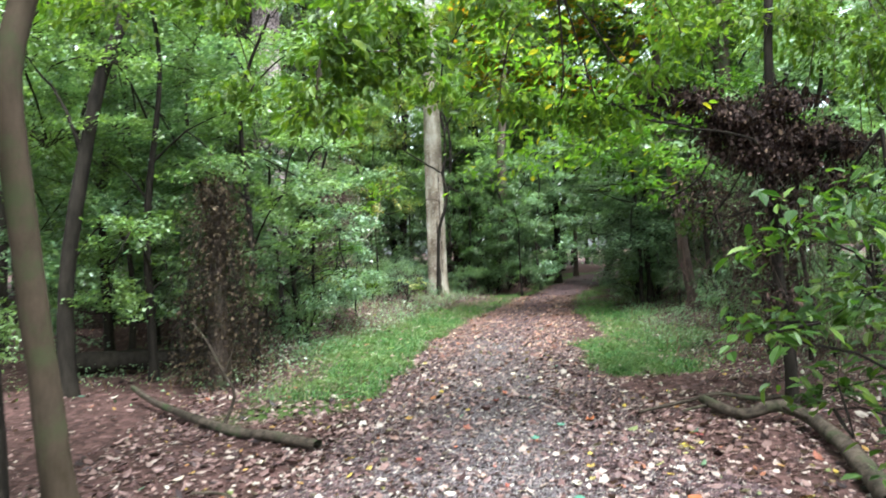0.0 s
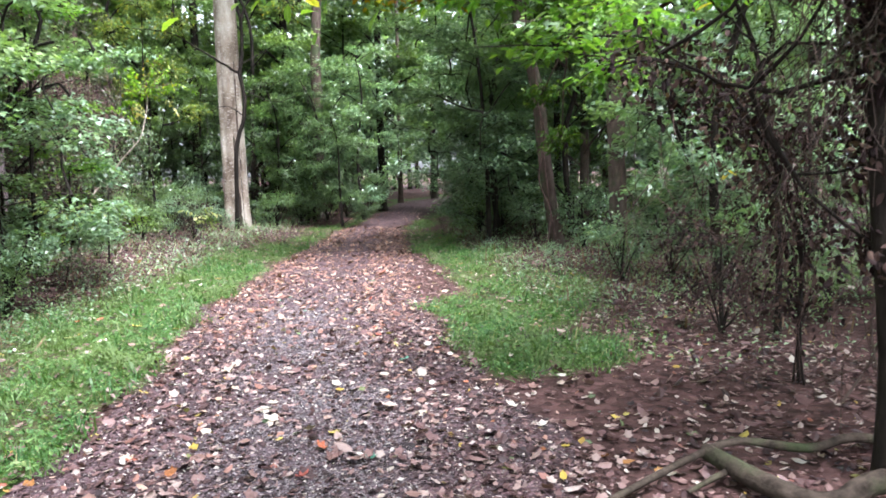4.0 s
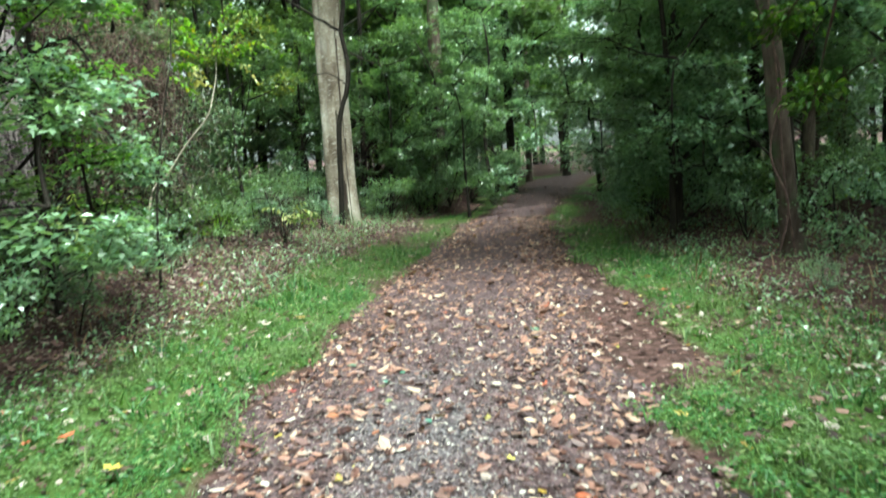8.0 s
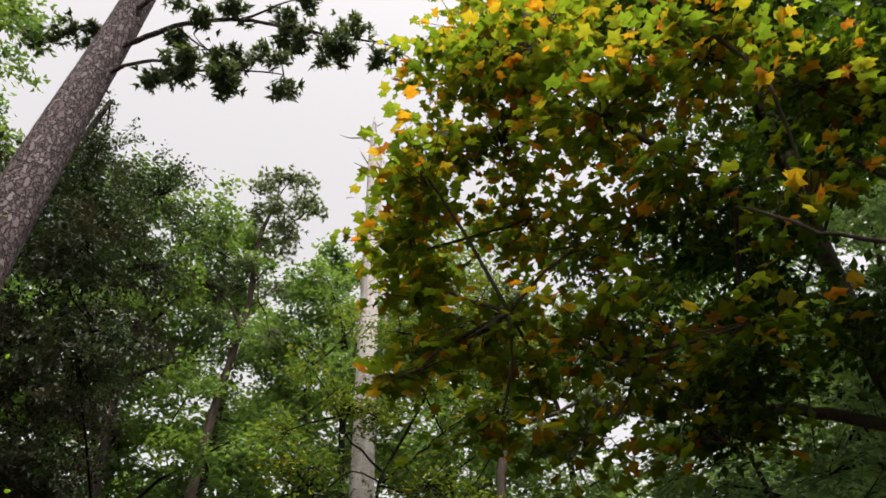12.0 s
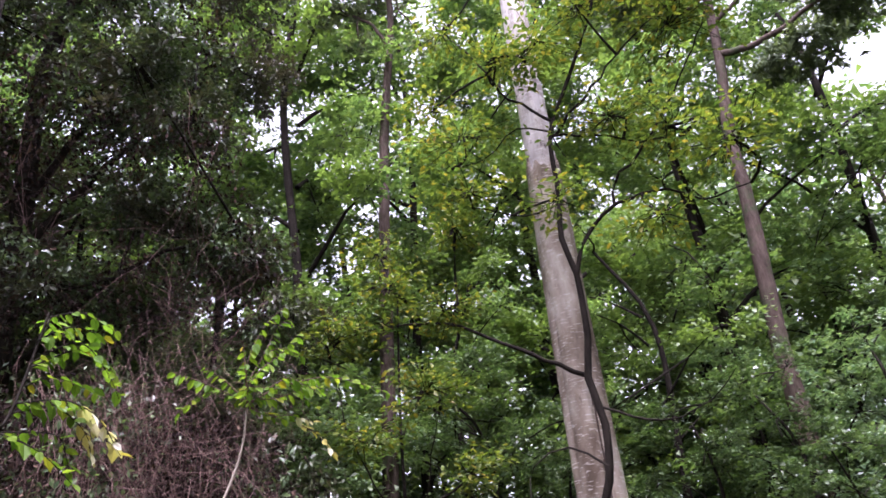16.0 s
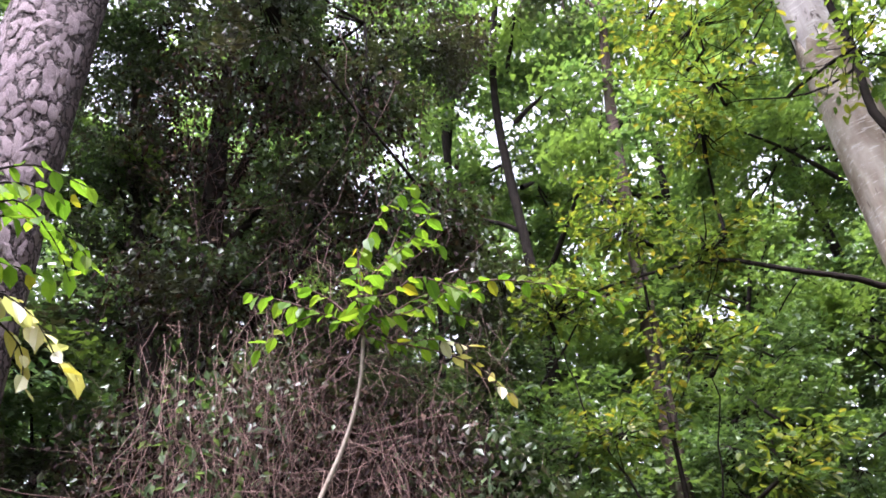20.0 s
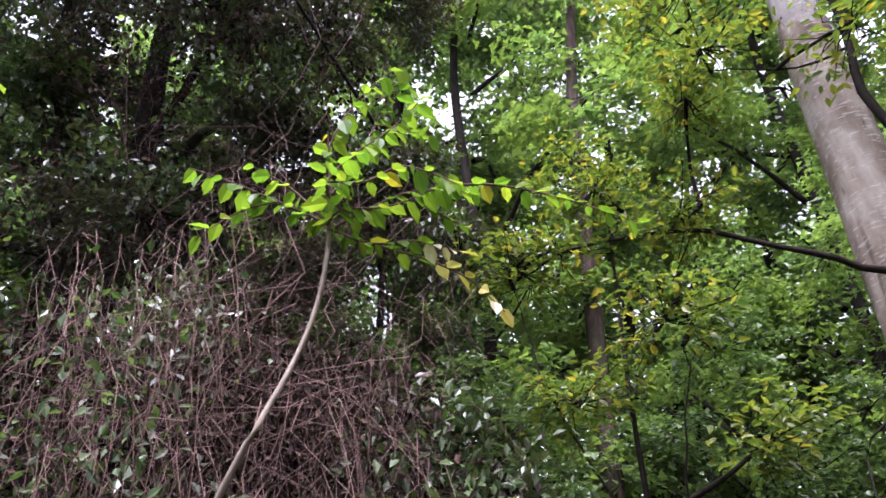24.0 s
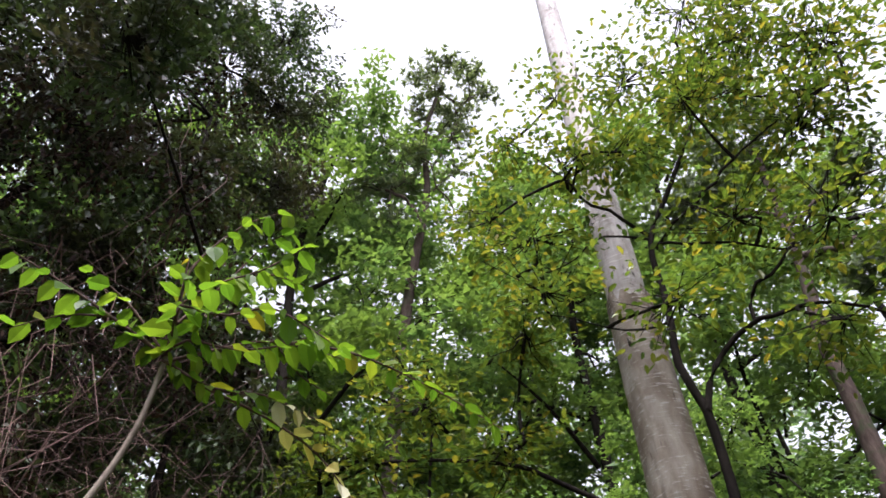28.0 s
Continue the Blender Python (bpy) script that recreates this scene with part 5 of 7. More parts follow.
for pts, step, size, pale in (([(-1.71, 17.05, 2.98), (-1.55, 17.2, 3.1), (-1.46, 17.33, 2.95), (-1.42, 17.4, 2.8)], 0.032, 0.085, 2), ([(-1.69, 17.1, 3.25), (-1.6, 17.24, 3.3), (-1.5, 17.4, 3.22)], 0.036, 0.08, 2),
                              ([(-1.72, 17.0, 2.75), (-1.53, 17.14, 2.76), (-1.47, 17.32, 2.69), (-1.42, 17.45, 2.5)], 0.034, 0.085, 0.5), ([(-1.74, 16.95, 2.6), (-1.6, 17.1, 2.5), (-1.52, 17.25, 2.35)], 0.04, 0.085, 2), ([(-1.69, 17.1, 3.2), (-1.8, 17.2, 3.3), (-1.9, 17.35, 3.25)], 0.04, 0.085, 2),
                              ([(-1.7, 17.06, 3.1), (-1.62, 17.09, 3.14), (-1.6, 17.22, 3.21), (-1.56, 17.37, 3.18)], 0.03, 0.085, 2), ([(-1.71, 17.05, 2.95), (-1.61, 17.13, 3.02), (-1.59, 17.26, 3.08), (-1.54, 17.42, 3.02), (-1.53, 17.47, 2.94)], 0.03, 0.09, 2),
                              ([(-1.72, 17.0, 2.7), (-1.61, 17.17, 2.76), (-1.58, 17.28, 2.77), (-1.55, 17.4, 2.64), (-1.52, 17.49, 2.57)], 0.028, 0.09, 0.45), ([(-1.71, 17.04, 2.85), (-1.62, 17.11, 2.9), (-1.59, 17.24, 2.89), (-1.56, 17.37, 2.87)], 0.032, 0.085, 2),
                              ([(-1.73, 16.97, 2.6), (-1.6, 17.18, 2.6), (-1.59, 17.25, 2.5), (-1.58, 17.28, 2.41)], 0.036, 0.08, 2), ([(-1.61, 17.17, 2.76), (-1.57, 17.34, 2.63), (-1.55, 17.38, 2.48)], 0.034, 0.085, 0.4)):
    leafy_twig(sap2, base, pts, 0.005, BARK_DARK, step, size, sr, pale)

# tree smothered in dead vines where the walk begins
dead = tree("vine_tree", "thin dark tree smothered in dead brown vine leaves", "tree", (3.1, 6.75, 0.0), [(3.12, 6.75, -0.1), (3.08, 6.7, 0.6), (3.0, 6.7, 1.3), (2.98, 6.72, 1.95), (3.0, 6.75, 2.65), (3.05, 6.85, 3.6), (3.2, 7.0, 5.0)], 0.055, 0.03, BARK_DARK,
            limbs=[([(3.0, 6.72, 2.1), (2.75, 6.5, 2.45), (2.1, 6.6, 2.62), (1.69, 6.8, 2.85), (1.05, 6.9, 2.78), (0.49, 6.9, 2.55)], 0.014), ([(2.1, 6.6, 2.62), (1.58, 6.3, 2.7), (1.23, 6.1, 2.95), (0.87, 6.1, 3.3), (0.5, 6.1, 3.7)], 0.011),
                   ([(3.0, 6.7, 1.9), (2.7, 6.95, 1.8), (2.45, 7.05, 1.85), (2.2, 7.2, 2.0)], 0.016), ([(3.0, 6.7, 2.2), (3.5, 6.5, 2.4), (4.0, 6.4, 2.3)], 0.016)],
            blobs=[(1.95, 6.72, 2.98, 0.2, 0.16, 0.1, 0.35), (2.3, 6.7, 2.85, 0.3, 0.22, 0.13, 0.9), (2.65, 6.75, 2.72, 0.3, 0.28, 0.18, 1.4), (2.95, 6.78, 2.55, 0.32, 0.28, 0.24, 1.8), (2.8, 6.7, 2.35, 0.26, 0.25, 0.2, 1.2), (3.3, 6.7, 2.5, 0.34, 0.28, 0.2, 1.5), (3.65, 6.65, 2.42, 0.25, 0.22, 0.16, 0.8), (3.15, 6.7, 2.25, 0.26, 0.22, 0.2, 1.0), (2.55, 6.85, 2.5, 0.18, 0.18, 0.2, 0.6), (3.02, 6.72, 1.95, 0.13, 0.13, 0.25, 0.6), (3.05, 6.72, 1.5, 0.1, 0.1, 0.25, 0.35), (3.5, 6.6, 2.1, 0.2, 0.18, 0.25, 0.5), (3.1, 6.75, 2.85, 0.35, 0.3, 0.16, 0.8), (3.08, 6.72, 1.05, 0.1, 0.1, 0.12, 0.3)],
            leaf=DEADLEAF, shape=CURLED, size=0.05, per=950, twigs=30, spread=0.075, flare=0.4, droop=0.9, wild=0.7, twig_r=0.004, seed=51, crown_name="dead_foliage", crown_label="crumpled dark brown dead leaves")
dr = np.random.default_rng(52)
v, f = joined([strands(((2.3, 6.5, 2.2), (3.7, 7.0, 2.8)), ((2.3, 6.5, 1.2), (3.9, 7.1, 2.2)), 170, dr, 0.15, 0.0026, wander=0.14), strands(((2.9, 6.5, 2.0), (3.9, 7.0, 3.6)), ((3.0, 6.4, 0.0), (4.4, 7.2, 0.6)), 28, dr, 0.5, 0.0045, wander=0.3)])
child("vine_tangle", np_mesh("vine_tangle", *at_base((v, f), (3.1, 6.75, 0.0)), BARK_BROWN), dead, kind="stuff")
lf = np.random.default_rng(53)
twl = [(np.array(a), np.array(b)) for a, b in (((2.1, 6.6, 2.62), (1.69, 6.8, 2.85)), ((1.69, 6.8, 2.85), (1.05, 6.9, 2.78)), ((1.05, 6.9, 2.78), (0.49, 6.9, 2.55)), ((1.58, 6.3, 2.7), (1.23, 6.1, 2.95)), ((1.23, 6.1, 2.95), (0.87, 6.1, 3.3)), ((0.87, 6.1, 3.3), (0.5, 6.1, 3.7)))]
child("fresh_foliage", np_mesh("fresh_foliage", *at_base(spray(OVAL, twl + [(a + np.array([0, 0.1, -0.35]), b + np.array([-0.1, 0.2, -0.3])) for a, b in twl], 900, 0.085, 0.2, rng=lf), (3.1, 6.75, 0.0)), BRIGHT, False), dead, "fresh green leaves", "stuff")

tree("overhanging_tree", "broadleaf tree reaching over the path with drooping leaves", "tree", (4.0, 4.6, 0.0), [(4.0, 4.6, -0.1), (3.9, 4.7, 2), (3.7, 4.8, 3.6), (3.6, 5.0, 6)], 0.12, 0.05, BARK_BROWN,
     limbs=[([(3.7, 4.8, 3.5), (2.6, 4.9, 4.0), (1.2, 5.0, 4.1), (0, 5.0, 3.9), (-1.2, 5.0, 3.7)], 0.05), ([(1.2, 5.0, 4.1), (0.9, 4.9, 3.7), (0.8, 4.9, 3.4)], 0.012), ([(0, 5, 3.9), (-0.5, 4.9, 3.4), (-0.7, 4.9, 3.0)], 0.012), ([(3.6, 4.9, 4.0), (2.6, 6.2, 4.6), (1.2, 7.4, 4.9), (-0.6, 7.9, 4.9), (-2.4, 8.0, 4.8)], 0.035), ([(3.65, 4.9, 3.8), (4.1, 6.6, 4.2), (4.2, 8.4, 4.3), (3.2, 9.4, 4.8)], 0.035), ([(0.0, 5.0, 3.9), (-1.6, 5.8, 3.8), (-3.0, 7.0, 4.0)], 0.02)],
     blobs=[(-0.7, 4.9, 2.98, 0.3, 0.3, 0.25, 0.55), (0.43, 5.0, 3.12, 0.26, 0.3, 0.28, 0.5), (0.9, 4.9, 3.35, 0.3, 0.3, 0.25, 0.55), (-1.5, 5.4, 3.5, 0.5, 0.5, 0.3, 0.7), (1.7, 5.6, 3.8, 0.6, 0.5, 0.35, 0.7), (0.0, 5.3, 3.8, 0.7, 0.5, 0.3, 0.8), (2.6, 5.4, 3.9, 0.7, 0.6, 0.4, 0.8), (3.6, 6.4, 4.2, 0.9, 0.9, 0.6, 1.0), (-0.6, 6.5, 4.4, 0.9, 0.7, 0.4, 0.9), (1.0, 7.0, 4.9, 1.1, 0.8, 0.5, 1.0), 
            (-2.6, 6.2, 3.7, 0.9, 0.7, 0.3, 1.1), (-1.7, 7.4, 4.5, 1.0, 0.7, 0.35, 1.1), (-3.3, 7.4, 4.2, 1.0, 0.8, 0.4, 1.2), (0.3, 8.2, 4.9, 1.1, 0.7, 0.35, 1.1), (1.9, 7.8, 4.6, 1.0, 0.7, 0.35, 1.2), (3.0, 8.6, 4.4, 1.1, 0.8, 0.4, 1.2), (4.2, 8.8, 4.2, 1.0, 0.8, 0.5, 1.2), (5.0, 7.2, 4.6, 1.0, 0.8, 0.5, 1.2),
            (2.4, 9.4, 5.4, 1.2, 0.7, 0.4, 1.1), (-2.4, 8.8, 5.4, 1.2, 0.7, 0.4, 1.1),
            (0.5, 6.2, 2.75, 0.45, 0.35, 0.12, 0.5), (1.0, 6.3, 2.7, 0.45, 0.35, 0.12, 0.5), (1.4, 6.4, 2.65, 0.4, 0.35, 0.14, 0.5), (-0.1, 6.4, 2.95, 0.5, 0.35, 0.14, 0.5), (-0.9, 6.2, 2.7, 0.4, 0.35, 0.16, 0.5), (1.7, 6.2, 2.95, 0.45, 0.35, 0.14, 0.5), (-1.6, 6.6, 3.0, 0.5, 0.4, 0.2, 0.6), (0.6, 7.0, 3.4, 0.6, 0.4, 0.2, 0.6), (-0.55, 5.0, 2.75, 0.25, 0.25, 0.2, 0.5), (-0.2, 5.1, 2.95, 0.3, 0.25, 0.2, 0.5), (-0.8, 4.9, 2.55, 0.22, 0.22, 0.2, 0.4), (-0.35, 4.9, 3.15, 0.35, 0.3, 0.2, 0.6), (3.2, 6.9, 3.6, 0.6, 0.5, 0.3, 0.9), (3.9, 7.3, 3.5, 0.7, 0.5, 0.35, 1.0), (4.4, 6.8, 3.3, 0.6, 0.5, 0.35, 0.9), (2.6, 7.3, 3.9, 0.7, 0.5, 0.3, 0.9), (4.9, 7.6, 3.9, 0.8, 0.6, 0.4, 1.0), (5.0, 7.0, 2.9, 0.6, 0.5, 0.35, 0.8), (2.2, 6.6, 3.4, 0.5, 0.4, 0.25, 0.7), (4.6, 8.2, 4.8, 0.8, 0.7, 0.4, 1.1), (5.4, 8.0, 4.4, 0.8, 0.7, 0.4, 1.1), (5.8, 9.0, 5.0, 0.9, 0.8, 0.4, 1.2), (4.0, 9.4, 5.2, 0.9, 0.8, 0.4, 1.2), (6.2, 8.2, 3.6, 0.8, 0.7, 0.4, 1.1), (5.6, 9.4, 3.6, 0.8, 0.7, 0.4, 1.1)],
     leaf=OLIVE, shape=OVAL, size=0.085, per=470, twigs=18, spread=0.09, droop=0.6, twig_r=0.003, seed=54)
tree("leafy_shrub", "tall green shrub with broad leaves beside the path", "shrub", (2.25, 3.15, 0.0), [(2.25, 3.15, -0.1), (2.1, 3.1, 0.7), (1.85, 3.0, 1.4), (1.75, 2.95, 2.0)], 0.022, 0.008, BARK_DARK,
     limbs=[([(2.1, 3.1, 0.7), (1.8, 3.0, 1.0), (1.45, 2.95, 1.15), (1.25, 2.9, 1.2)], 0.009), ([(1.95, 3.05, 1.2), (1.6, 2.95, 1.5), (1.3, 2.9, 1.6)], 0.008), ([(1.85, 3.0, 1.4), (2.2, 3.2, 1.8), (2.5, 3.3, 2.0)], 0.008), ([(2.1, 3.1, 0.6), (1.9, 3.2, 0.8), (1.6, 3.15, 0.85)], 0.007)],
     blobs=[(1.3, 2.92, 1.25, 0.2, 0.2, 0.15, 0.7), (1.35, 2.9, 1.58, 0.22, 0.2, 0.15, 0.8), (1.7, 2.95, 1.35, 0.25, 0.2, 0.2, 1), (1.75, 3.0, 1.75, 0.28, 0.22, 0.2, 1), (2.1, 3.1, 1.5, 0.3, 0.25, 0.25, 1), (2.1, 3.15, 1.1, 0.3, 0.25, 0.2, 1), (1.65, 3.15, 0.95, 0.25, 0.2, 0.15, 0.8), (2.45, 3.3, 1.9, 0.3, 0.25, 0.2, 1), (1.95, 3.1, 0.65, 0.25, 0.25, 0.15, 0.7), (2.5, 3.2, 1.4, 0.3, 0.3, 0.3, 1)],
     leaf=DEEP, shape=OVAL, size=0.075, per=120, twigs=12, spread=0.08, droop=0.35, wild=0.35, twig_r=0.003, seed=55)
# arch of dead vines behind the smothered tree
base = (3.6, 8.05, 0.0)
arch = thing("vine_arch", base, "arching dead vines clotted with dark brown leaves", "vine")
spine = [(3.75, 8.1, -0.05), (3.7, 8.05, 0.5), (3.66, 8.0, 0.95), (3.5, 8.0, 1.4), (3.3, 8.0, 1.72), (3.02, 8.0, 2.0), (2.6, 8.0, 2.1), (2.35, 8.0, 2.05)]
for off, r in ((0.0, 0.016), (0.05, 0.01), (-0.06, 0.008)):
    v, f = tube(spline([(x + off * math.sin(3 * z), y + off, z + off * 0.5) for x, y, z in spine], 0.08) - np.array(base), r, r * 0.5, 6, 0.1)
    child("stem", np_mesh("stem", v, f, BARK_DARK), arch)
ar = np.random.default_rng(58)
clots = [(x + dx, 8.0 + dy, z + dz, rx, 0.16, rz) for x, z, rx, rz in ((2.55, 2.1, 0.16, 0.09), (2.8, 2.08, 0.17, 0.11), (3.05, 1.97, 0.18, 0.13), (3.28, 1.74, 0.17, 0.14), (3.45, 1.45, 0.16, 0.18), (3.6, 1.1, 0.14, 0.2), (3.6, 0.75, 0.12, 0.18), (3.9, 1.75, 0.4, 0.1)) for dx, dy, dz in ((0, 0, 0), (0.04, 0.12, -0.04), (-0.03, -0.1, -0.07))]
child("dead_foliage", np_mesh("dead_foliage", *at_base(leaf_cloud(CURLED, clots, 2700, 0.05, ar), base), DEADLEAF, False), arch, "crumpled dark brown dead leaves", "stuff")
child("stem_tangle", np_mesh("stem_tangle", *at_base(joined([hanging(((2.7, 7.8), (3.8, 8.3)), 1.0, 2.0, 60, ar, 0.0024), hanging(((3.3, 7.7), (4.4, 8.3)), 0.8, 2.6, 60, ar, 0.0026)]), base), VINE), arch, kind="stuff")
v, f = leaves(RAGGED, np.array([[0.0, 0, 0], [0.03, 0.02, -0.03], [-0.03, 0.0, -0.04]]), np.array([0.09, 0.07, 0.06]), np.array([0.3, 2.0, 4.0]), np.array([0.5, 0.7, 0.4]), np.array([0.4, -0.5, 0.9]))
child("yellow_leaf", np_mesh("yellow_leaf", v + np.array([3.33, 8.3, 1.45]) - np.array(base), f, GOLD, False), arch, "bright yellow leaf caught in the vines")

# brown mound of vines over a stump
base = (-2.8, 9.25, 0.0)
mound = thing("vine_mound", base, "brown cone of dead vines smothering a stump", "thicket")
mr = np.random.default_rng(59)
rings = [(-2.78 + 0.42 * (1 - h) ** 0.7 * math.cos(q), 9.25 + 0.42 * (1 - h) ** 0.7 * math.sin(q), 0.15 + 2.25 * h, 0.13, 0.13, 0.2) for h in (0.05, 0.25, 0.45, 0.65, 0.82, 0.97) for q in (0.3, 1.6, 2.9, 4.1, 5.4)]
v, f = tube(spline([(-2.8, 9.25, -0.1), (-2.82, 9.25, 1.0), (-2.76, 9.25, 2.2)], 0.2) - np.array(base), 0.14, 0.08, 10, 0.1)
child("stump", np_mesh("stump", v, f, BARK_BROWN), mound)
child("dead_foliage", np_mesh("dead_foliage", *at_base(leaf_cloud(TRI, rings, 6000, 0.055, mr), base), BROWNLEAF, False), mound, "dry brown leaves", "stuff")
child("stem_tangle", np_mesh("stem_tangle", *at_base(joined([hanging(((-3.2, 8.9), (-2.4, 9.5)), 0.9, 2.4, 130, mr, 0.003), strands(((-2.9, 9.1, 2.2), (-2.6, 9.4, 2.6)), ((-3.4, 8.7, 0.0), (-2.2, 9.6, 0.3)), 60, mr, 0.1, 0.004, wander=0.12)]), base), BARK_DARK), mound, kind="stuff")

# understorey trees that screen the pine and the far bank
tree("understorey_tree", "low tree with layered sprays of pale green leaves", "tree", (-2.9, 13.4, 0.0), [(-2.9, 13.4, -0.1), (-2.95, 13.4, 1.4), (-3.1, 13.5, 3.0), (-3.0, 13.6, 4.8)], 0.045, 0.015, BARK_DARK,
     limbs=[([(-2.95, 13.4, 1.0 + 0.6 * k), (-2.95 + 0.6 * math.cos(k * 2.3), 13.4 + 0.6 * math.sin(k * 2.3), 1.25 + 0.62 * k), (-2.95 + 1.2 * math.cos(k * 2.3), 13.4 + 1.2 * math.sin(k * 2.3), 1.3 + 0.63 * k)], 0.014) for k in range(7)],
     blobs=[(-2.55 + 0.8 * math.cos(k * 2.3), 13.4 + 0.85 * math.sin(k * 2.3), 1.15 + 0.3 * k, 0.75, 0.7, 0.2, 1.0) for k in range(15)], leaf=BLUEGREEN, shape=SIMPLE, size=0.095, per=330, twigs=12, spread=0.09, flare=0.2, droop=0.15, wild=0.3, seed=81)
tree("understorey_tree", "low tree with layered sprays of cool green leaves", "tree", (-3.7, 15.3, 0.0), [(-3.7, 15.3, -0.1), (-3.65, 15.3, 1.4), (-3.75, 15.2, 3.0), (-3.6, 15.2, 5.2)], 0.05, 0.015, BARK_DARK,
     limbs=[([(-3.65, 15.3, 1.0 + 0.6 * k), (-3.65 + 0.6 * math.cos(k * 2.3), 15.3 + 0.6 * math.sin(k * 2.3), 1.25 + 0.62 * k), (-3.65 + 1.2 * math.cos(k * 2.3), 15.3 + 1.2 * math.sin(k * 2.3), 1.3 + 0.63 * k)], 0.014) for k in range(7)],
     blobs=[(-3.55 + 0.9 * math.cos(k * 2.3 + 1), 15.2 + 0.8 * math.sin(k * 2.3 + 1), 0.9 + 0.3 * k, 0.75, 0.7, 0.2, 1.0) for k in range(16)], leaf=GREEN, shape=SIMPLE, size=0.095, per=330, twigs=12, spread=0.09, flare=0.2, droop=0.15, wild=0.3, seed=82)
tree("understorey_tree", "thin tree with sprays of fresh green leaves beside the pine", "tree", (-2.7, 15.6, 0.0), [(-2.7, 15.6, -0.1), (-2.72, 15.55, 1.4), (-2.62, 15.5, 3.0), (-2.7, 15.4, 4.6)], 0.035, 0.012, BARK_DARK,
     limbs=[([(-2.7, 15.5, 1.0 + 0.55 * k), (-2.65 + 0.4 * math.cos(k * 2.3), 15.5 + 0.4 * math.sin(k * 2.3), 1.2 + 0.56 * k), (-2.65 + 0.8 * math.cos(k * 2.3), 15.5 + 0.8 * math.sin(k * 2.3), 1.25 + 0.57 * k)], 0.011) for k in range(7)],
     blobs=[(-2.6 + 0.6 * math.cos(k * 2.3 + 1), 15.5 + 0.6 * math.sin(k * 2.3 + 1), 1.2 + 0.25 * k, 0.55, 0.5, 0.16, 1.0) for k in range(14)], leaf=FRESH, shape=OVAL, size=0.08, per=200, twigs=12, spread=0.08, flare=0.2, droop=0.15, wild=0.3, seed=84)
for base, seed in (((7.3, 30.2, 0.0), 85), ((3.0, 31.4, 0.0), 86)):
    x, y, _ = base
    side = 1 if x < 5 else -1
    tree("understorey_tree", "low tree reaching over the bend of the path", "tree", base, [(x, y, -0.1), (x + 0.2 * side, y, 2.0), (x + 0.5 * side, y, 4.5), (x + 0.6 * side, y, 7.5)], 0.08, 0.02, BARK_DARK,
         limbs=[([(x + 0.3 * side, y, 2.2 + 0.8 * k), (x + 1.2 * side * (-1) ** k, y - 0.3, 2.9 + 0.8 * k), (x + 2.2 * side * (-1) ** k, y - 0.5, 3.1 + 0.85 * k)], 0.025) for k in range(6)],
         blobs=[(x + side * 0.7 + 1.7 * math.cos(k * 2.4), y + 1.2 * math.sin(k * 2.4), 2.7 + 0.3 * k, 1.1, 1.0, 0.26, 1.0) for k in range(16)], leaf=BLUEGREEN, shape=SIMPLE, size=0.15, per=230, twigs=9, spread=0.14, flare=0.2, droop=0.12, wild=0.28, limb_step=0.4, seed=seed)
tree("understorey_tree", "low tree with layered cool green sprays beside the path", "tree", (5.0, 18.9, 0.0), [(5.0, 18.9, -0.1), (4.95, 18.8, 1.6), (4.8, 18.7, 3.4), (4.6, 18.9, 5.4), (4.5, 19.1, 6.6)], 0.055, 0.015, BARK_DARK,
     limbs=[([(4.9, 18.8, 0.9 + 0.65 * k), (4.75 + 0.6 * math.cos(k * 2.3), 18.6 + 0.6 * math.sin(k * 2.3), 1.15 + 0.66 * k), (4.6 + 1.1 * math.cos(k * 2.3), 18.5 + 1.1 * math.sin(k * 2.3), 1.2 + 0.68 * k)], 0.014) for k in range(8)],
     blobs=[(4.5 + 0.85 * math.cos(k * 2.3), 18.3 + 0.9 * math.sin(k * 2.3), 1.1 + 0.26 * k, 0.75, 0.7, 0.2, 1.0) for k in range(16)] + [(3.7, 19.4, 5.8, 0.7, 0.6, 0.3, 1.2), (4.2, 19.3, 5.2, 0.7, 0.6, 0.3, 1.2), (4.8, 19.6, 6.2, 0.8, 0.7, 0.4, 1.3), (4.4, 19.5, 7.0, 0.8, 0.7, 0.4, 1.2)], leaf=BLUEGREEN, shape=SIMPLE, size=0.1, per=330, twigs=12, spread=0.1, flare=0.2, droop=0.15, wild=0.3, seed=88)
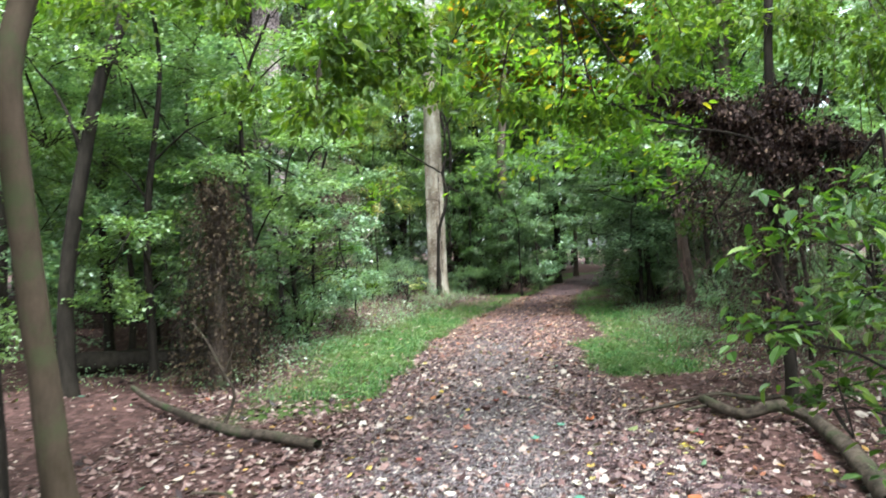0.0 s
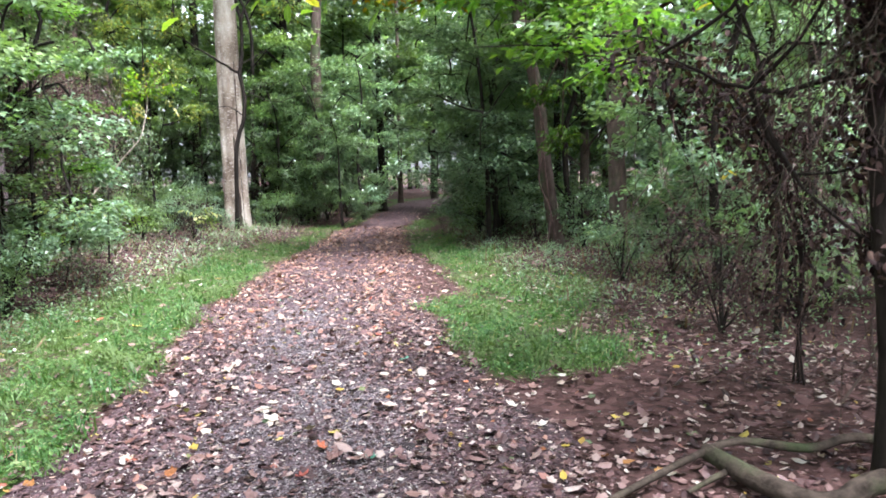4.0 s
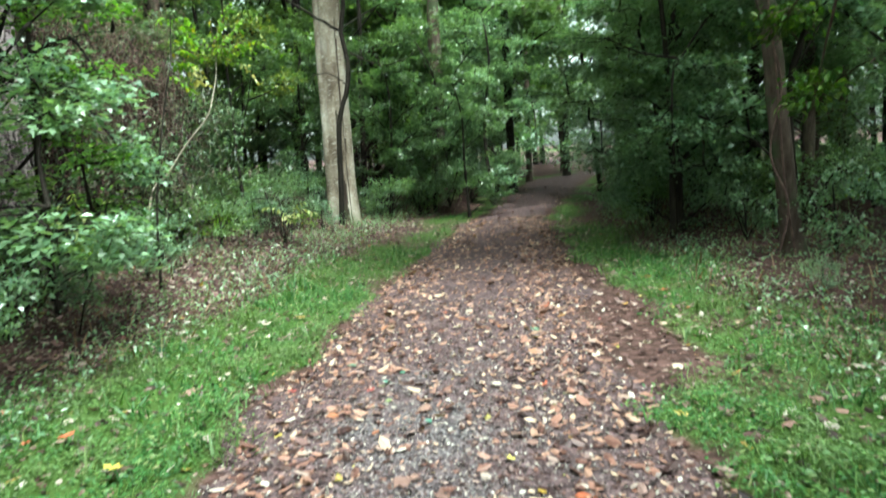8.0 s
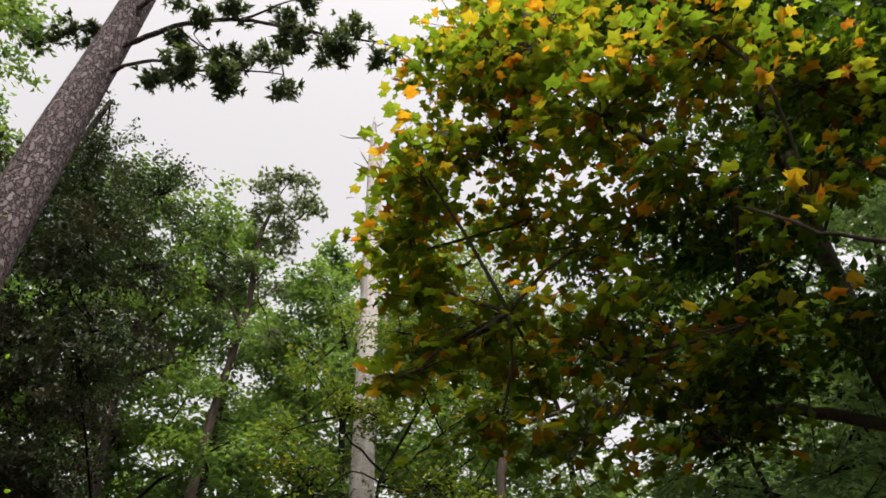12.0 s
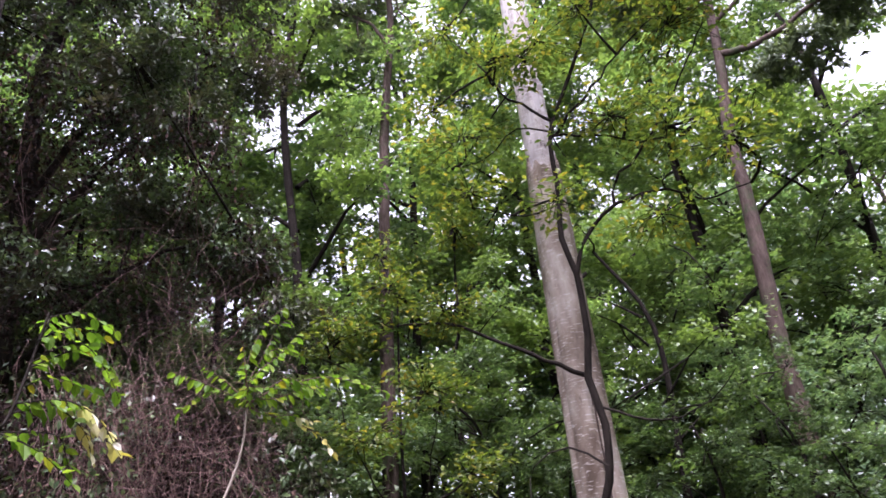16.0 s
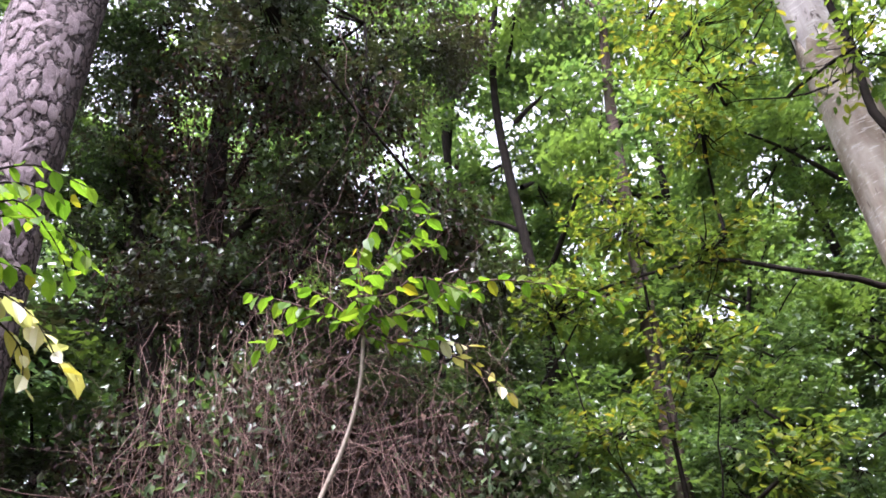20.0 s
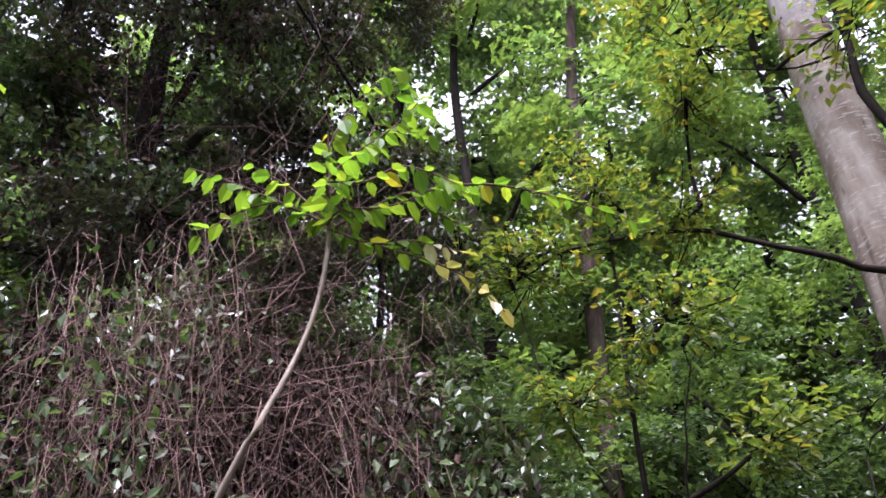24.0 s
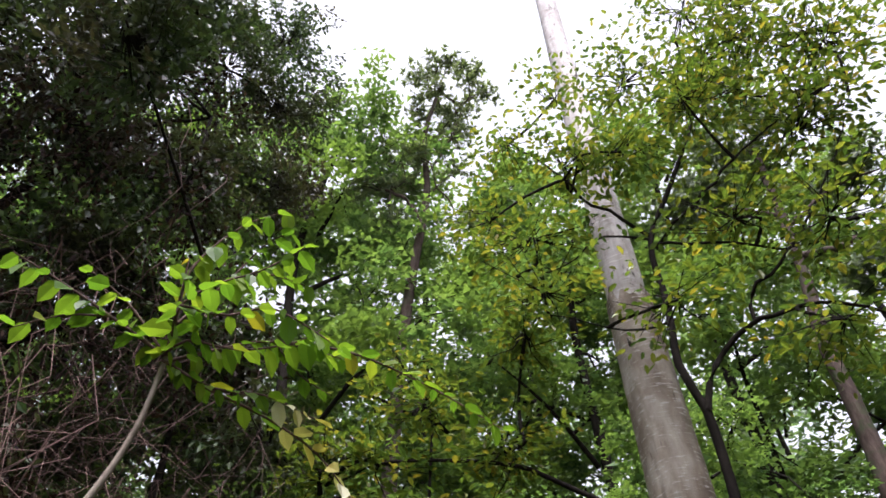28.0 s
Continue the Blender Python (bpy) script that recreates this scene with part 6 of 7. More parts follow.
tree("understorey_tree", "low tree with bright green leaves arching to the path", "tree", (4.6, 9.4, 0.0), [(4.6, 9.4, -0.1), (4.5, 9.3, 1.2), (4.1, 9.1, 2.4), (3.4, 8.9, 3.2)], 0.03, 0.012, BARK_DARK,
     limbs=[([(4.4, 9.25, 1.5), (3.7, 8.9, 2.1), (3.0, 8.7, 2.35), (2.2, 8.55, 2.3), (1.7, 8.5, 2.25)], 0.012), ([(4.1, 9.1, 2.4), (3.3, 8.8, 2.75), (2.6, 8.6, 2.9), (1.8, 8.5, 2.85)], 0.011), ([(3.0, 8.7, 2.35), (2.6, 8.4, 2.2), (2.2, 8.2, 2.0)], 0.006), ([(3.4, 8.9, 3.2), (2.7, 8.8, 3.4), (2.1, 8.7, 3.4)], 0.009)],
     blobs=[(1.8, 8.5, 2.55, 0.35, 0.3, 0.12, 0.9), (2.2, 8.55, 2.25, 0.38, 0.3, 0.12, 1), (2.1, 8.45, 2.85, 0.38, 0.3, 0.13, 1), (2.65, 8.65, 2.55, 0.38, 0.3, 0.13, 1), (2.5, 8.4, 2.05, 0.35, 0.3, 0.1, 0.8), (3.0, 8.75, 2.45, 0.35, 0.3, 0.13, 1), (3.0, 8.85, 3.05, 0.4, 0.35, 0.15, 1), (2.45, 8.7, 3.3, 0.4, 0.35, 0.13, 1), (3.6, 9.0, 2.7, 0.4, 0.35, 0.15, 0.9), (1.65, 8.6, 2.95, 0.35, 0.3, 0.12, 0.8), (3.5, 9.1, 3.5, 0.45, 0.4, 0.2, 1), (4.3, 9.3, 3.0, 0.5, 0.4, 0.25, 1)],
     leaf=FRESH, shape=OVAL, size=0.085, per=190, twigs=12, spread=0.08, flare=0.2, droop=0.2, wild=0.3, twig_r=0.003, seed=83)


def fallen(name, label, category, lines, mat):
    base = lines[0][0][0]
    e = thing(name, base, label, category)
    for k, (pts, r0, r1) in enumerate(lines):
        v, f = tube(spline(pts, 0.06) - np.array(base), r0, r1, 10, 0.12)
        child("stem" if k == 0 else "side_branch", np_mesh("stem", v, f, mat), e)
    return e


fallen("fallen_branch", "mossy fallen branch lying on leaf litter", "branch", [([(-3.5, 8.3, 0.16), (-3.0, 7.7, 0.09), (-1.97, 6.6, 0.05), (-1.5, 6.3, 0.05), (-1.05, 5.98, 0.04)], 0.03, 0.05), ([(-2.02, 6.7, 0.05), (-1.91, 6.7, 0.33), (-2.01, 6.7, 0.54), (-2.17, 6.72, 0.85), (-2.3, 6.75, 1.0)], 0.02, 0.006), ([(-2.0, 6.7, 0.52), (-1.93, 6.72, 0.7), (-1.9, 6.75, 0.85)], 0.01, 0.004)], BARK_LOG)
fallen("fallen_log", "thick crooked fallen limb beside the path", "log", [([(2.42, 7.12, 0.09), (2.47, 6.8, 0.07), (2.6, 6.52, 0.06), (2.86, 6.5, 0.13), (2.96, 6.2, 0.11), (2.9, 5.67, 0.09), (2.78, 5.2, 0.1), (2.7, 4.9, 0.08), (2.5, 4.2, 0.06)], 0.045, 0.072), ([(3.5, 6.9, 0.05), (3.2, 7.03, 0.1), (2.9, 7.0, 0.09), (2.57, 7.1, 0.13), (2.3, 7.08, 0.08), (2.05, 6.98, 0.06), (1.75, 6.86, 0.03)], 0.026, 0.015), ([(2.5, 6.98, 0.06), (2.3, 6.9, 0.05), (2.15, 6.85, 0.03)], 0.02, 0.01), ([(2.93, 6.05, 0.12), (2.75, 6.0, 0.2), (2.66, 5.92, 0.24)], 0.022, 0.012)], BARK_LOG)
fallen("rotting_log", "dark rotting log in the undergrowth", "log", [([(-5.6, 10.1, 0.15), (-4.6, 10.35, 0.18), (-3.3, 10.7, 0.14)], 0.17, 0.12)], BARK_DARK)
fallen("stick", "short dead stick on the ground", "stick", [([(-1.7, 4.9, 0.03), (-1.5, 4.85, 0.04), (-1.3, 4.7, 0.02)], 0.012, 0.007)], BARK_LOG)
tree("slender_tree", "thin dark tree beside a pale one", "tree", (-2.4, 3.9, 0.0), [(-2.4, 3.9, -0.1), (-2.42, 3.95, 0.6), (-2.5, 4.0, 1.8), (-2.6, 4.1, 3.5), (-2.6, 4.3, 6)], 0.07, 0.04, BARK_DARK, seed=56)

tree("yellow_green_shrub", "tall thin shrub with yellow-green leaves", "shrub", (-1.9, 21.9, 0.3), [(-1.9, 21.9, 0.1), (-1.95, 21.9, 1.8), (-2.0, 21.95, 3.4), (-1.95, 22.0, 5.2)], 0.03, 0.01, BARK_DARK,
     limbs=[([(-1.95, 21.9, 1.8), (-1.6, 21.7, 2.8), (-1.4, 21.6, 3.6)], 0.012), ([(-1.98, 21.9, 2.4), (-2.4, 21.6, 3.4), (-2.6, 21.5, 4.4)], 0.012), ([(-2.0, 21.95, 3.4), (-1.6, 22.2, 4.4), (-1.3, 22.3, 5.0)], 0.01)],
     blobs=[(-2.0, 21.9, 5.3, 0.6, 0.5, 0.4, 1), (-1.4, 22.1, 4.9, 0.6, 0.5, 0.4, 1), (-2.6, 21.5, 4.6, 0.6, 0.5, 0.4, 1), (-1.5, 21.6, 3.8, 0.6, 0.5, 0.4, 1), (-2.2, 21.6, 3.4, 0.6, 0.5, 0.35, 0.9), (-1.1, 22.0, 5.9, 0.5, 0.5, 0.35, 0.8), (-2.3, 22.2, 6.0, 0.5, 0.5, 0.35, 0.7), (-1.0, 21.6, 2.9, 0.5, 0.4, 0.3, 0.7)],
     leaf=YELLOWING, shape=OVAL, size=0.075, per=520, twigs=22, spread=0.08, droop=0.2, wild=0.4, seed=57)

# loose plates of bark on the pine, on the side that faces the path
PLATE = bark_mat("bark_plate", (0.19, 0.15, 0.157), (0.5, 0.43, 0.447), 0.8, 40, 0.8)
pn, pl = PLATE.node_tree.nodes, PLATE.node_tree.links
pi, pb = pn.new("ShaderNodeObjectInfo"), pn["Principled BSDF"].inputs["Base Color"]
pl.new(blend(pn, pl, "MULTIPLY", pb.links[0].from_socket, blend(pn, pl, "MIX", (0.62, 0.59, 0.62), (1.12, 1.09, 1.13), pi.outputs["Random"]), 1.0), pb)
plate_meshes = []
pr = np.random.default_rng(61)
for k in range(10):
    n = 10
    a = np.linspace(0, 2 * np.pi, n, endpoint=False) + pr.uniform(-0.28, 0.28, n)
    r = pr.uniform(0.78, 1.2, n) / np.maximum(np.abs(np.cos(a)), np.abs(np.sin(a))) ** 0.6
    out = np.stack([0.5 * r * np.cos(a), np.zeros(n), 0.5 * r * np.sin(a)], -1)
    rim = out * np.array([0.9, 1, 0.92]) + np.stack([np.zeros(n), pr.uniform(0.3, 0.55, n), np.zeros(n)], -1)
    flake = out * np.array([0.62, 1, 0.66]) + np.array([pr.normal(0, 0.08), 0, pr.normal(0, 0.08)]) + np.stack([np.zeros(n), pr.uniform(0.5, 1.0, n), np.zeros(n)], -1)
    V = np.vstack([out, rim, flake, [flake.mean(axis=0)]])
    F = [[b + i, b + (i + 1) % n, b + n + (i + 1) % n] for b in (0, n) for i in range(n)] + [[b + i, b + n + (i + 1) % n, b + n + i] for b in (0, n) for i in range(n)] + [[2 * n + i, 2 * n + (i + 1) % n, 3 * n] for i in range(n)]
    plate_meshes.append(np_mesh("bark_plate", V, np.array(F), PLATE, False))
pine_line = np.array(PINE_AXIS[:4])
for row, z in enumerate(np.arange(2.3, 6.4, 0.125)):
    cx, cy = np.interp(z, pine_line[:, 2], pine_line[:, 0]), np.interp(z, pine_line[:, 2], pine_line[:, 1])
    rad = float(np.interp(z, [-0.1, 6, 9.5, 20], [0.385, 0.327, 0.29, 0.17]))
    for k in range(9):
        a = -0.4 + (k - 4 + 0.5 * (row % 2)) * 0.2 + pr.normal(0, 0.045)
        zz = z + pr.normal(0, 0.034)
        w, h = rad * 0.2 * pr.uniform(0.6, 1.25), 0.125 * pr.uniform(0.7, 1.5)
        ob = child("bark_plate", plate_meshes[int(pr.integers(0, 10))], pine)
        m = Matrix.Translation((cx - (-4.0) + (rad - 0.004) * math.cos(a), cy - 17.5 + (rad - 0.004) * math.sin(a), zz - 0.2)) @ Euler((0, 0, a - math.pi / 2)).to_matrix().to_4x4() @ Euler((0, pr.normal(0, 0.3), 0)).to_matrix().to_4x4()
        ob.matrix_basis = m @ Matrix.Diagonal((w, 0.0075 * pr.uniform(0.6, 1.6), h, 1))

for x, y, lx, h in ((6.3, 42.2, -0.3, 11), (9.4, 42.6, 0.2, 12), (6.9, 43.4, 0.3, 10)):
    tree("clearing_tree", "dark slim tree at the edge of a light clearing", "tree", (x, y, 0.0), [(x, y, -0.1), (x + lx * 0.3, y, 2.5), (x + lx, y, 5.5), (x + lx * 1.2, y, h)], 0.16 if lx > 0 else 0.12, 0.05, BARK_DARK,
         limbs=[([(x + lx * 0.8, y, 4.5), (x + lx + 0.8, y - 0.3, 5.6), (x + lx + 1.6, y - 0.5, 6.2)], 0.05), ([(x + lx, y, 6), (x + lx - 0.9, y - 0.2, 7.2), (x + lx - 1.6, y - 0.3, 7.6)], 0.05)],
         blobs=[(x + lx + a * 1.3, y + b, z, 1.3, 1.2, 0.5, 1) for a, b, z in ((1, -0.4, 6), (-1, 0, 7.6), (0.2, 0.6, 8.6), (0.6, -0.3, 10), (-0.6, -0.6, 5.6))], leaf=BLUEGREEN, shape=SIMPLE, size=0.26, per=200, twigs=10, spread=0.25, group="trees round the clearing", seed=int(x * 10))

# thin saplings at the inner edge of the verge
PALEGREEN = object_leaf_mat(leaf_mat("leaf_pale_green", [(0, (0.22, 0.27, 0.09)), (0.6, (0.34, 0.38, 0.16)), (1, (0.5, 0.47, 0.26))], 0.4, mottle=6))
green_leaf, pale_leaf = leaf_a, leaf_b
leaf_a = np_mesh("leaf", OVAL[0] * np.array([1, 1.1, 1]), OVAL[1], PALEGREEN, False)
leaf_b = leaf_a
for base, top, label, tips, size in (((-2.26, 14.88, 0.05), (-2.1, 14.95, 1.0), "small sapling with pale green leaves on a thin dark stem", ((-2.5, 14.8, 1.1), (-1.7, 15.1, 1.02), (-1.95, 15.0, 1.18), (-2.3, 14.6, 1.14), (-2.0, 15.3, 1.08), (-2.35, 15.2, 1.0)), 0.085),
                                     ((-0.85, 19.28, 0.1), (-0.78, 19.29, 0.75), "small sapling with yellow-green leaves", ((-1.15, 19.2, 0.85), (-0.44, 19.32, 0.75), (-0.9, 19.1, 0.7), (-0.6, 19.5, 0.9)), 0.09),
                                     ((-3.0, 17.0, 0.1), (-2.9, 16.9, 1.1), "small sapling with pale leaves near the pine", ((-3.3, 16.7, 1.25), (-2.5, 16.8, 1.2), (-2.8, 16.5, 1.1), (-3.1, 17.2, 1.3)), 0.09)):
    little = thing("sapling", base, label, "sapling")
    v, f = tube(spline([base, tuple((np.array(base) + np.array(top)) / 2 + np.array([0.03, 0, 0])), top], 0.08) - np.array(base), 0.009, 0.004, 6, 0.05)
    child("stem", np_mesh("stem", v, f, BARK_DARK), little)
    for tip in tips:
        a, b = np.array(top), np.array(tip)
        leafy_twig(little, base, [tuple(a - np.array([0, 0, 0.12])), tuple((a + b) / 2 + np.array([0, 0, 0.05])), tip], 0.003, BARK_DARK, 0.045, size, sr)
leaf_a, leaf_b = green_leaf, pale_leaf
# a thorny loop of vine on the ground by the smothered tree, and a yellow leaf caught in it
fallen("curled_vine", "thin curled vine looping over the leaf litter", "vine", [([(3.6, 7.6, 0.02), (3.75, 7.5, 0.35), (3.7, 7.35, 0.7), (3.5, 7.2, 0.85), (3.35, 7.1, 0.6), (3.4, 7.0, 0.2), (3.5, 6.9, 0.02)], 0.008, 0.005), ([(3.72, 7.4, 0.6), (3.95, 7.3, 0.5), (4.1, 7.2, 0.1)], 0.005, 0.003)], BARK_BROWN)


# ---- wood behind and around: a few kinds of tree and bush, repeated ----
def forest_tree(name, label, height, leaf, shape, size, per, blobs_n, spread, seed, low=0.25, wide=0.2, bark=BARK_BROWN, group=""):
    rng = np.random.default_rng(seed)
    top = height
    trunk = [(0, 0, -0.2), (rng.normal(0, 0.15), rng.normal(0, 0.15), top * 0.35), (rng.normal(0, 0.3), rng.normal(0, 0.3), top * 0.7), (rng.normal(0, 0.4), rng.normal(0, 0.4), top * 0.92)]
    blobs, limbs = [], []
    for k in range(blobs_n):
        f = low + (1 - low) * (k + 0.5) / blobs_n
        a, out = k * 2.4 + rng.normal(0, 0.4), wide * top * (1.15 - 0.75 * abs(f - 0.5) * 1.6) * rng.uniform(0.35, 1.0)
        x, y, z = out * math.cos(a), out * math.sin(a), f * top
        r = wide * top * rng.uniform(0.38, 0.6)
        blobs.append((x, y, z, r, r, r * 0.55, rng.uniform(0.8, 1.2)))
        if k % 2 == 0:
            limbs.append(([(0, 0, z - out * 0.6), (x * 0.5, y * 0.5, z - out * 0.2), (x, y, z)], 0.0034 * top))
    return tree(name, label, "tree", (0, 0, 0), trunk, (0.011 if top < 14 else 0.0078) * top, 0.0035 * top, bark, limbs, blobs, leaf, shape, size, per, 10 if size < 0.2 else 4, spread * (0.62 if size < 0.2 else 0.8), sides=8, twig_r=0.008, droop=0.15, wild=0.38, seed=seed, group=group, limb_step=0.6)


def bush(name, label, radius, height, leaf, shape, size, per, seed, blobs_n=7, group=""):
    rng = np.random.default_rng(seed)
    blobs = [(radius * 0.6 * math.cos(a := k * 2.4), radius * 0.6 * math.sin(a), height * rng.uniform(0.25, 0.85), radius * 0.6, radius * 0.6, height * 0.26, 1) for k in range(blobs_n)]
    limbs = [([(0, 0, 0), (x * 0.4, y * 0.4, z * 0.5), (x, y, z)], 0.02) for x, y, z, *_ in blobs[:5]]
    return tree(name, label, "bush", (0, 0, 0), [(0, 0, -0.1), (0.03, 0, height * 0.3), (0, 0.05, height * 0.7)], 0.035, 0.012, BARK_DARK, limbs, blobs, leaf, shape, size, per, 10, 0.12, sides=6, seed=seed, group=group, limb_step=0.35)


WOOD = "trees of the surrounding wood"
near_kinds = [forest_tree("forest_tree", "broadleaf tree in green leaf, dark trunk", 11, GREEN, TRI, 0.125, 640, 20, 0.26, 31, 0.14, 0.21, BARK_DARK, WOOD),
              forest_tree("forest_tree", "broadleaf tree with cool green leaves", 12, BLUEGREEN, TRI, 0.125, 640, 20, 0.26, 32, 0.14, 0.2, BARK_BROWN, WOOD),
              forest_tree("forest_tree", "slim broadleaf tree in mid-green leaf", 9, GREEN, TRI, 0.115, 660, 18, 0.24, 33, 0.12, 0.23, BARK_DARK, WOOD),
              forest_tree("forest_tree", "low understorey tree with layered cool green leaves", 6, BLUEGREEN, TRI, 0.1, 720, 15, 0.19, 34, 0.1, 0.3, BARK_DARK, WOOD),
              forest_tree("forest_tree", "low understorey tree with layered pale green leaves", 5.5, BLUEGREEN, TRI, 0.1, 720, 15, 0.19, 35, 0.1, 0.32, BARK_DARK, WOOD),
              forest_tree("forest_tree", "tall broadleaf tree with small green leaves", 18, GREEN, TRI, 0.16, 1000, 28, 0.3, 39, 0.2, 0.17, BARK_DARK, WOOD),
              forest_tree("forest_tree", "tall broadleaf tree with small mid-green leaves", 17, GREEN, TRI, 0.155, 1000, 28, 0.3, 40, 0.15, 0.17, BARK_DARK, WOOD)]
near_kinds.append(forest_tree("forest_tree", "low understorey tree with green leaves toned dark for shade", 6, SHADE, TRI, 0.11, 720, 15, 0.19, 46, 0.1, 0.3, BARK_DARK, WOOD))
near_kinds.append(forest_tree("forest_tree", "dark evergreen tree with small glossy leaves", 9, HOLLY, TRI, 0.12, 900, 20, 0.24, 45, 0.12, 0.22, BARK_DARK, WOOD))
NEAR_H = [11, 12, 9, 6, 5.5, 18, 17, 6, 9]
far_kinds = [forest_tree("distant_tree", "tall distant broadleaf tree in green leaf", 18, GREEN, TRI, 0.42, 200, 15, 0.5, 36, 0.1, 0.2, BARK_BROWN, WOOD),
             forest_tree("distant_tree", "tall distant broadleaf tree with cool green leaves", 20, BLUEGREEN, TRI, 0.42, 200, 15, 0.5, 37, 0.1, 0.19, BARK_DARK, WOOD),
             forest_tree("distant_tree", "distant understorey tree in cool green leaf", 9, BLUEGREEN, TRI, 0.25, 195, 14, 0.35, 38, 0.05, 0.3, BARK_DARK, WOOD)]
FAR_H = [18, 20, 9]
THICKET = "bushes of the undergrowth"
bushes = [bush("bush", "leafy green undergrowth bush", 0.9, 1.4, GREEN, TRI, 0.085, 270, 41, 6, THICKET), bush("bush", "cool green undergrowth bush", 1.0, 1.6, BLUEGREEN, TRI, 0.085, 270, 42, 6, THICKET),
          bush("bush", "low bush with pale green leaves", 0.8, 0.9, BRIGHT, TRI, 0.08, 240, 43, 5, THICKET), bush("bush", "brown half-dead bush of dry leaves", 0.9, 1.7, DEADLEAF, TRI, 0.08, 240, 44, 6, THICKET)]


def plant(kind, spots):
    """Sets the model itself at the first spot and copies at the others: x, y, scale, turn."""
    for k, (x, y, s, a) in enumerate(spots):
        m = pose(x, y, float(ground_z(x, y)), 0, 0, a) @ Matrix.Diagonal((s, s, s, 1))
        if k == 0:
            kind.matrix_basis = m
        else:
            copy_thing(kind, m)


def top_limit(x, y):
    """How tall a tree may stand where the gap in the canopy is."""
    lim = 99.0
    for ex, ey, a0, a1, slope, plus in ((-0.15, 17.3, -46, 4, 1.45, 1.2), (0.96, 10.55, -30, 3, 0.87, 1.2)):
        az, d = math.degrees(math.atan2(x - ex, y - ey)), math.hypot(x - ex, y - ey)
        if a0 < az < a1 and y > ey:
            lim = min(lim, slope * d + plus)
    return lim


wr = np.random.default_rng(5)
taken = [(-0.2, 23.5), (0, 22.8), (-4.0, 17.5), (5.6, 16.6), (4.9, 13.6), (-6.1, 20), (-4.3, 26), (2.4, 28), (-1.9, 3.75), (-4.4, 8.65), (3.05, 6.75)]


def free(x, y, gap):
    return min(math.hypot(x - p, y - q) for p, q in taken) > gap


spots = [[] for _ in near_kinds]
FIXED = [(8, -7.4, 21.6, 1.0), (8, -6.0, 23.2, 0.9), (8, -8.2, 20.2, 1.0), (0, 7.6, 21.4, 0.85), (1, 7.2, 19.0, 0.8), (5, -5.4, 30.0, 1.1), (6, -1.7, 30.6, 1.1), (5, -8.8, 26.8, 1.05), (6, 1.6, 31.5, 1.1), (5, 5.0, 32.5, 1.0), (6, -12.0, 23.5, 1.0), (5, 9.4, 28.5, 0.95), (6, 12.5, 24.0, 0.95), (6, 10.0, 21.0, 0.95), (5, -3.4, 34.5, 1.1),
         (7, -2.6, 25.9, 0.9), (7, -4.8, 24.2, 0.9), (2, -3.6, 28.0, 0.9), (7, 1.9, 26.3, 0.85), (2, 0.2, 27.6, 1.0), (7, -1.2, 25.6, 0.75), (6, -5.9, 25.7, 0.98),
         (3, -8.2, 21.5, 1.0), (4, -8.8, 19.0, 1.1), (0, -9.5, 24.0, 1.0), (3, -7.0, 23.0, 0.9), (7, -6.4, 24.8, 1.0), (0, -11.0, 20.5, 1.0), (1, -12.0, 17.5, 1.0), (4, -9.0, 16.4, 1.0), (3, 3.6, 27.6, 0.9), (7, 2.6, 24.9, 0.6),
         (7, -6.6, 22.0, 1.0), (7, -5.4, 22.6, 0.9), (7, -8.4, 24.6, 1.3), (3, -9.8, 20.6, 1.3), (7, -4.0, 23.4, 0.75),
         (6, -7.6, 16.9, 0.8), (3, 7.0, 27.4, 1.2), (1, 8.8, 29.0, 0.9), (1, 6.2, 23.6, 0.74), (1, 7.6, 25.4, 0.85), (2, 9.0, 24.4, 0.9), (0, 8.4, 13.6, 1.1), (1, 9.2, 21.4, 0.95), (0, 10.6, 17.5, 1.1),
         (2, -2.8, 11.0, 0.68), (0, -3.8, 9.7, 0.62),
         (1, 9.4, 22.5, 1.0), (0, 10.4, 26.0, 1.1), (4, 5.6, 20.0, 1.0), (3, 6.6, 18.2, 1.1),
         (4, -3.8, 12.3, 0.92), (3, -2.9, 14.9, 0.82), (4, -5.2, 13.4, 0.95), (3, -5.4, 15.6, 0.9), (3, -4.6, 10.9, 0.8), (0, -5.4, 12.0, 0.8), (0, -7.4, 12.4, 1.0), (4, -6.8, 16.6, 1.0), (2, -4.6, 14.8, 0.75),
         (3, 5.3, 19.4, 0.75), (4, 5.9, 22.6, 0.8), (3, 7.0, 25.6, 0.85), (4, 8.4, 29.6, 0.95), (3, 11.0, 33.6, 1.0), (7, 0.8, 25.6, 0.75), (4, 2.0, 29.2, 0.9), (3, 2.8, 32.5, 1.0), (4, 4.2, 36.8, 1.0), (4, 13.4, 37.8, 1.0), (3, 14.6, 43.5, 1.1),
         # This row: mostly unseen trees round the start, added to shade the ground.
         (0, -5.9, 3.0, 1.1), (1, 7.0, 2.4, 1.0), (1, -3.8, 1.6, 1.0), (0, 4.3, 0.4, 1.0), (5, -2.6, -2.0, 0.8), (1, 7.0, 9.6, 0.5), (4, 5.4, 11.4, 0.9), (3, 6.6, 13.0, 0.95), (0, -7.6, 7.2, 1.1), (1, -4.6, -4.0, 1.1), (0, 5.0, -5.0, 1.1)]
for k, x, y, s in FIXED:
    s = min(s, top_limit(x, y) / NEAR_H[k])
    taken.append((x, y))
    spots[k].append((x, y, s, wr.uniform(0, 360)))
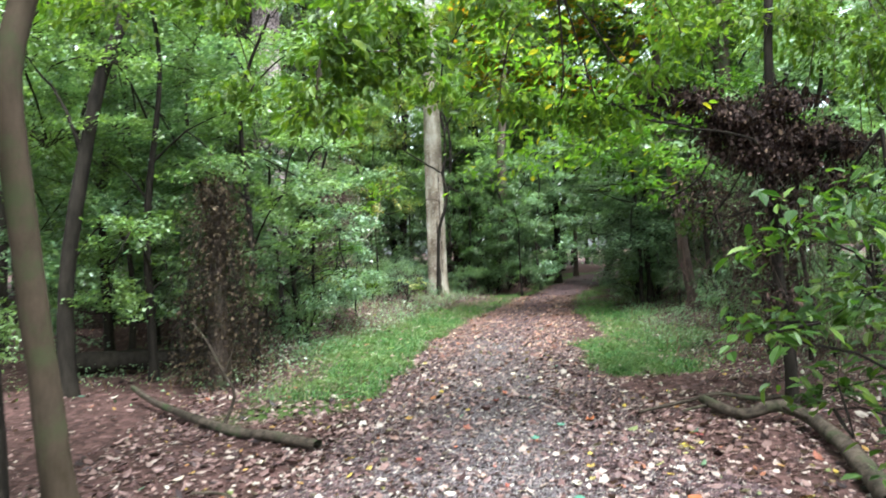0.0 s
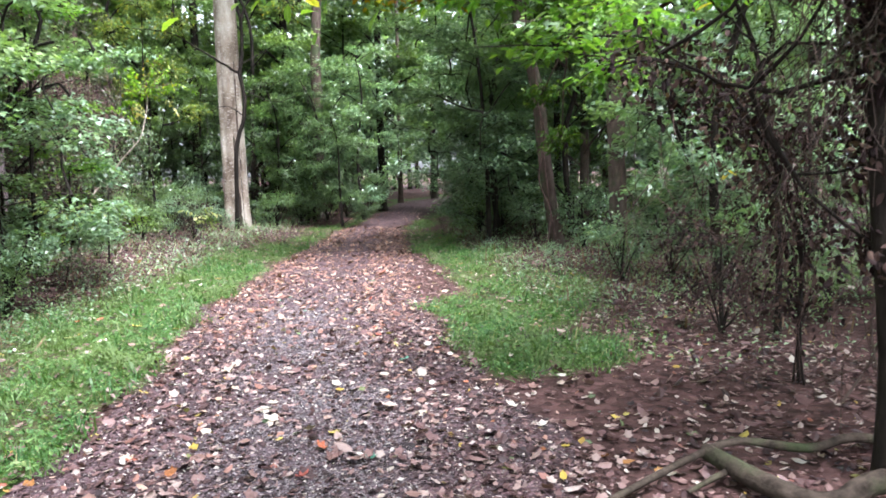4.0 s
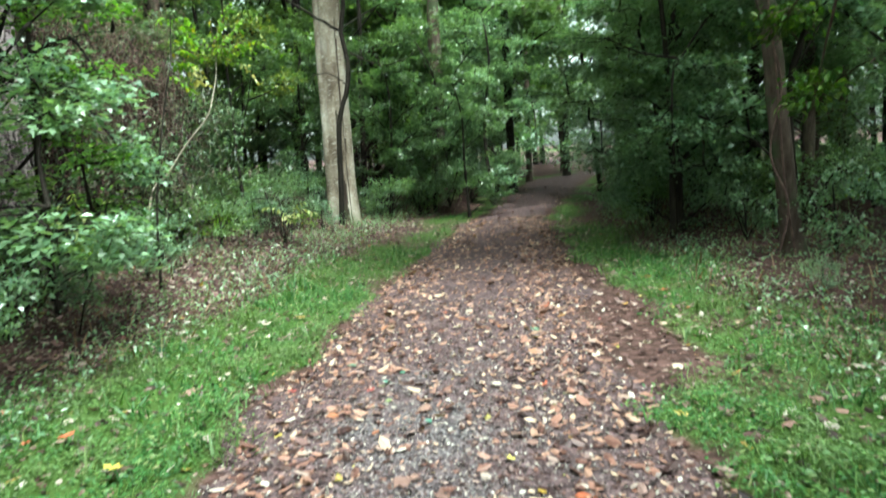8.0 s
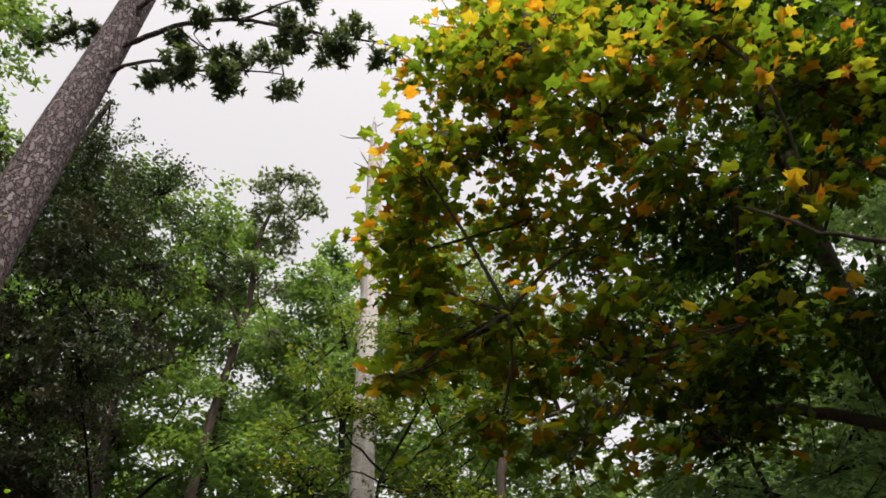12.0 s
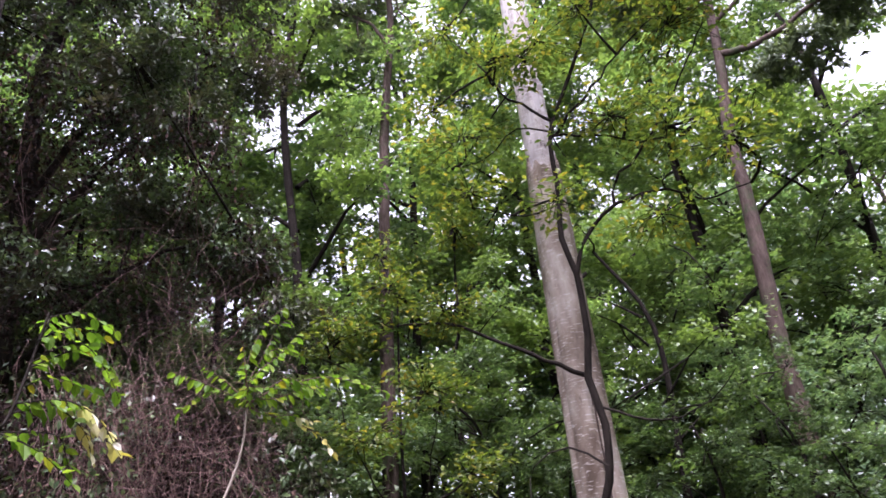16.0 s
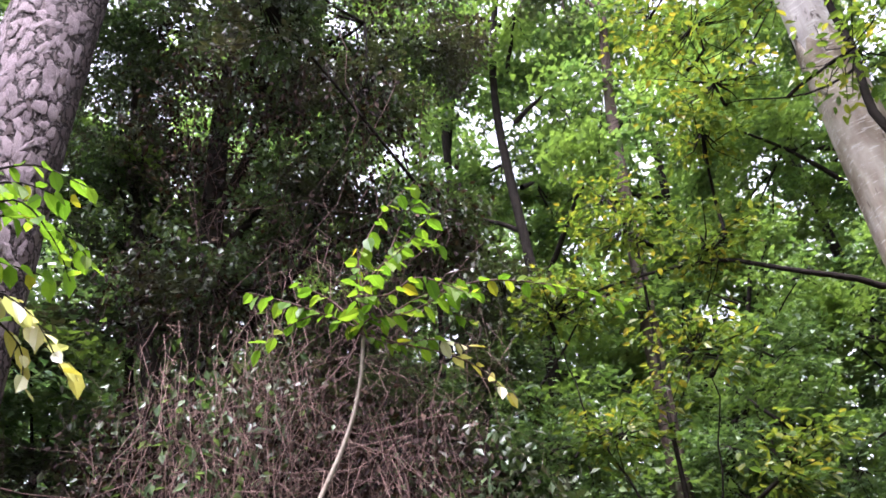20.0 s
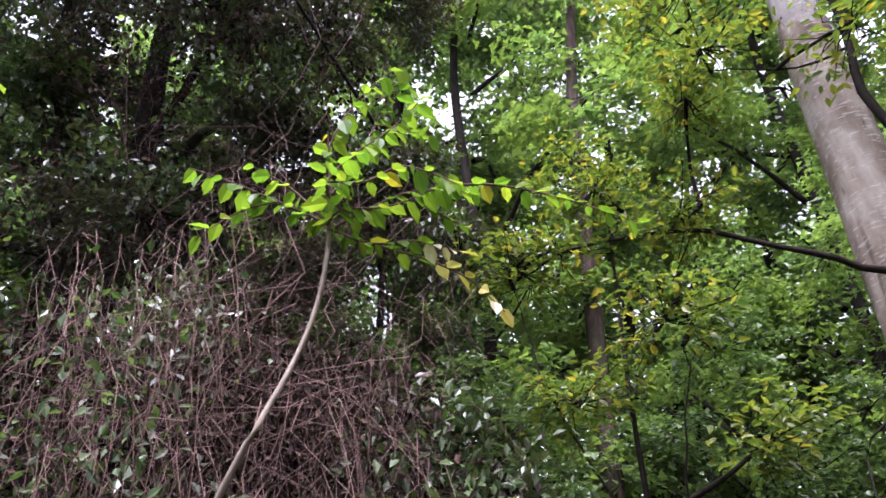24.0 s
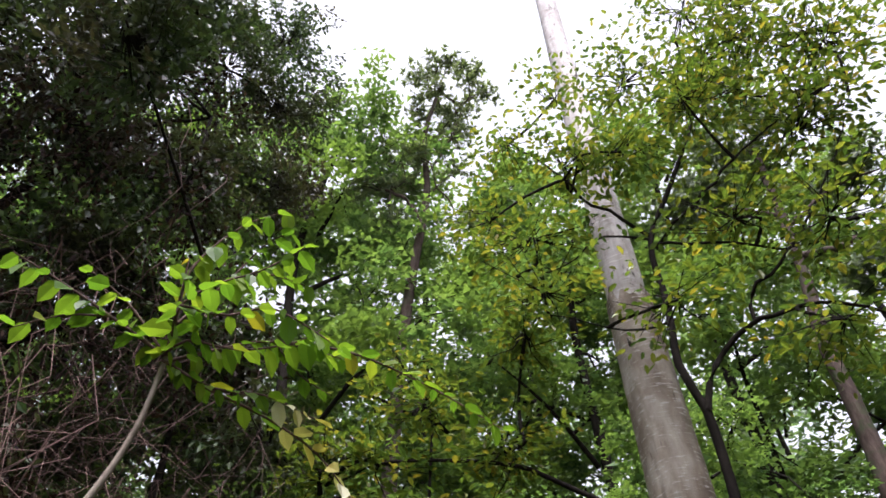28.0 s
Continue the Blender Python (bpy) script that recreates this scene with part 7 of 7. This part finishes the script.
for _ in range(6000):
    if sum(map(len, spots)) >= 90:
        break
    y, side = wr.uniform(4, 36), wr.choice([-1, 1])
    off = path_half(y) + (3.6 if side < 0 else 3.8) + 7 * wr.uniform() ** 1.4
    if y > 26:
        off -= 1.4
    x = path_mid(y) + side * off
    if (-7.5 < x < 4.5 and 13.5 < y < 25.5) or (x < -2 and x > -5.5 and y < 24 and y > 12) or not free(x, y, 1.9):
        continue
    k = int(wr.choice(5, p=[0.2, 0.2, 0.16, 0.22, 0.22]))
    s = wr.uniform(0.85, 1.25)
    lim = top_limit(x, y)
    s = min(s, lim / NEAR_H[k])
    taken.append((x, y))
    spots[k].append((x, y, s, wr.uniform(0, 360)))
for kind, sp in zip(near_kinds, spots):
    plant(kind, sp)
spots = [[] for _ in far_kinds]
for k, x, y, s in ((2, 4.0, 44.5, 0.9), (0, 5.4, 52, 1), (1, 9.0, 60.5, 1), (2, 8.2, 62.5, 0.8), (1, 12.5, 61.5, 1), (0, 4.4, 49, 1), (2, 10.6, 64, 1.1), (0, 14.5, 63.5, 1), (2, 14.6, 44, 0.8), (1, 17.0, 40, 1), (2, 2.6, 41.5, 1.0), (0, 1.8, 46, 1), (2, 14.0, 35.0, 0.9), (2, 16.5, 52.0, 1.2), (2, 18.8, 49.6, 0.7), (0, 8, 56, 1), (1, 11, 57, 1), (2, 9.5, 55, 1.3), (2, 12.5, 55.5, 1.3), (2, 6.8, 56, 1.3), (2, 6.0, 58, 1.2), (1, 18, 60, 1.1), (2, 3.4, 37.5, 0.8), (2, 14, 24, 1.0), (2, 16, 30, 1.1), (2, 12.5, 18, 1.0), (2, 18, 22, 1.1), (2, 12.5, 28, 1.0), (2, 20, 35, 1.2), (0, 17, 26, 0.9), (0, 14.5, 36, 1.0), (2, 11.5, 12.5, 1.0), (1, 15, 16, 0.9), (2, -13, 14, 1.0), (2, -14, 20, 1.1), (2, -11.5, 9, 1.0), (2, -16, 27, 1.2), (1, -15, 11, 0.9), (2, -12, 29, 1.1), (0, -6, 37, 1), (1, -2.5, 38.5, 1), (0, 1, 40, 1), (1, -9.5, 34, 1), (0, -13, 31.5, 1), (1, 3.5, 42, 1), (0, -16, 24, 1), (1, -17, 18, 1), (0, 7, 39.5, 0.9), (1, 12, 33.5, 0.9), (2, -7.5, 31, 1.3), (2, -10.5, 26.2, 1.3), (2, 1.0, 34.5, 1.3)):
    taken.append((x, y))
    spots[k].append((x, y, s, wr.uniform(0, 360)))
for k in range(14):
    a, d = math.radians(-74 + 6 * k), 18.5 + 3.2 * (k % 3)
    spots[2].append((1 + d * math.sin(a), 17 + d * math.cos(a), 1.05, 50 * k))
for k in range(18):
    a, d = math.radians(-80 + 6.4 * k), 23 + 3.5 * (k % 3)
    x, y = 1 + d * math.sin(a), 17 + d * math.cos(a)
    if abs(x - path_mid(y)) > 3.2:
        spots[k % 2].append((x, y, 0.95, 65 * k))
for k in range(7):
    a, d = math.radians(24 + 7 * k), 19 + 3.5 * (k % 3)
    spots[2].append((0.6 + d * math.sin(a), 8 + d * math.cos(a), 1.0, 70 * k))
for k in range(20):
    a, d = math.radians(-55 + 5.6 * k), 43 + 9 * (k % 3)
    spots[k % 2].append((1 + d * math.sin(a), 4 + d * math.cos(a), 0.95, 40 * k))
for _ in range(6000):
    if sum(map(len, spots)) >= 144:
        break
    # Nearly half stand all round, so unseen trees close off light behind.
    a = wr.uniform(-math.pi, math.pi) if wr.uniform() < 0.45 else wr.normal(0.1, 0.5)
    d = wr.uniform(9, 26) if abs(a) > 1.2 else wr.uniform(17, 50)
    x, y = 1 + d * math.sin(a), 12 + d * math.cos(a)
    if abs(x - path_mid(y)) < 2.8 or math.hypot(x - 10.5, y - 48) < 6.5 or (abs(x - 1) < 5 and y < 26) or not free(x, y, 2.0):
        continue
    k = int(wr.choice(3, p=[0.17, 0.17, 0.66]))
    s = wr.uniform(0.85, 1.2)
    lim = top_limit(x, y)
    if FAR_H[k] * s > lim:
        k = 2 if lim < 14 else k
        s = min(s, lim / FAR_H[k])
    taken.append((x, y))
    spots[k].append((x, y, s, wr.uniform(0, 360)))
for kind, sp in zip(far_kinds, spots):
    plant(kind, sp)
bs = [[] for _ in bushes]
for k, x, y, s in ((1, -3.0, 16.2, 0.7), (0, -2.9, 19.6, 0.8), (2, -2.2, 20.9, 0.75), (1, -1.4, 21.6, 0.6), (2, -0.9, 21.9, 0.55), (2, -3.3, 18.3, 0.6), (1, 0.6, 24.6, 0.8), (0, 1.5, 25.5, 0.8), (1, -1.2, 24.2, 1.1), (0, -2.2, 23.0, 1.1), (1, -3.4, 22.6, 1.2), (1, 4.75, 12.5, 0.8), (1, 5.5, 12.6, 0.85), (0, 5.2, 13.4, 0.6), (1, 5.4, 11.0, 0.6), (1, 5.6, 8.9, 0.75), (0, 6.6, 9.7, 0.8), (1, 5.9, 10.3, 0.8), (1, 7.3, 8.5, 0.9), (0, 8.1, 10.4, 1.0), (0, 5.0, 9.6, 0.5), (1, 4.6, 14.4, 0.3), (3, -4.2, 13.3, 0.9), (3, 4.2, 9.6, 0.7),
                   (1, 6.0, 16.4, 1.0), (0, 6.8, 18.6, 1.1), (1, 5.7, 18.0, 0.8), (0, 5.3, 20.6, 0.8), (1, 6.2, 21.6, 1.1), (0, 7.4, 23.6, 1.2), (1, 8.0, 17.0, 1.1), (0, 7.4, 15.0, 1.0), (1, 9.0, 20.0, 1.2), (0, 6.6, 24.6, 1.0), (1, 6.9, 27.2, 1.1), (0, 9.0, 25.5, 1.3), (1, 9.6, 15.0, 1.2),
                   (1, -2.4, 18.2, 0.75), (0, -1.9, 19.6, 0.65), (1, -1.5, 20.4, 0.65), (0, -2.8, 20.8, 0.85), (1, -2.3, 17.2, 0.55), (0, -4.3, 17.0, 0.9), (1, -4.7, 15.8, 1.0), (0, -3.6, 16.4, 0.7), (1, -1.3, 21.2, 0.75), (0, -1.6, 22.3, 0.95), (1, -0.9, 23.8, 0.9), (0, 0.8, 24.4, 0.85), (1, 1.7, 25.8, 0.9), (0, 2.4, 27.4, 1.0), (1, 3.2, 29.2, 1.0), (0, 4.3, 31.6, 1.0)):
    bs[k].append((x, y, s, wr.uniform(0, 360)))
for _ in range(3000):
    if sum(map(len, bs)) >= 112:
        break
    y = wr.uniform(9, 42)
    side = wr.choice([-1, 1])
    off = wr.uniform(0, 1) ** 1.5 * 6
    x = path_mid(y) + side * (path_half(y) + (2.3 if side < 0 else 2.4) + off)
    if side < 0 and y < 13 and off < 2.5 or math.hypot(x + 1.6, y - 18.5) < 1.4 or y < 9.5 and x < 4.5 and x > 0 or side > 0 and y < 18 and off < 2.2:
        continue
    bs[int(wr.choice(4, p=[0.36, 0.36, 0.16, 0.12]))].append((x, y, wr.uniform(0.55, 1.15), wr.uniform(0, 360)))
for kind, sp in zip(bushes, bs):
    plant(kind, sp)

# ---- litter and grass ----
def scatter(n, x0, x1, y0, y1, keep, rng):
    x, y = rng.uniform(x0, x1, n), rng.uniform(y0, y1, n)
    k = rng.uniform(0, 1, n) < keep(x, y)
    return x[k], y[k]


def surface_z(x, y):
    u = np.abs(x - path_mid(y)) / path_half(y)
    return np.maximum(ground_z(x, y) - 0.006, np.where(u < 1, 0.022 * (1 - np.minimum(u, 1) ** 4) - 0.004, -1))


lr = np.random.default_rng(9)


def litter_keep(x, y):
    off = np.abs(x - path_mid(y)) / path_half(y)
    grassy = (y > 8) & (off > 1.0) & (off < 2.2)
    return np.where(grassy, 0.32, np.where(off < 0.4, 0.42, 0.9)) * np.clip(1.2 - (y - 4) / 40, 0.2, 1)


x, y = scatter(30000, -8, 9, 2.5, 34, litter_keep, lr)
x2, y2 = scatter(62000, -3.0, 4.6, 3.2, 24, litter_keep, lr)
x, y = np.r_[x, x2], np.r_[y, y2]
n = len(x)
broad = (y < 10.8) & (np.abs(x - path_mid(y)) < 2.1) & (lr.uniform(0, 1, n) < 0.62)
v, f = leaves(CURLED, np.stack([x, y, surface_z(x, y) + 0.004], -1)[~broad], (lr.choice([0.025, 0.04, 0.055, 0.075, 0.1], n, p=[0.3, 0.28, 0.22, 0.15, 0.05]) * lr.uniform(0.8, 1.2, n))[~broad], lr.uniform(0, 6.28, (~broad).sum()), lr.normal(0, 0.2, (~broad).sum()), lr.normal(0, 0.32, (~broad).sum()))
nb = int(broad.sum())
bv, bf = leaves(RAGGED, np.stack([x, y, surface_z(x, y) + 0.008], -1)[broad], lr.choice([0.03, 0.045, 0.06, 0.085], nb, p=[0.33, 0.33, 0.24, 0.1]), lr.uniform(0, 6.28, nb), lr.normal(0, 0.28, nb), lr.normal(0, 0.36, nb))
child("leaf_litter", np_mesh("leaf_litter", bv, bf, LITTER, False), path, "ragged fallen leaves, brown, rust and cream", "stuff")
far_on = np.repeat((y[~broad] > 7.0 + lr.uniform(0, 7, (~broad).sum())) & (np.abs(x - path_mid(y)) < path_half(y) * 1.1)[~broad], len(CURLED[1]))
child("leaf_litter", np_mesh("leaf_litter", v, f[~far_on], LITTER, False), path, "fallen brown, tan and cream leaves", "stuff")
child("leaf_litter", np_mesh("leaf_litter", v, f[far_on], RUST, False), path, "fallen rust-brown leaves", "stuff")
# crumbled bits of leaf and bark between them
x, y = scatter(115000, -1.8, 3.8, 3.2, 15.5, lambda a, b: np.clip(1.25 - 0.35 * np.abs(a - path_mid(b)) / path_half(b), 0, 1) * (np.abs(a - path_mid(b)) < path_half(b) * 1.08) * np.clip(1.2 - (b - 6) / 12, 0.2, 1), lr)
n = len(x)
CRUMB = (np.array([[0, 0, 0], [0.45, 0.32, 0.16], [1, 0.05, 0.02], [0.5, -0.28, -0.05]]), np.array([[0, 1, 2], [0, 2, 3]]))
v, f = leaves(CRUMB, np.stack([x, y, surface_z(x, y) + 0.007], -1), lr.choice([0.011, 0.017, 0.026, 0.04], n, p=[0.35, 0.35, 0.22, 0.08]), lr.uniform(0, 6.28, n), lr.normal(0, 0.35, n), lr.normal(0, 0.4, n))
child("leaf_crumble", np_mesh("leaf_crumble", v, f, CRUMBLED, False), path, "crumbled bits of leaf and bark", "stuff")


def clumps(x, y):
    """Taller tufts here and there in the grass."""
    return 0.45 + 1.0 * np.clip(0.5 + 0.6 * np.sin(x * 5.3 + 2.0 * np.sin(y * 2.9)) * np.sin(y * 4.7 + 1.6 * np.sin(x * 3.7)) + 0.3 * np.sin(x * 11 + y * 9), 0, 1.3)


x, y = scatter(300000, -4, 6, 8, 27, lambda a, b: verge(a, b) * (0.6 + 0.4 * np.sin(a * 2.1 + b * 1.3) * np.sin(b * 0.8 - a)) * np.clip(1.1 - (b - 9) / 14, 0.12, 1), lr)
n = len(x)
v, f = leaves(BLADE, np.stack([x, y, surface_z(x, y)], -1), lr.uniform(0.035, 0.12, n) * clumps(x, y), lr.uniform(0, 6.28, n), -lr.uniform(0.25, 1.35, n), lr.normal(0, 0.4, n))
tagged(new("grass", np_mesh("grass", v, f, GRASS, False)), "short green grass verge beside the path", "grass", kind="stuff")


# clover and other small leaves in the grass, and low plants with dry stems along its outer edge
x, y = scatter(420000, -4, 6, 8, 22, lambda a, b: verge(a, b) * (0.55 + 0.45 * np.sin(a * 3.1 - b * 2.3) * np.sin(b * 1.7 + a)) * np.clip(1.1 - (b - 9) / 14, 0.1, 1), lr)
n = len(x)
v, f = leaves(SIMPLE, np.stack([x, y, surface_z(x, y) + lr.uniform(0.01, 0.1, n) * clumps(x, y)], -1), lr.uniform(0.018, 0.045, n), lr.uniform(0, 6.28, n), lr.normal(0, 0.35, n), lr.normal(0, 0.35, n))
tagged(new("clover", np_mesh("clover", v, f, GRASS, False)), "small round green leaves in the grass", "clover", kind="stuff")


def margin(x, y):
    off = np.abs(x - path_mid(y)) - path_half(y)
    return np.clip((off - 1.1) / 0.5, 0, 1) * np.clip((5.5 - off) / 2, 0, 1) * np.clip((y - 8) / 3, 0, 1) * (0.35 + 0.65 * (np.sin(x * 1.9 + y * 0.7) * np.sin(y * 1.3 - x * 0.6) > -0.1))


x, y = scatter(110000, -6.5, 9, 8, 28, margin, lr)
n = len(x)
cx, cy = lr.normal(0, 0.1, n), lr.normal(0, 0.1, n)
v, f = leaves(SIMPLE, np.stack([x + cx, y + cy, surface_z(x, y) + lr.uniform(0.02, 0.28, n) ** 1.3], -1), lr.uniform(0.025, 0.06, n), lr.uniform(0, 6.28, n), lr.normal(0.3, 0.4, n), lr.normal(0, 0.4, n))
tagged(new("ground_cover", np_mesh("ground_cover", v, f, BLUEGREEN, False)), "low green plants of the woodland floor", "plants", kind="stuff")
x, y = scatter(5200, -5, 7.5, 8.5, 26, margin, lr)
n = len(x)
v, f = leaves(BLADE, np.stack([x, y, surface_z(x, y)], -1), lr.uniform(0.08, 0.26, n), lr.uniform(0, 6.28, n), -lr.uniform(0.2, 1.4, n), lr.normal(0, 0.4, n))
tagged(new("dry_weeds", np_mesh("dry_weeds", v, f, DRYGRASS, False)), "dry brown stems along the verge", "weeds", kind="stuff")


# single larger fallen leaves along the stretch that is walked most closely
FALLEN = object_leaf_mat(leaf_mat("leaf_fallen_single", [(0, (0.10, 0.055, 0.05)), (0.3, (0.17, 0.10, 0.085)), (0.46, (0.24, 0.18, 0.16)), (0.62, (0.32, 0.275, 0.225)), (0.74, (0.38, 0.345, 0.29)), (0.8, (0.28, 0.09, 0.04)), (0.91, (0.15, 0.03, 0.03)), (0.93, (0.42, 0.33, 0.06)), (0.95, (0.05, 0.13, 0.09)), (1, (0.06, 0.15, 0.11))], 0.12, 0.5, gloss=0.2, mottle=5))
flat_leaves = []
for k, (base, wide, curl) in enumerate(((RAGGED, 1.0, 1.0), (RAGGED, 1.2, -1.6), (CURLED, 1.35, 0.7), (RAGGED, 0.8, 2.2))):
    flat_leaves.append(np_mesh("leaf", base[0] * np.array([1, wide, curl]), base[1], FALLEN, False))
fr = np.random.default_rng(77)
for k in range(300):
    on_grass = k >= 245
    y = 3.4 + 11.5 * fr.uniform() ** 0.9
    x = float(path_mid(y)) + fr.normal(0, 0.78) * float(path_half(y))
    if on_grass:
        y = 9.0 + 6.0 * fr.uniform()
        x = float(path_mid(y)) + (-1 if k % 2 else 1) * (float(path_half(y)) + 0.15 + 1.7 * fr.uniform())
    lf = child("leaf", flat_leaves[int(fr.integers(0, 4))], path)
    s = fr.choice([0.05, 0.065, 0.085, 0.11], p=[0.22, 0.33, 0.3, 0.15]) * fr.uniform(0.85, 1.15)
    lf.matrix_basis = Matrix.Translation((x, y, float(surface_z(np.array(x), np.array(y))) + (0.075 if on_grass else 0.016))) @ Euler((fr.normal(0, 0.12), fr.normal(0, 0.12), fr.uniform(0, 6.28))).to_matrix().to_4x4() @ Matrix.Diagonal((s, s, s, 1))

# loose grit on the worn middle of the path
STONE = bark_mat("gravel_stone", (0.052, 0.046, 0.048), (0.21, 0.192, 0.195), 1.0, 30, 0.3)
gr = np.random.default_rng(88)
x, y = scatter(60000, -1.2, 3.0, 3.2, 13.5, lambda a, b: np.clip(1.15 - (np.abs(a - path_mid(b)) / path_half(b)) * 1.1, 0, 1) * np.clip(1.3 - (b - 3) / 10, 0.2, 1) * (0.3 + 0.7 * (np.sin(a * 3.1 + b * 1.4) * np.sin(b * 1.9 - a * 2.3) > -0.2)), gr)
n = len(x)
octa = (np.array([[0, 0, 0.6], [1, 0, 0], [0.1, 0.8, 0.1], [-0.9, 0.1, 0], [0, -0.8, 0.1], [0, 0, -0.5]]), np.array([[0, 1, 2], [0, 2, 3], [0, 3, 4], [0, 4, 1]]))
v, f = leaves(octa, np.stack([x, y, surface_z(x, y) + 0.006], -1), gr.uniform(0.004, 0.012, n), gr.uniform(0, 6.28, n), gr.normal(0, 0.3, n), gr.normal(0, 0.3, n))
child("gravel", np_mesh("gravel", v, f, STONE, False), path, "loose grey grit", "stuff")
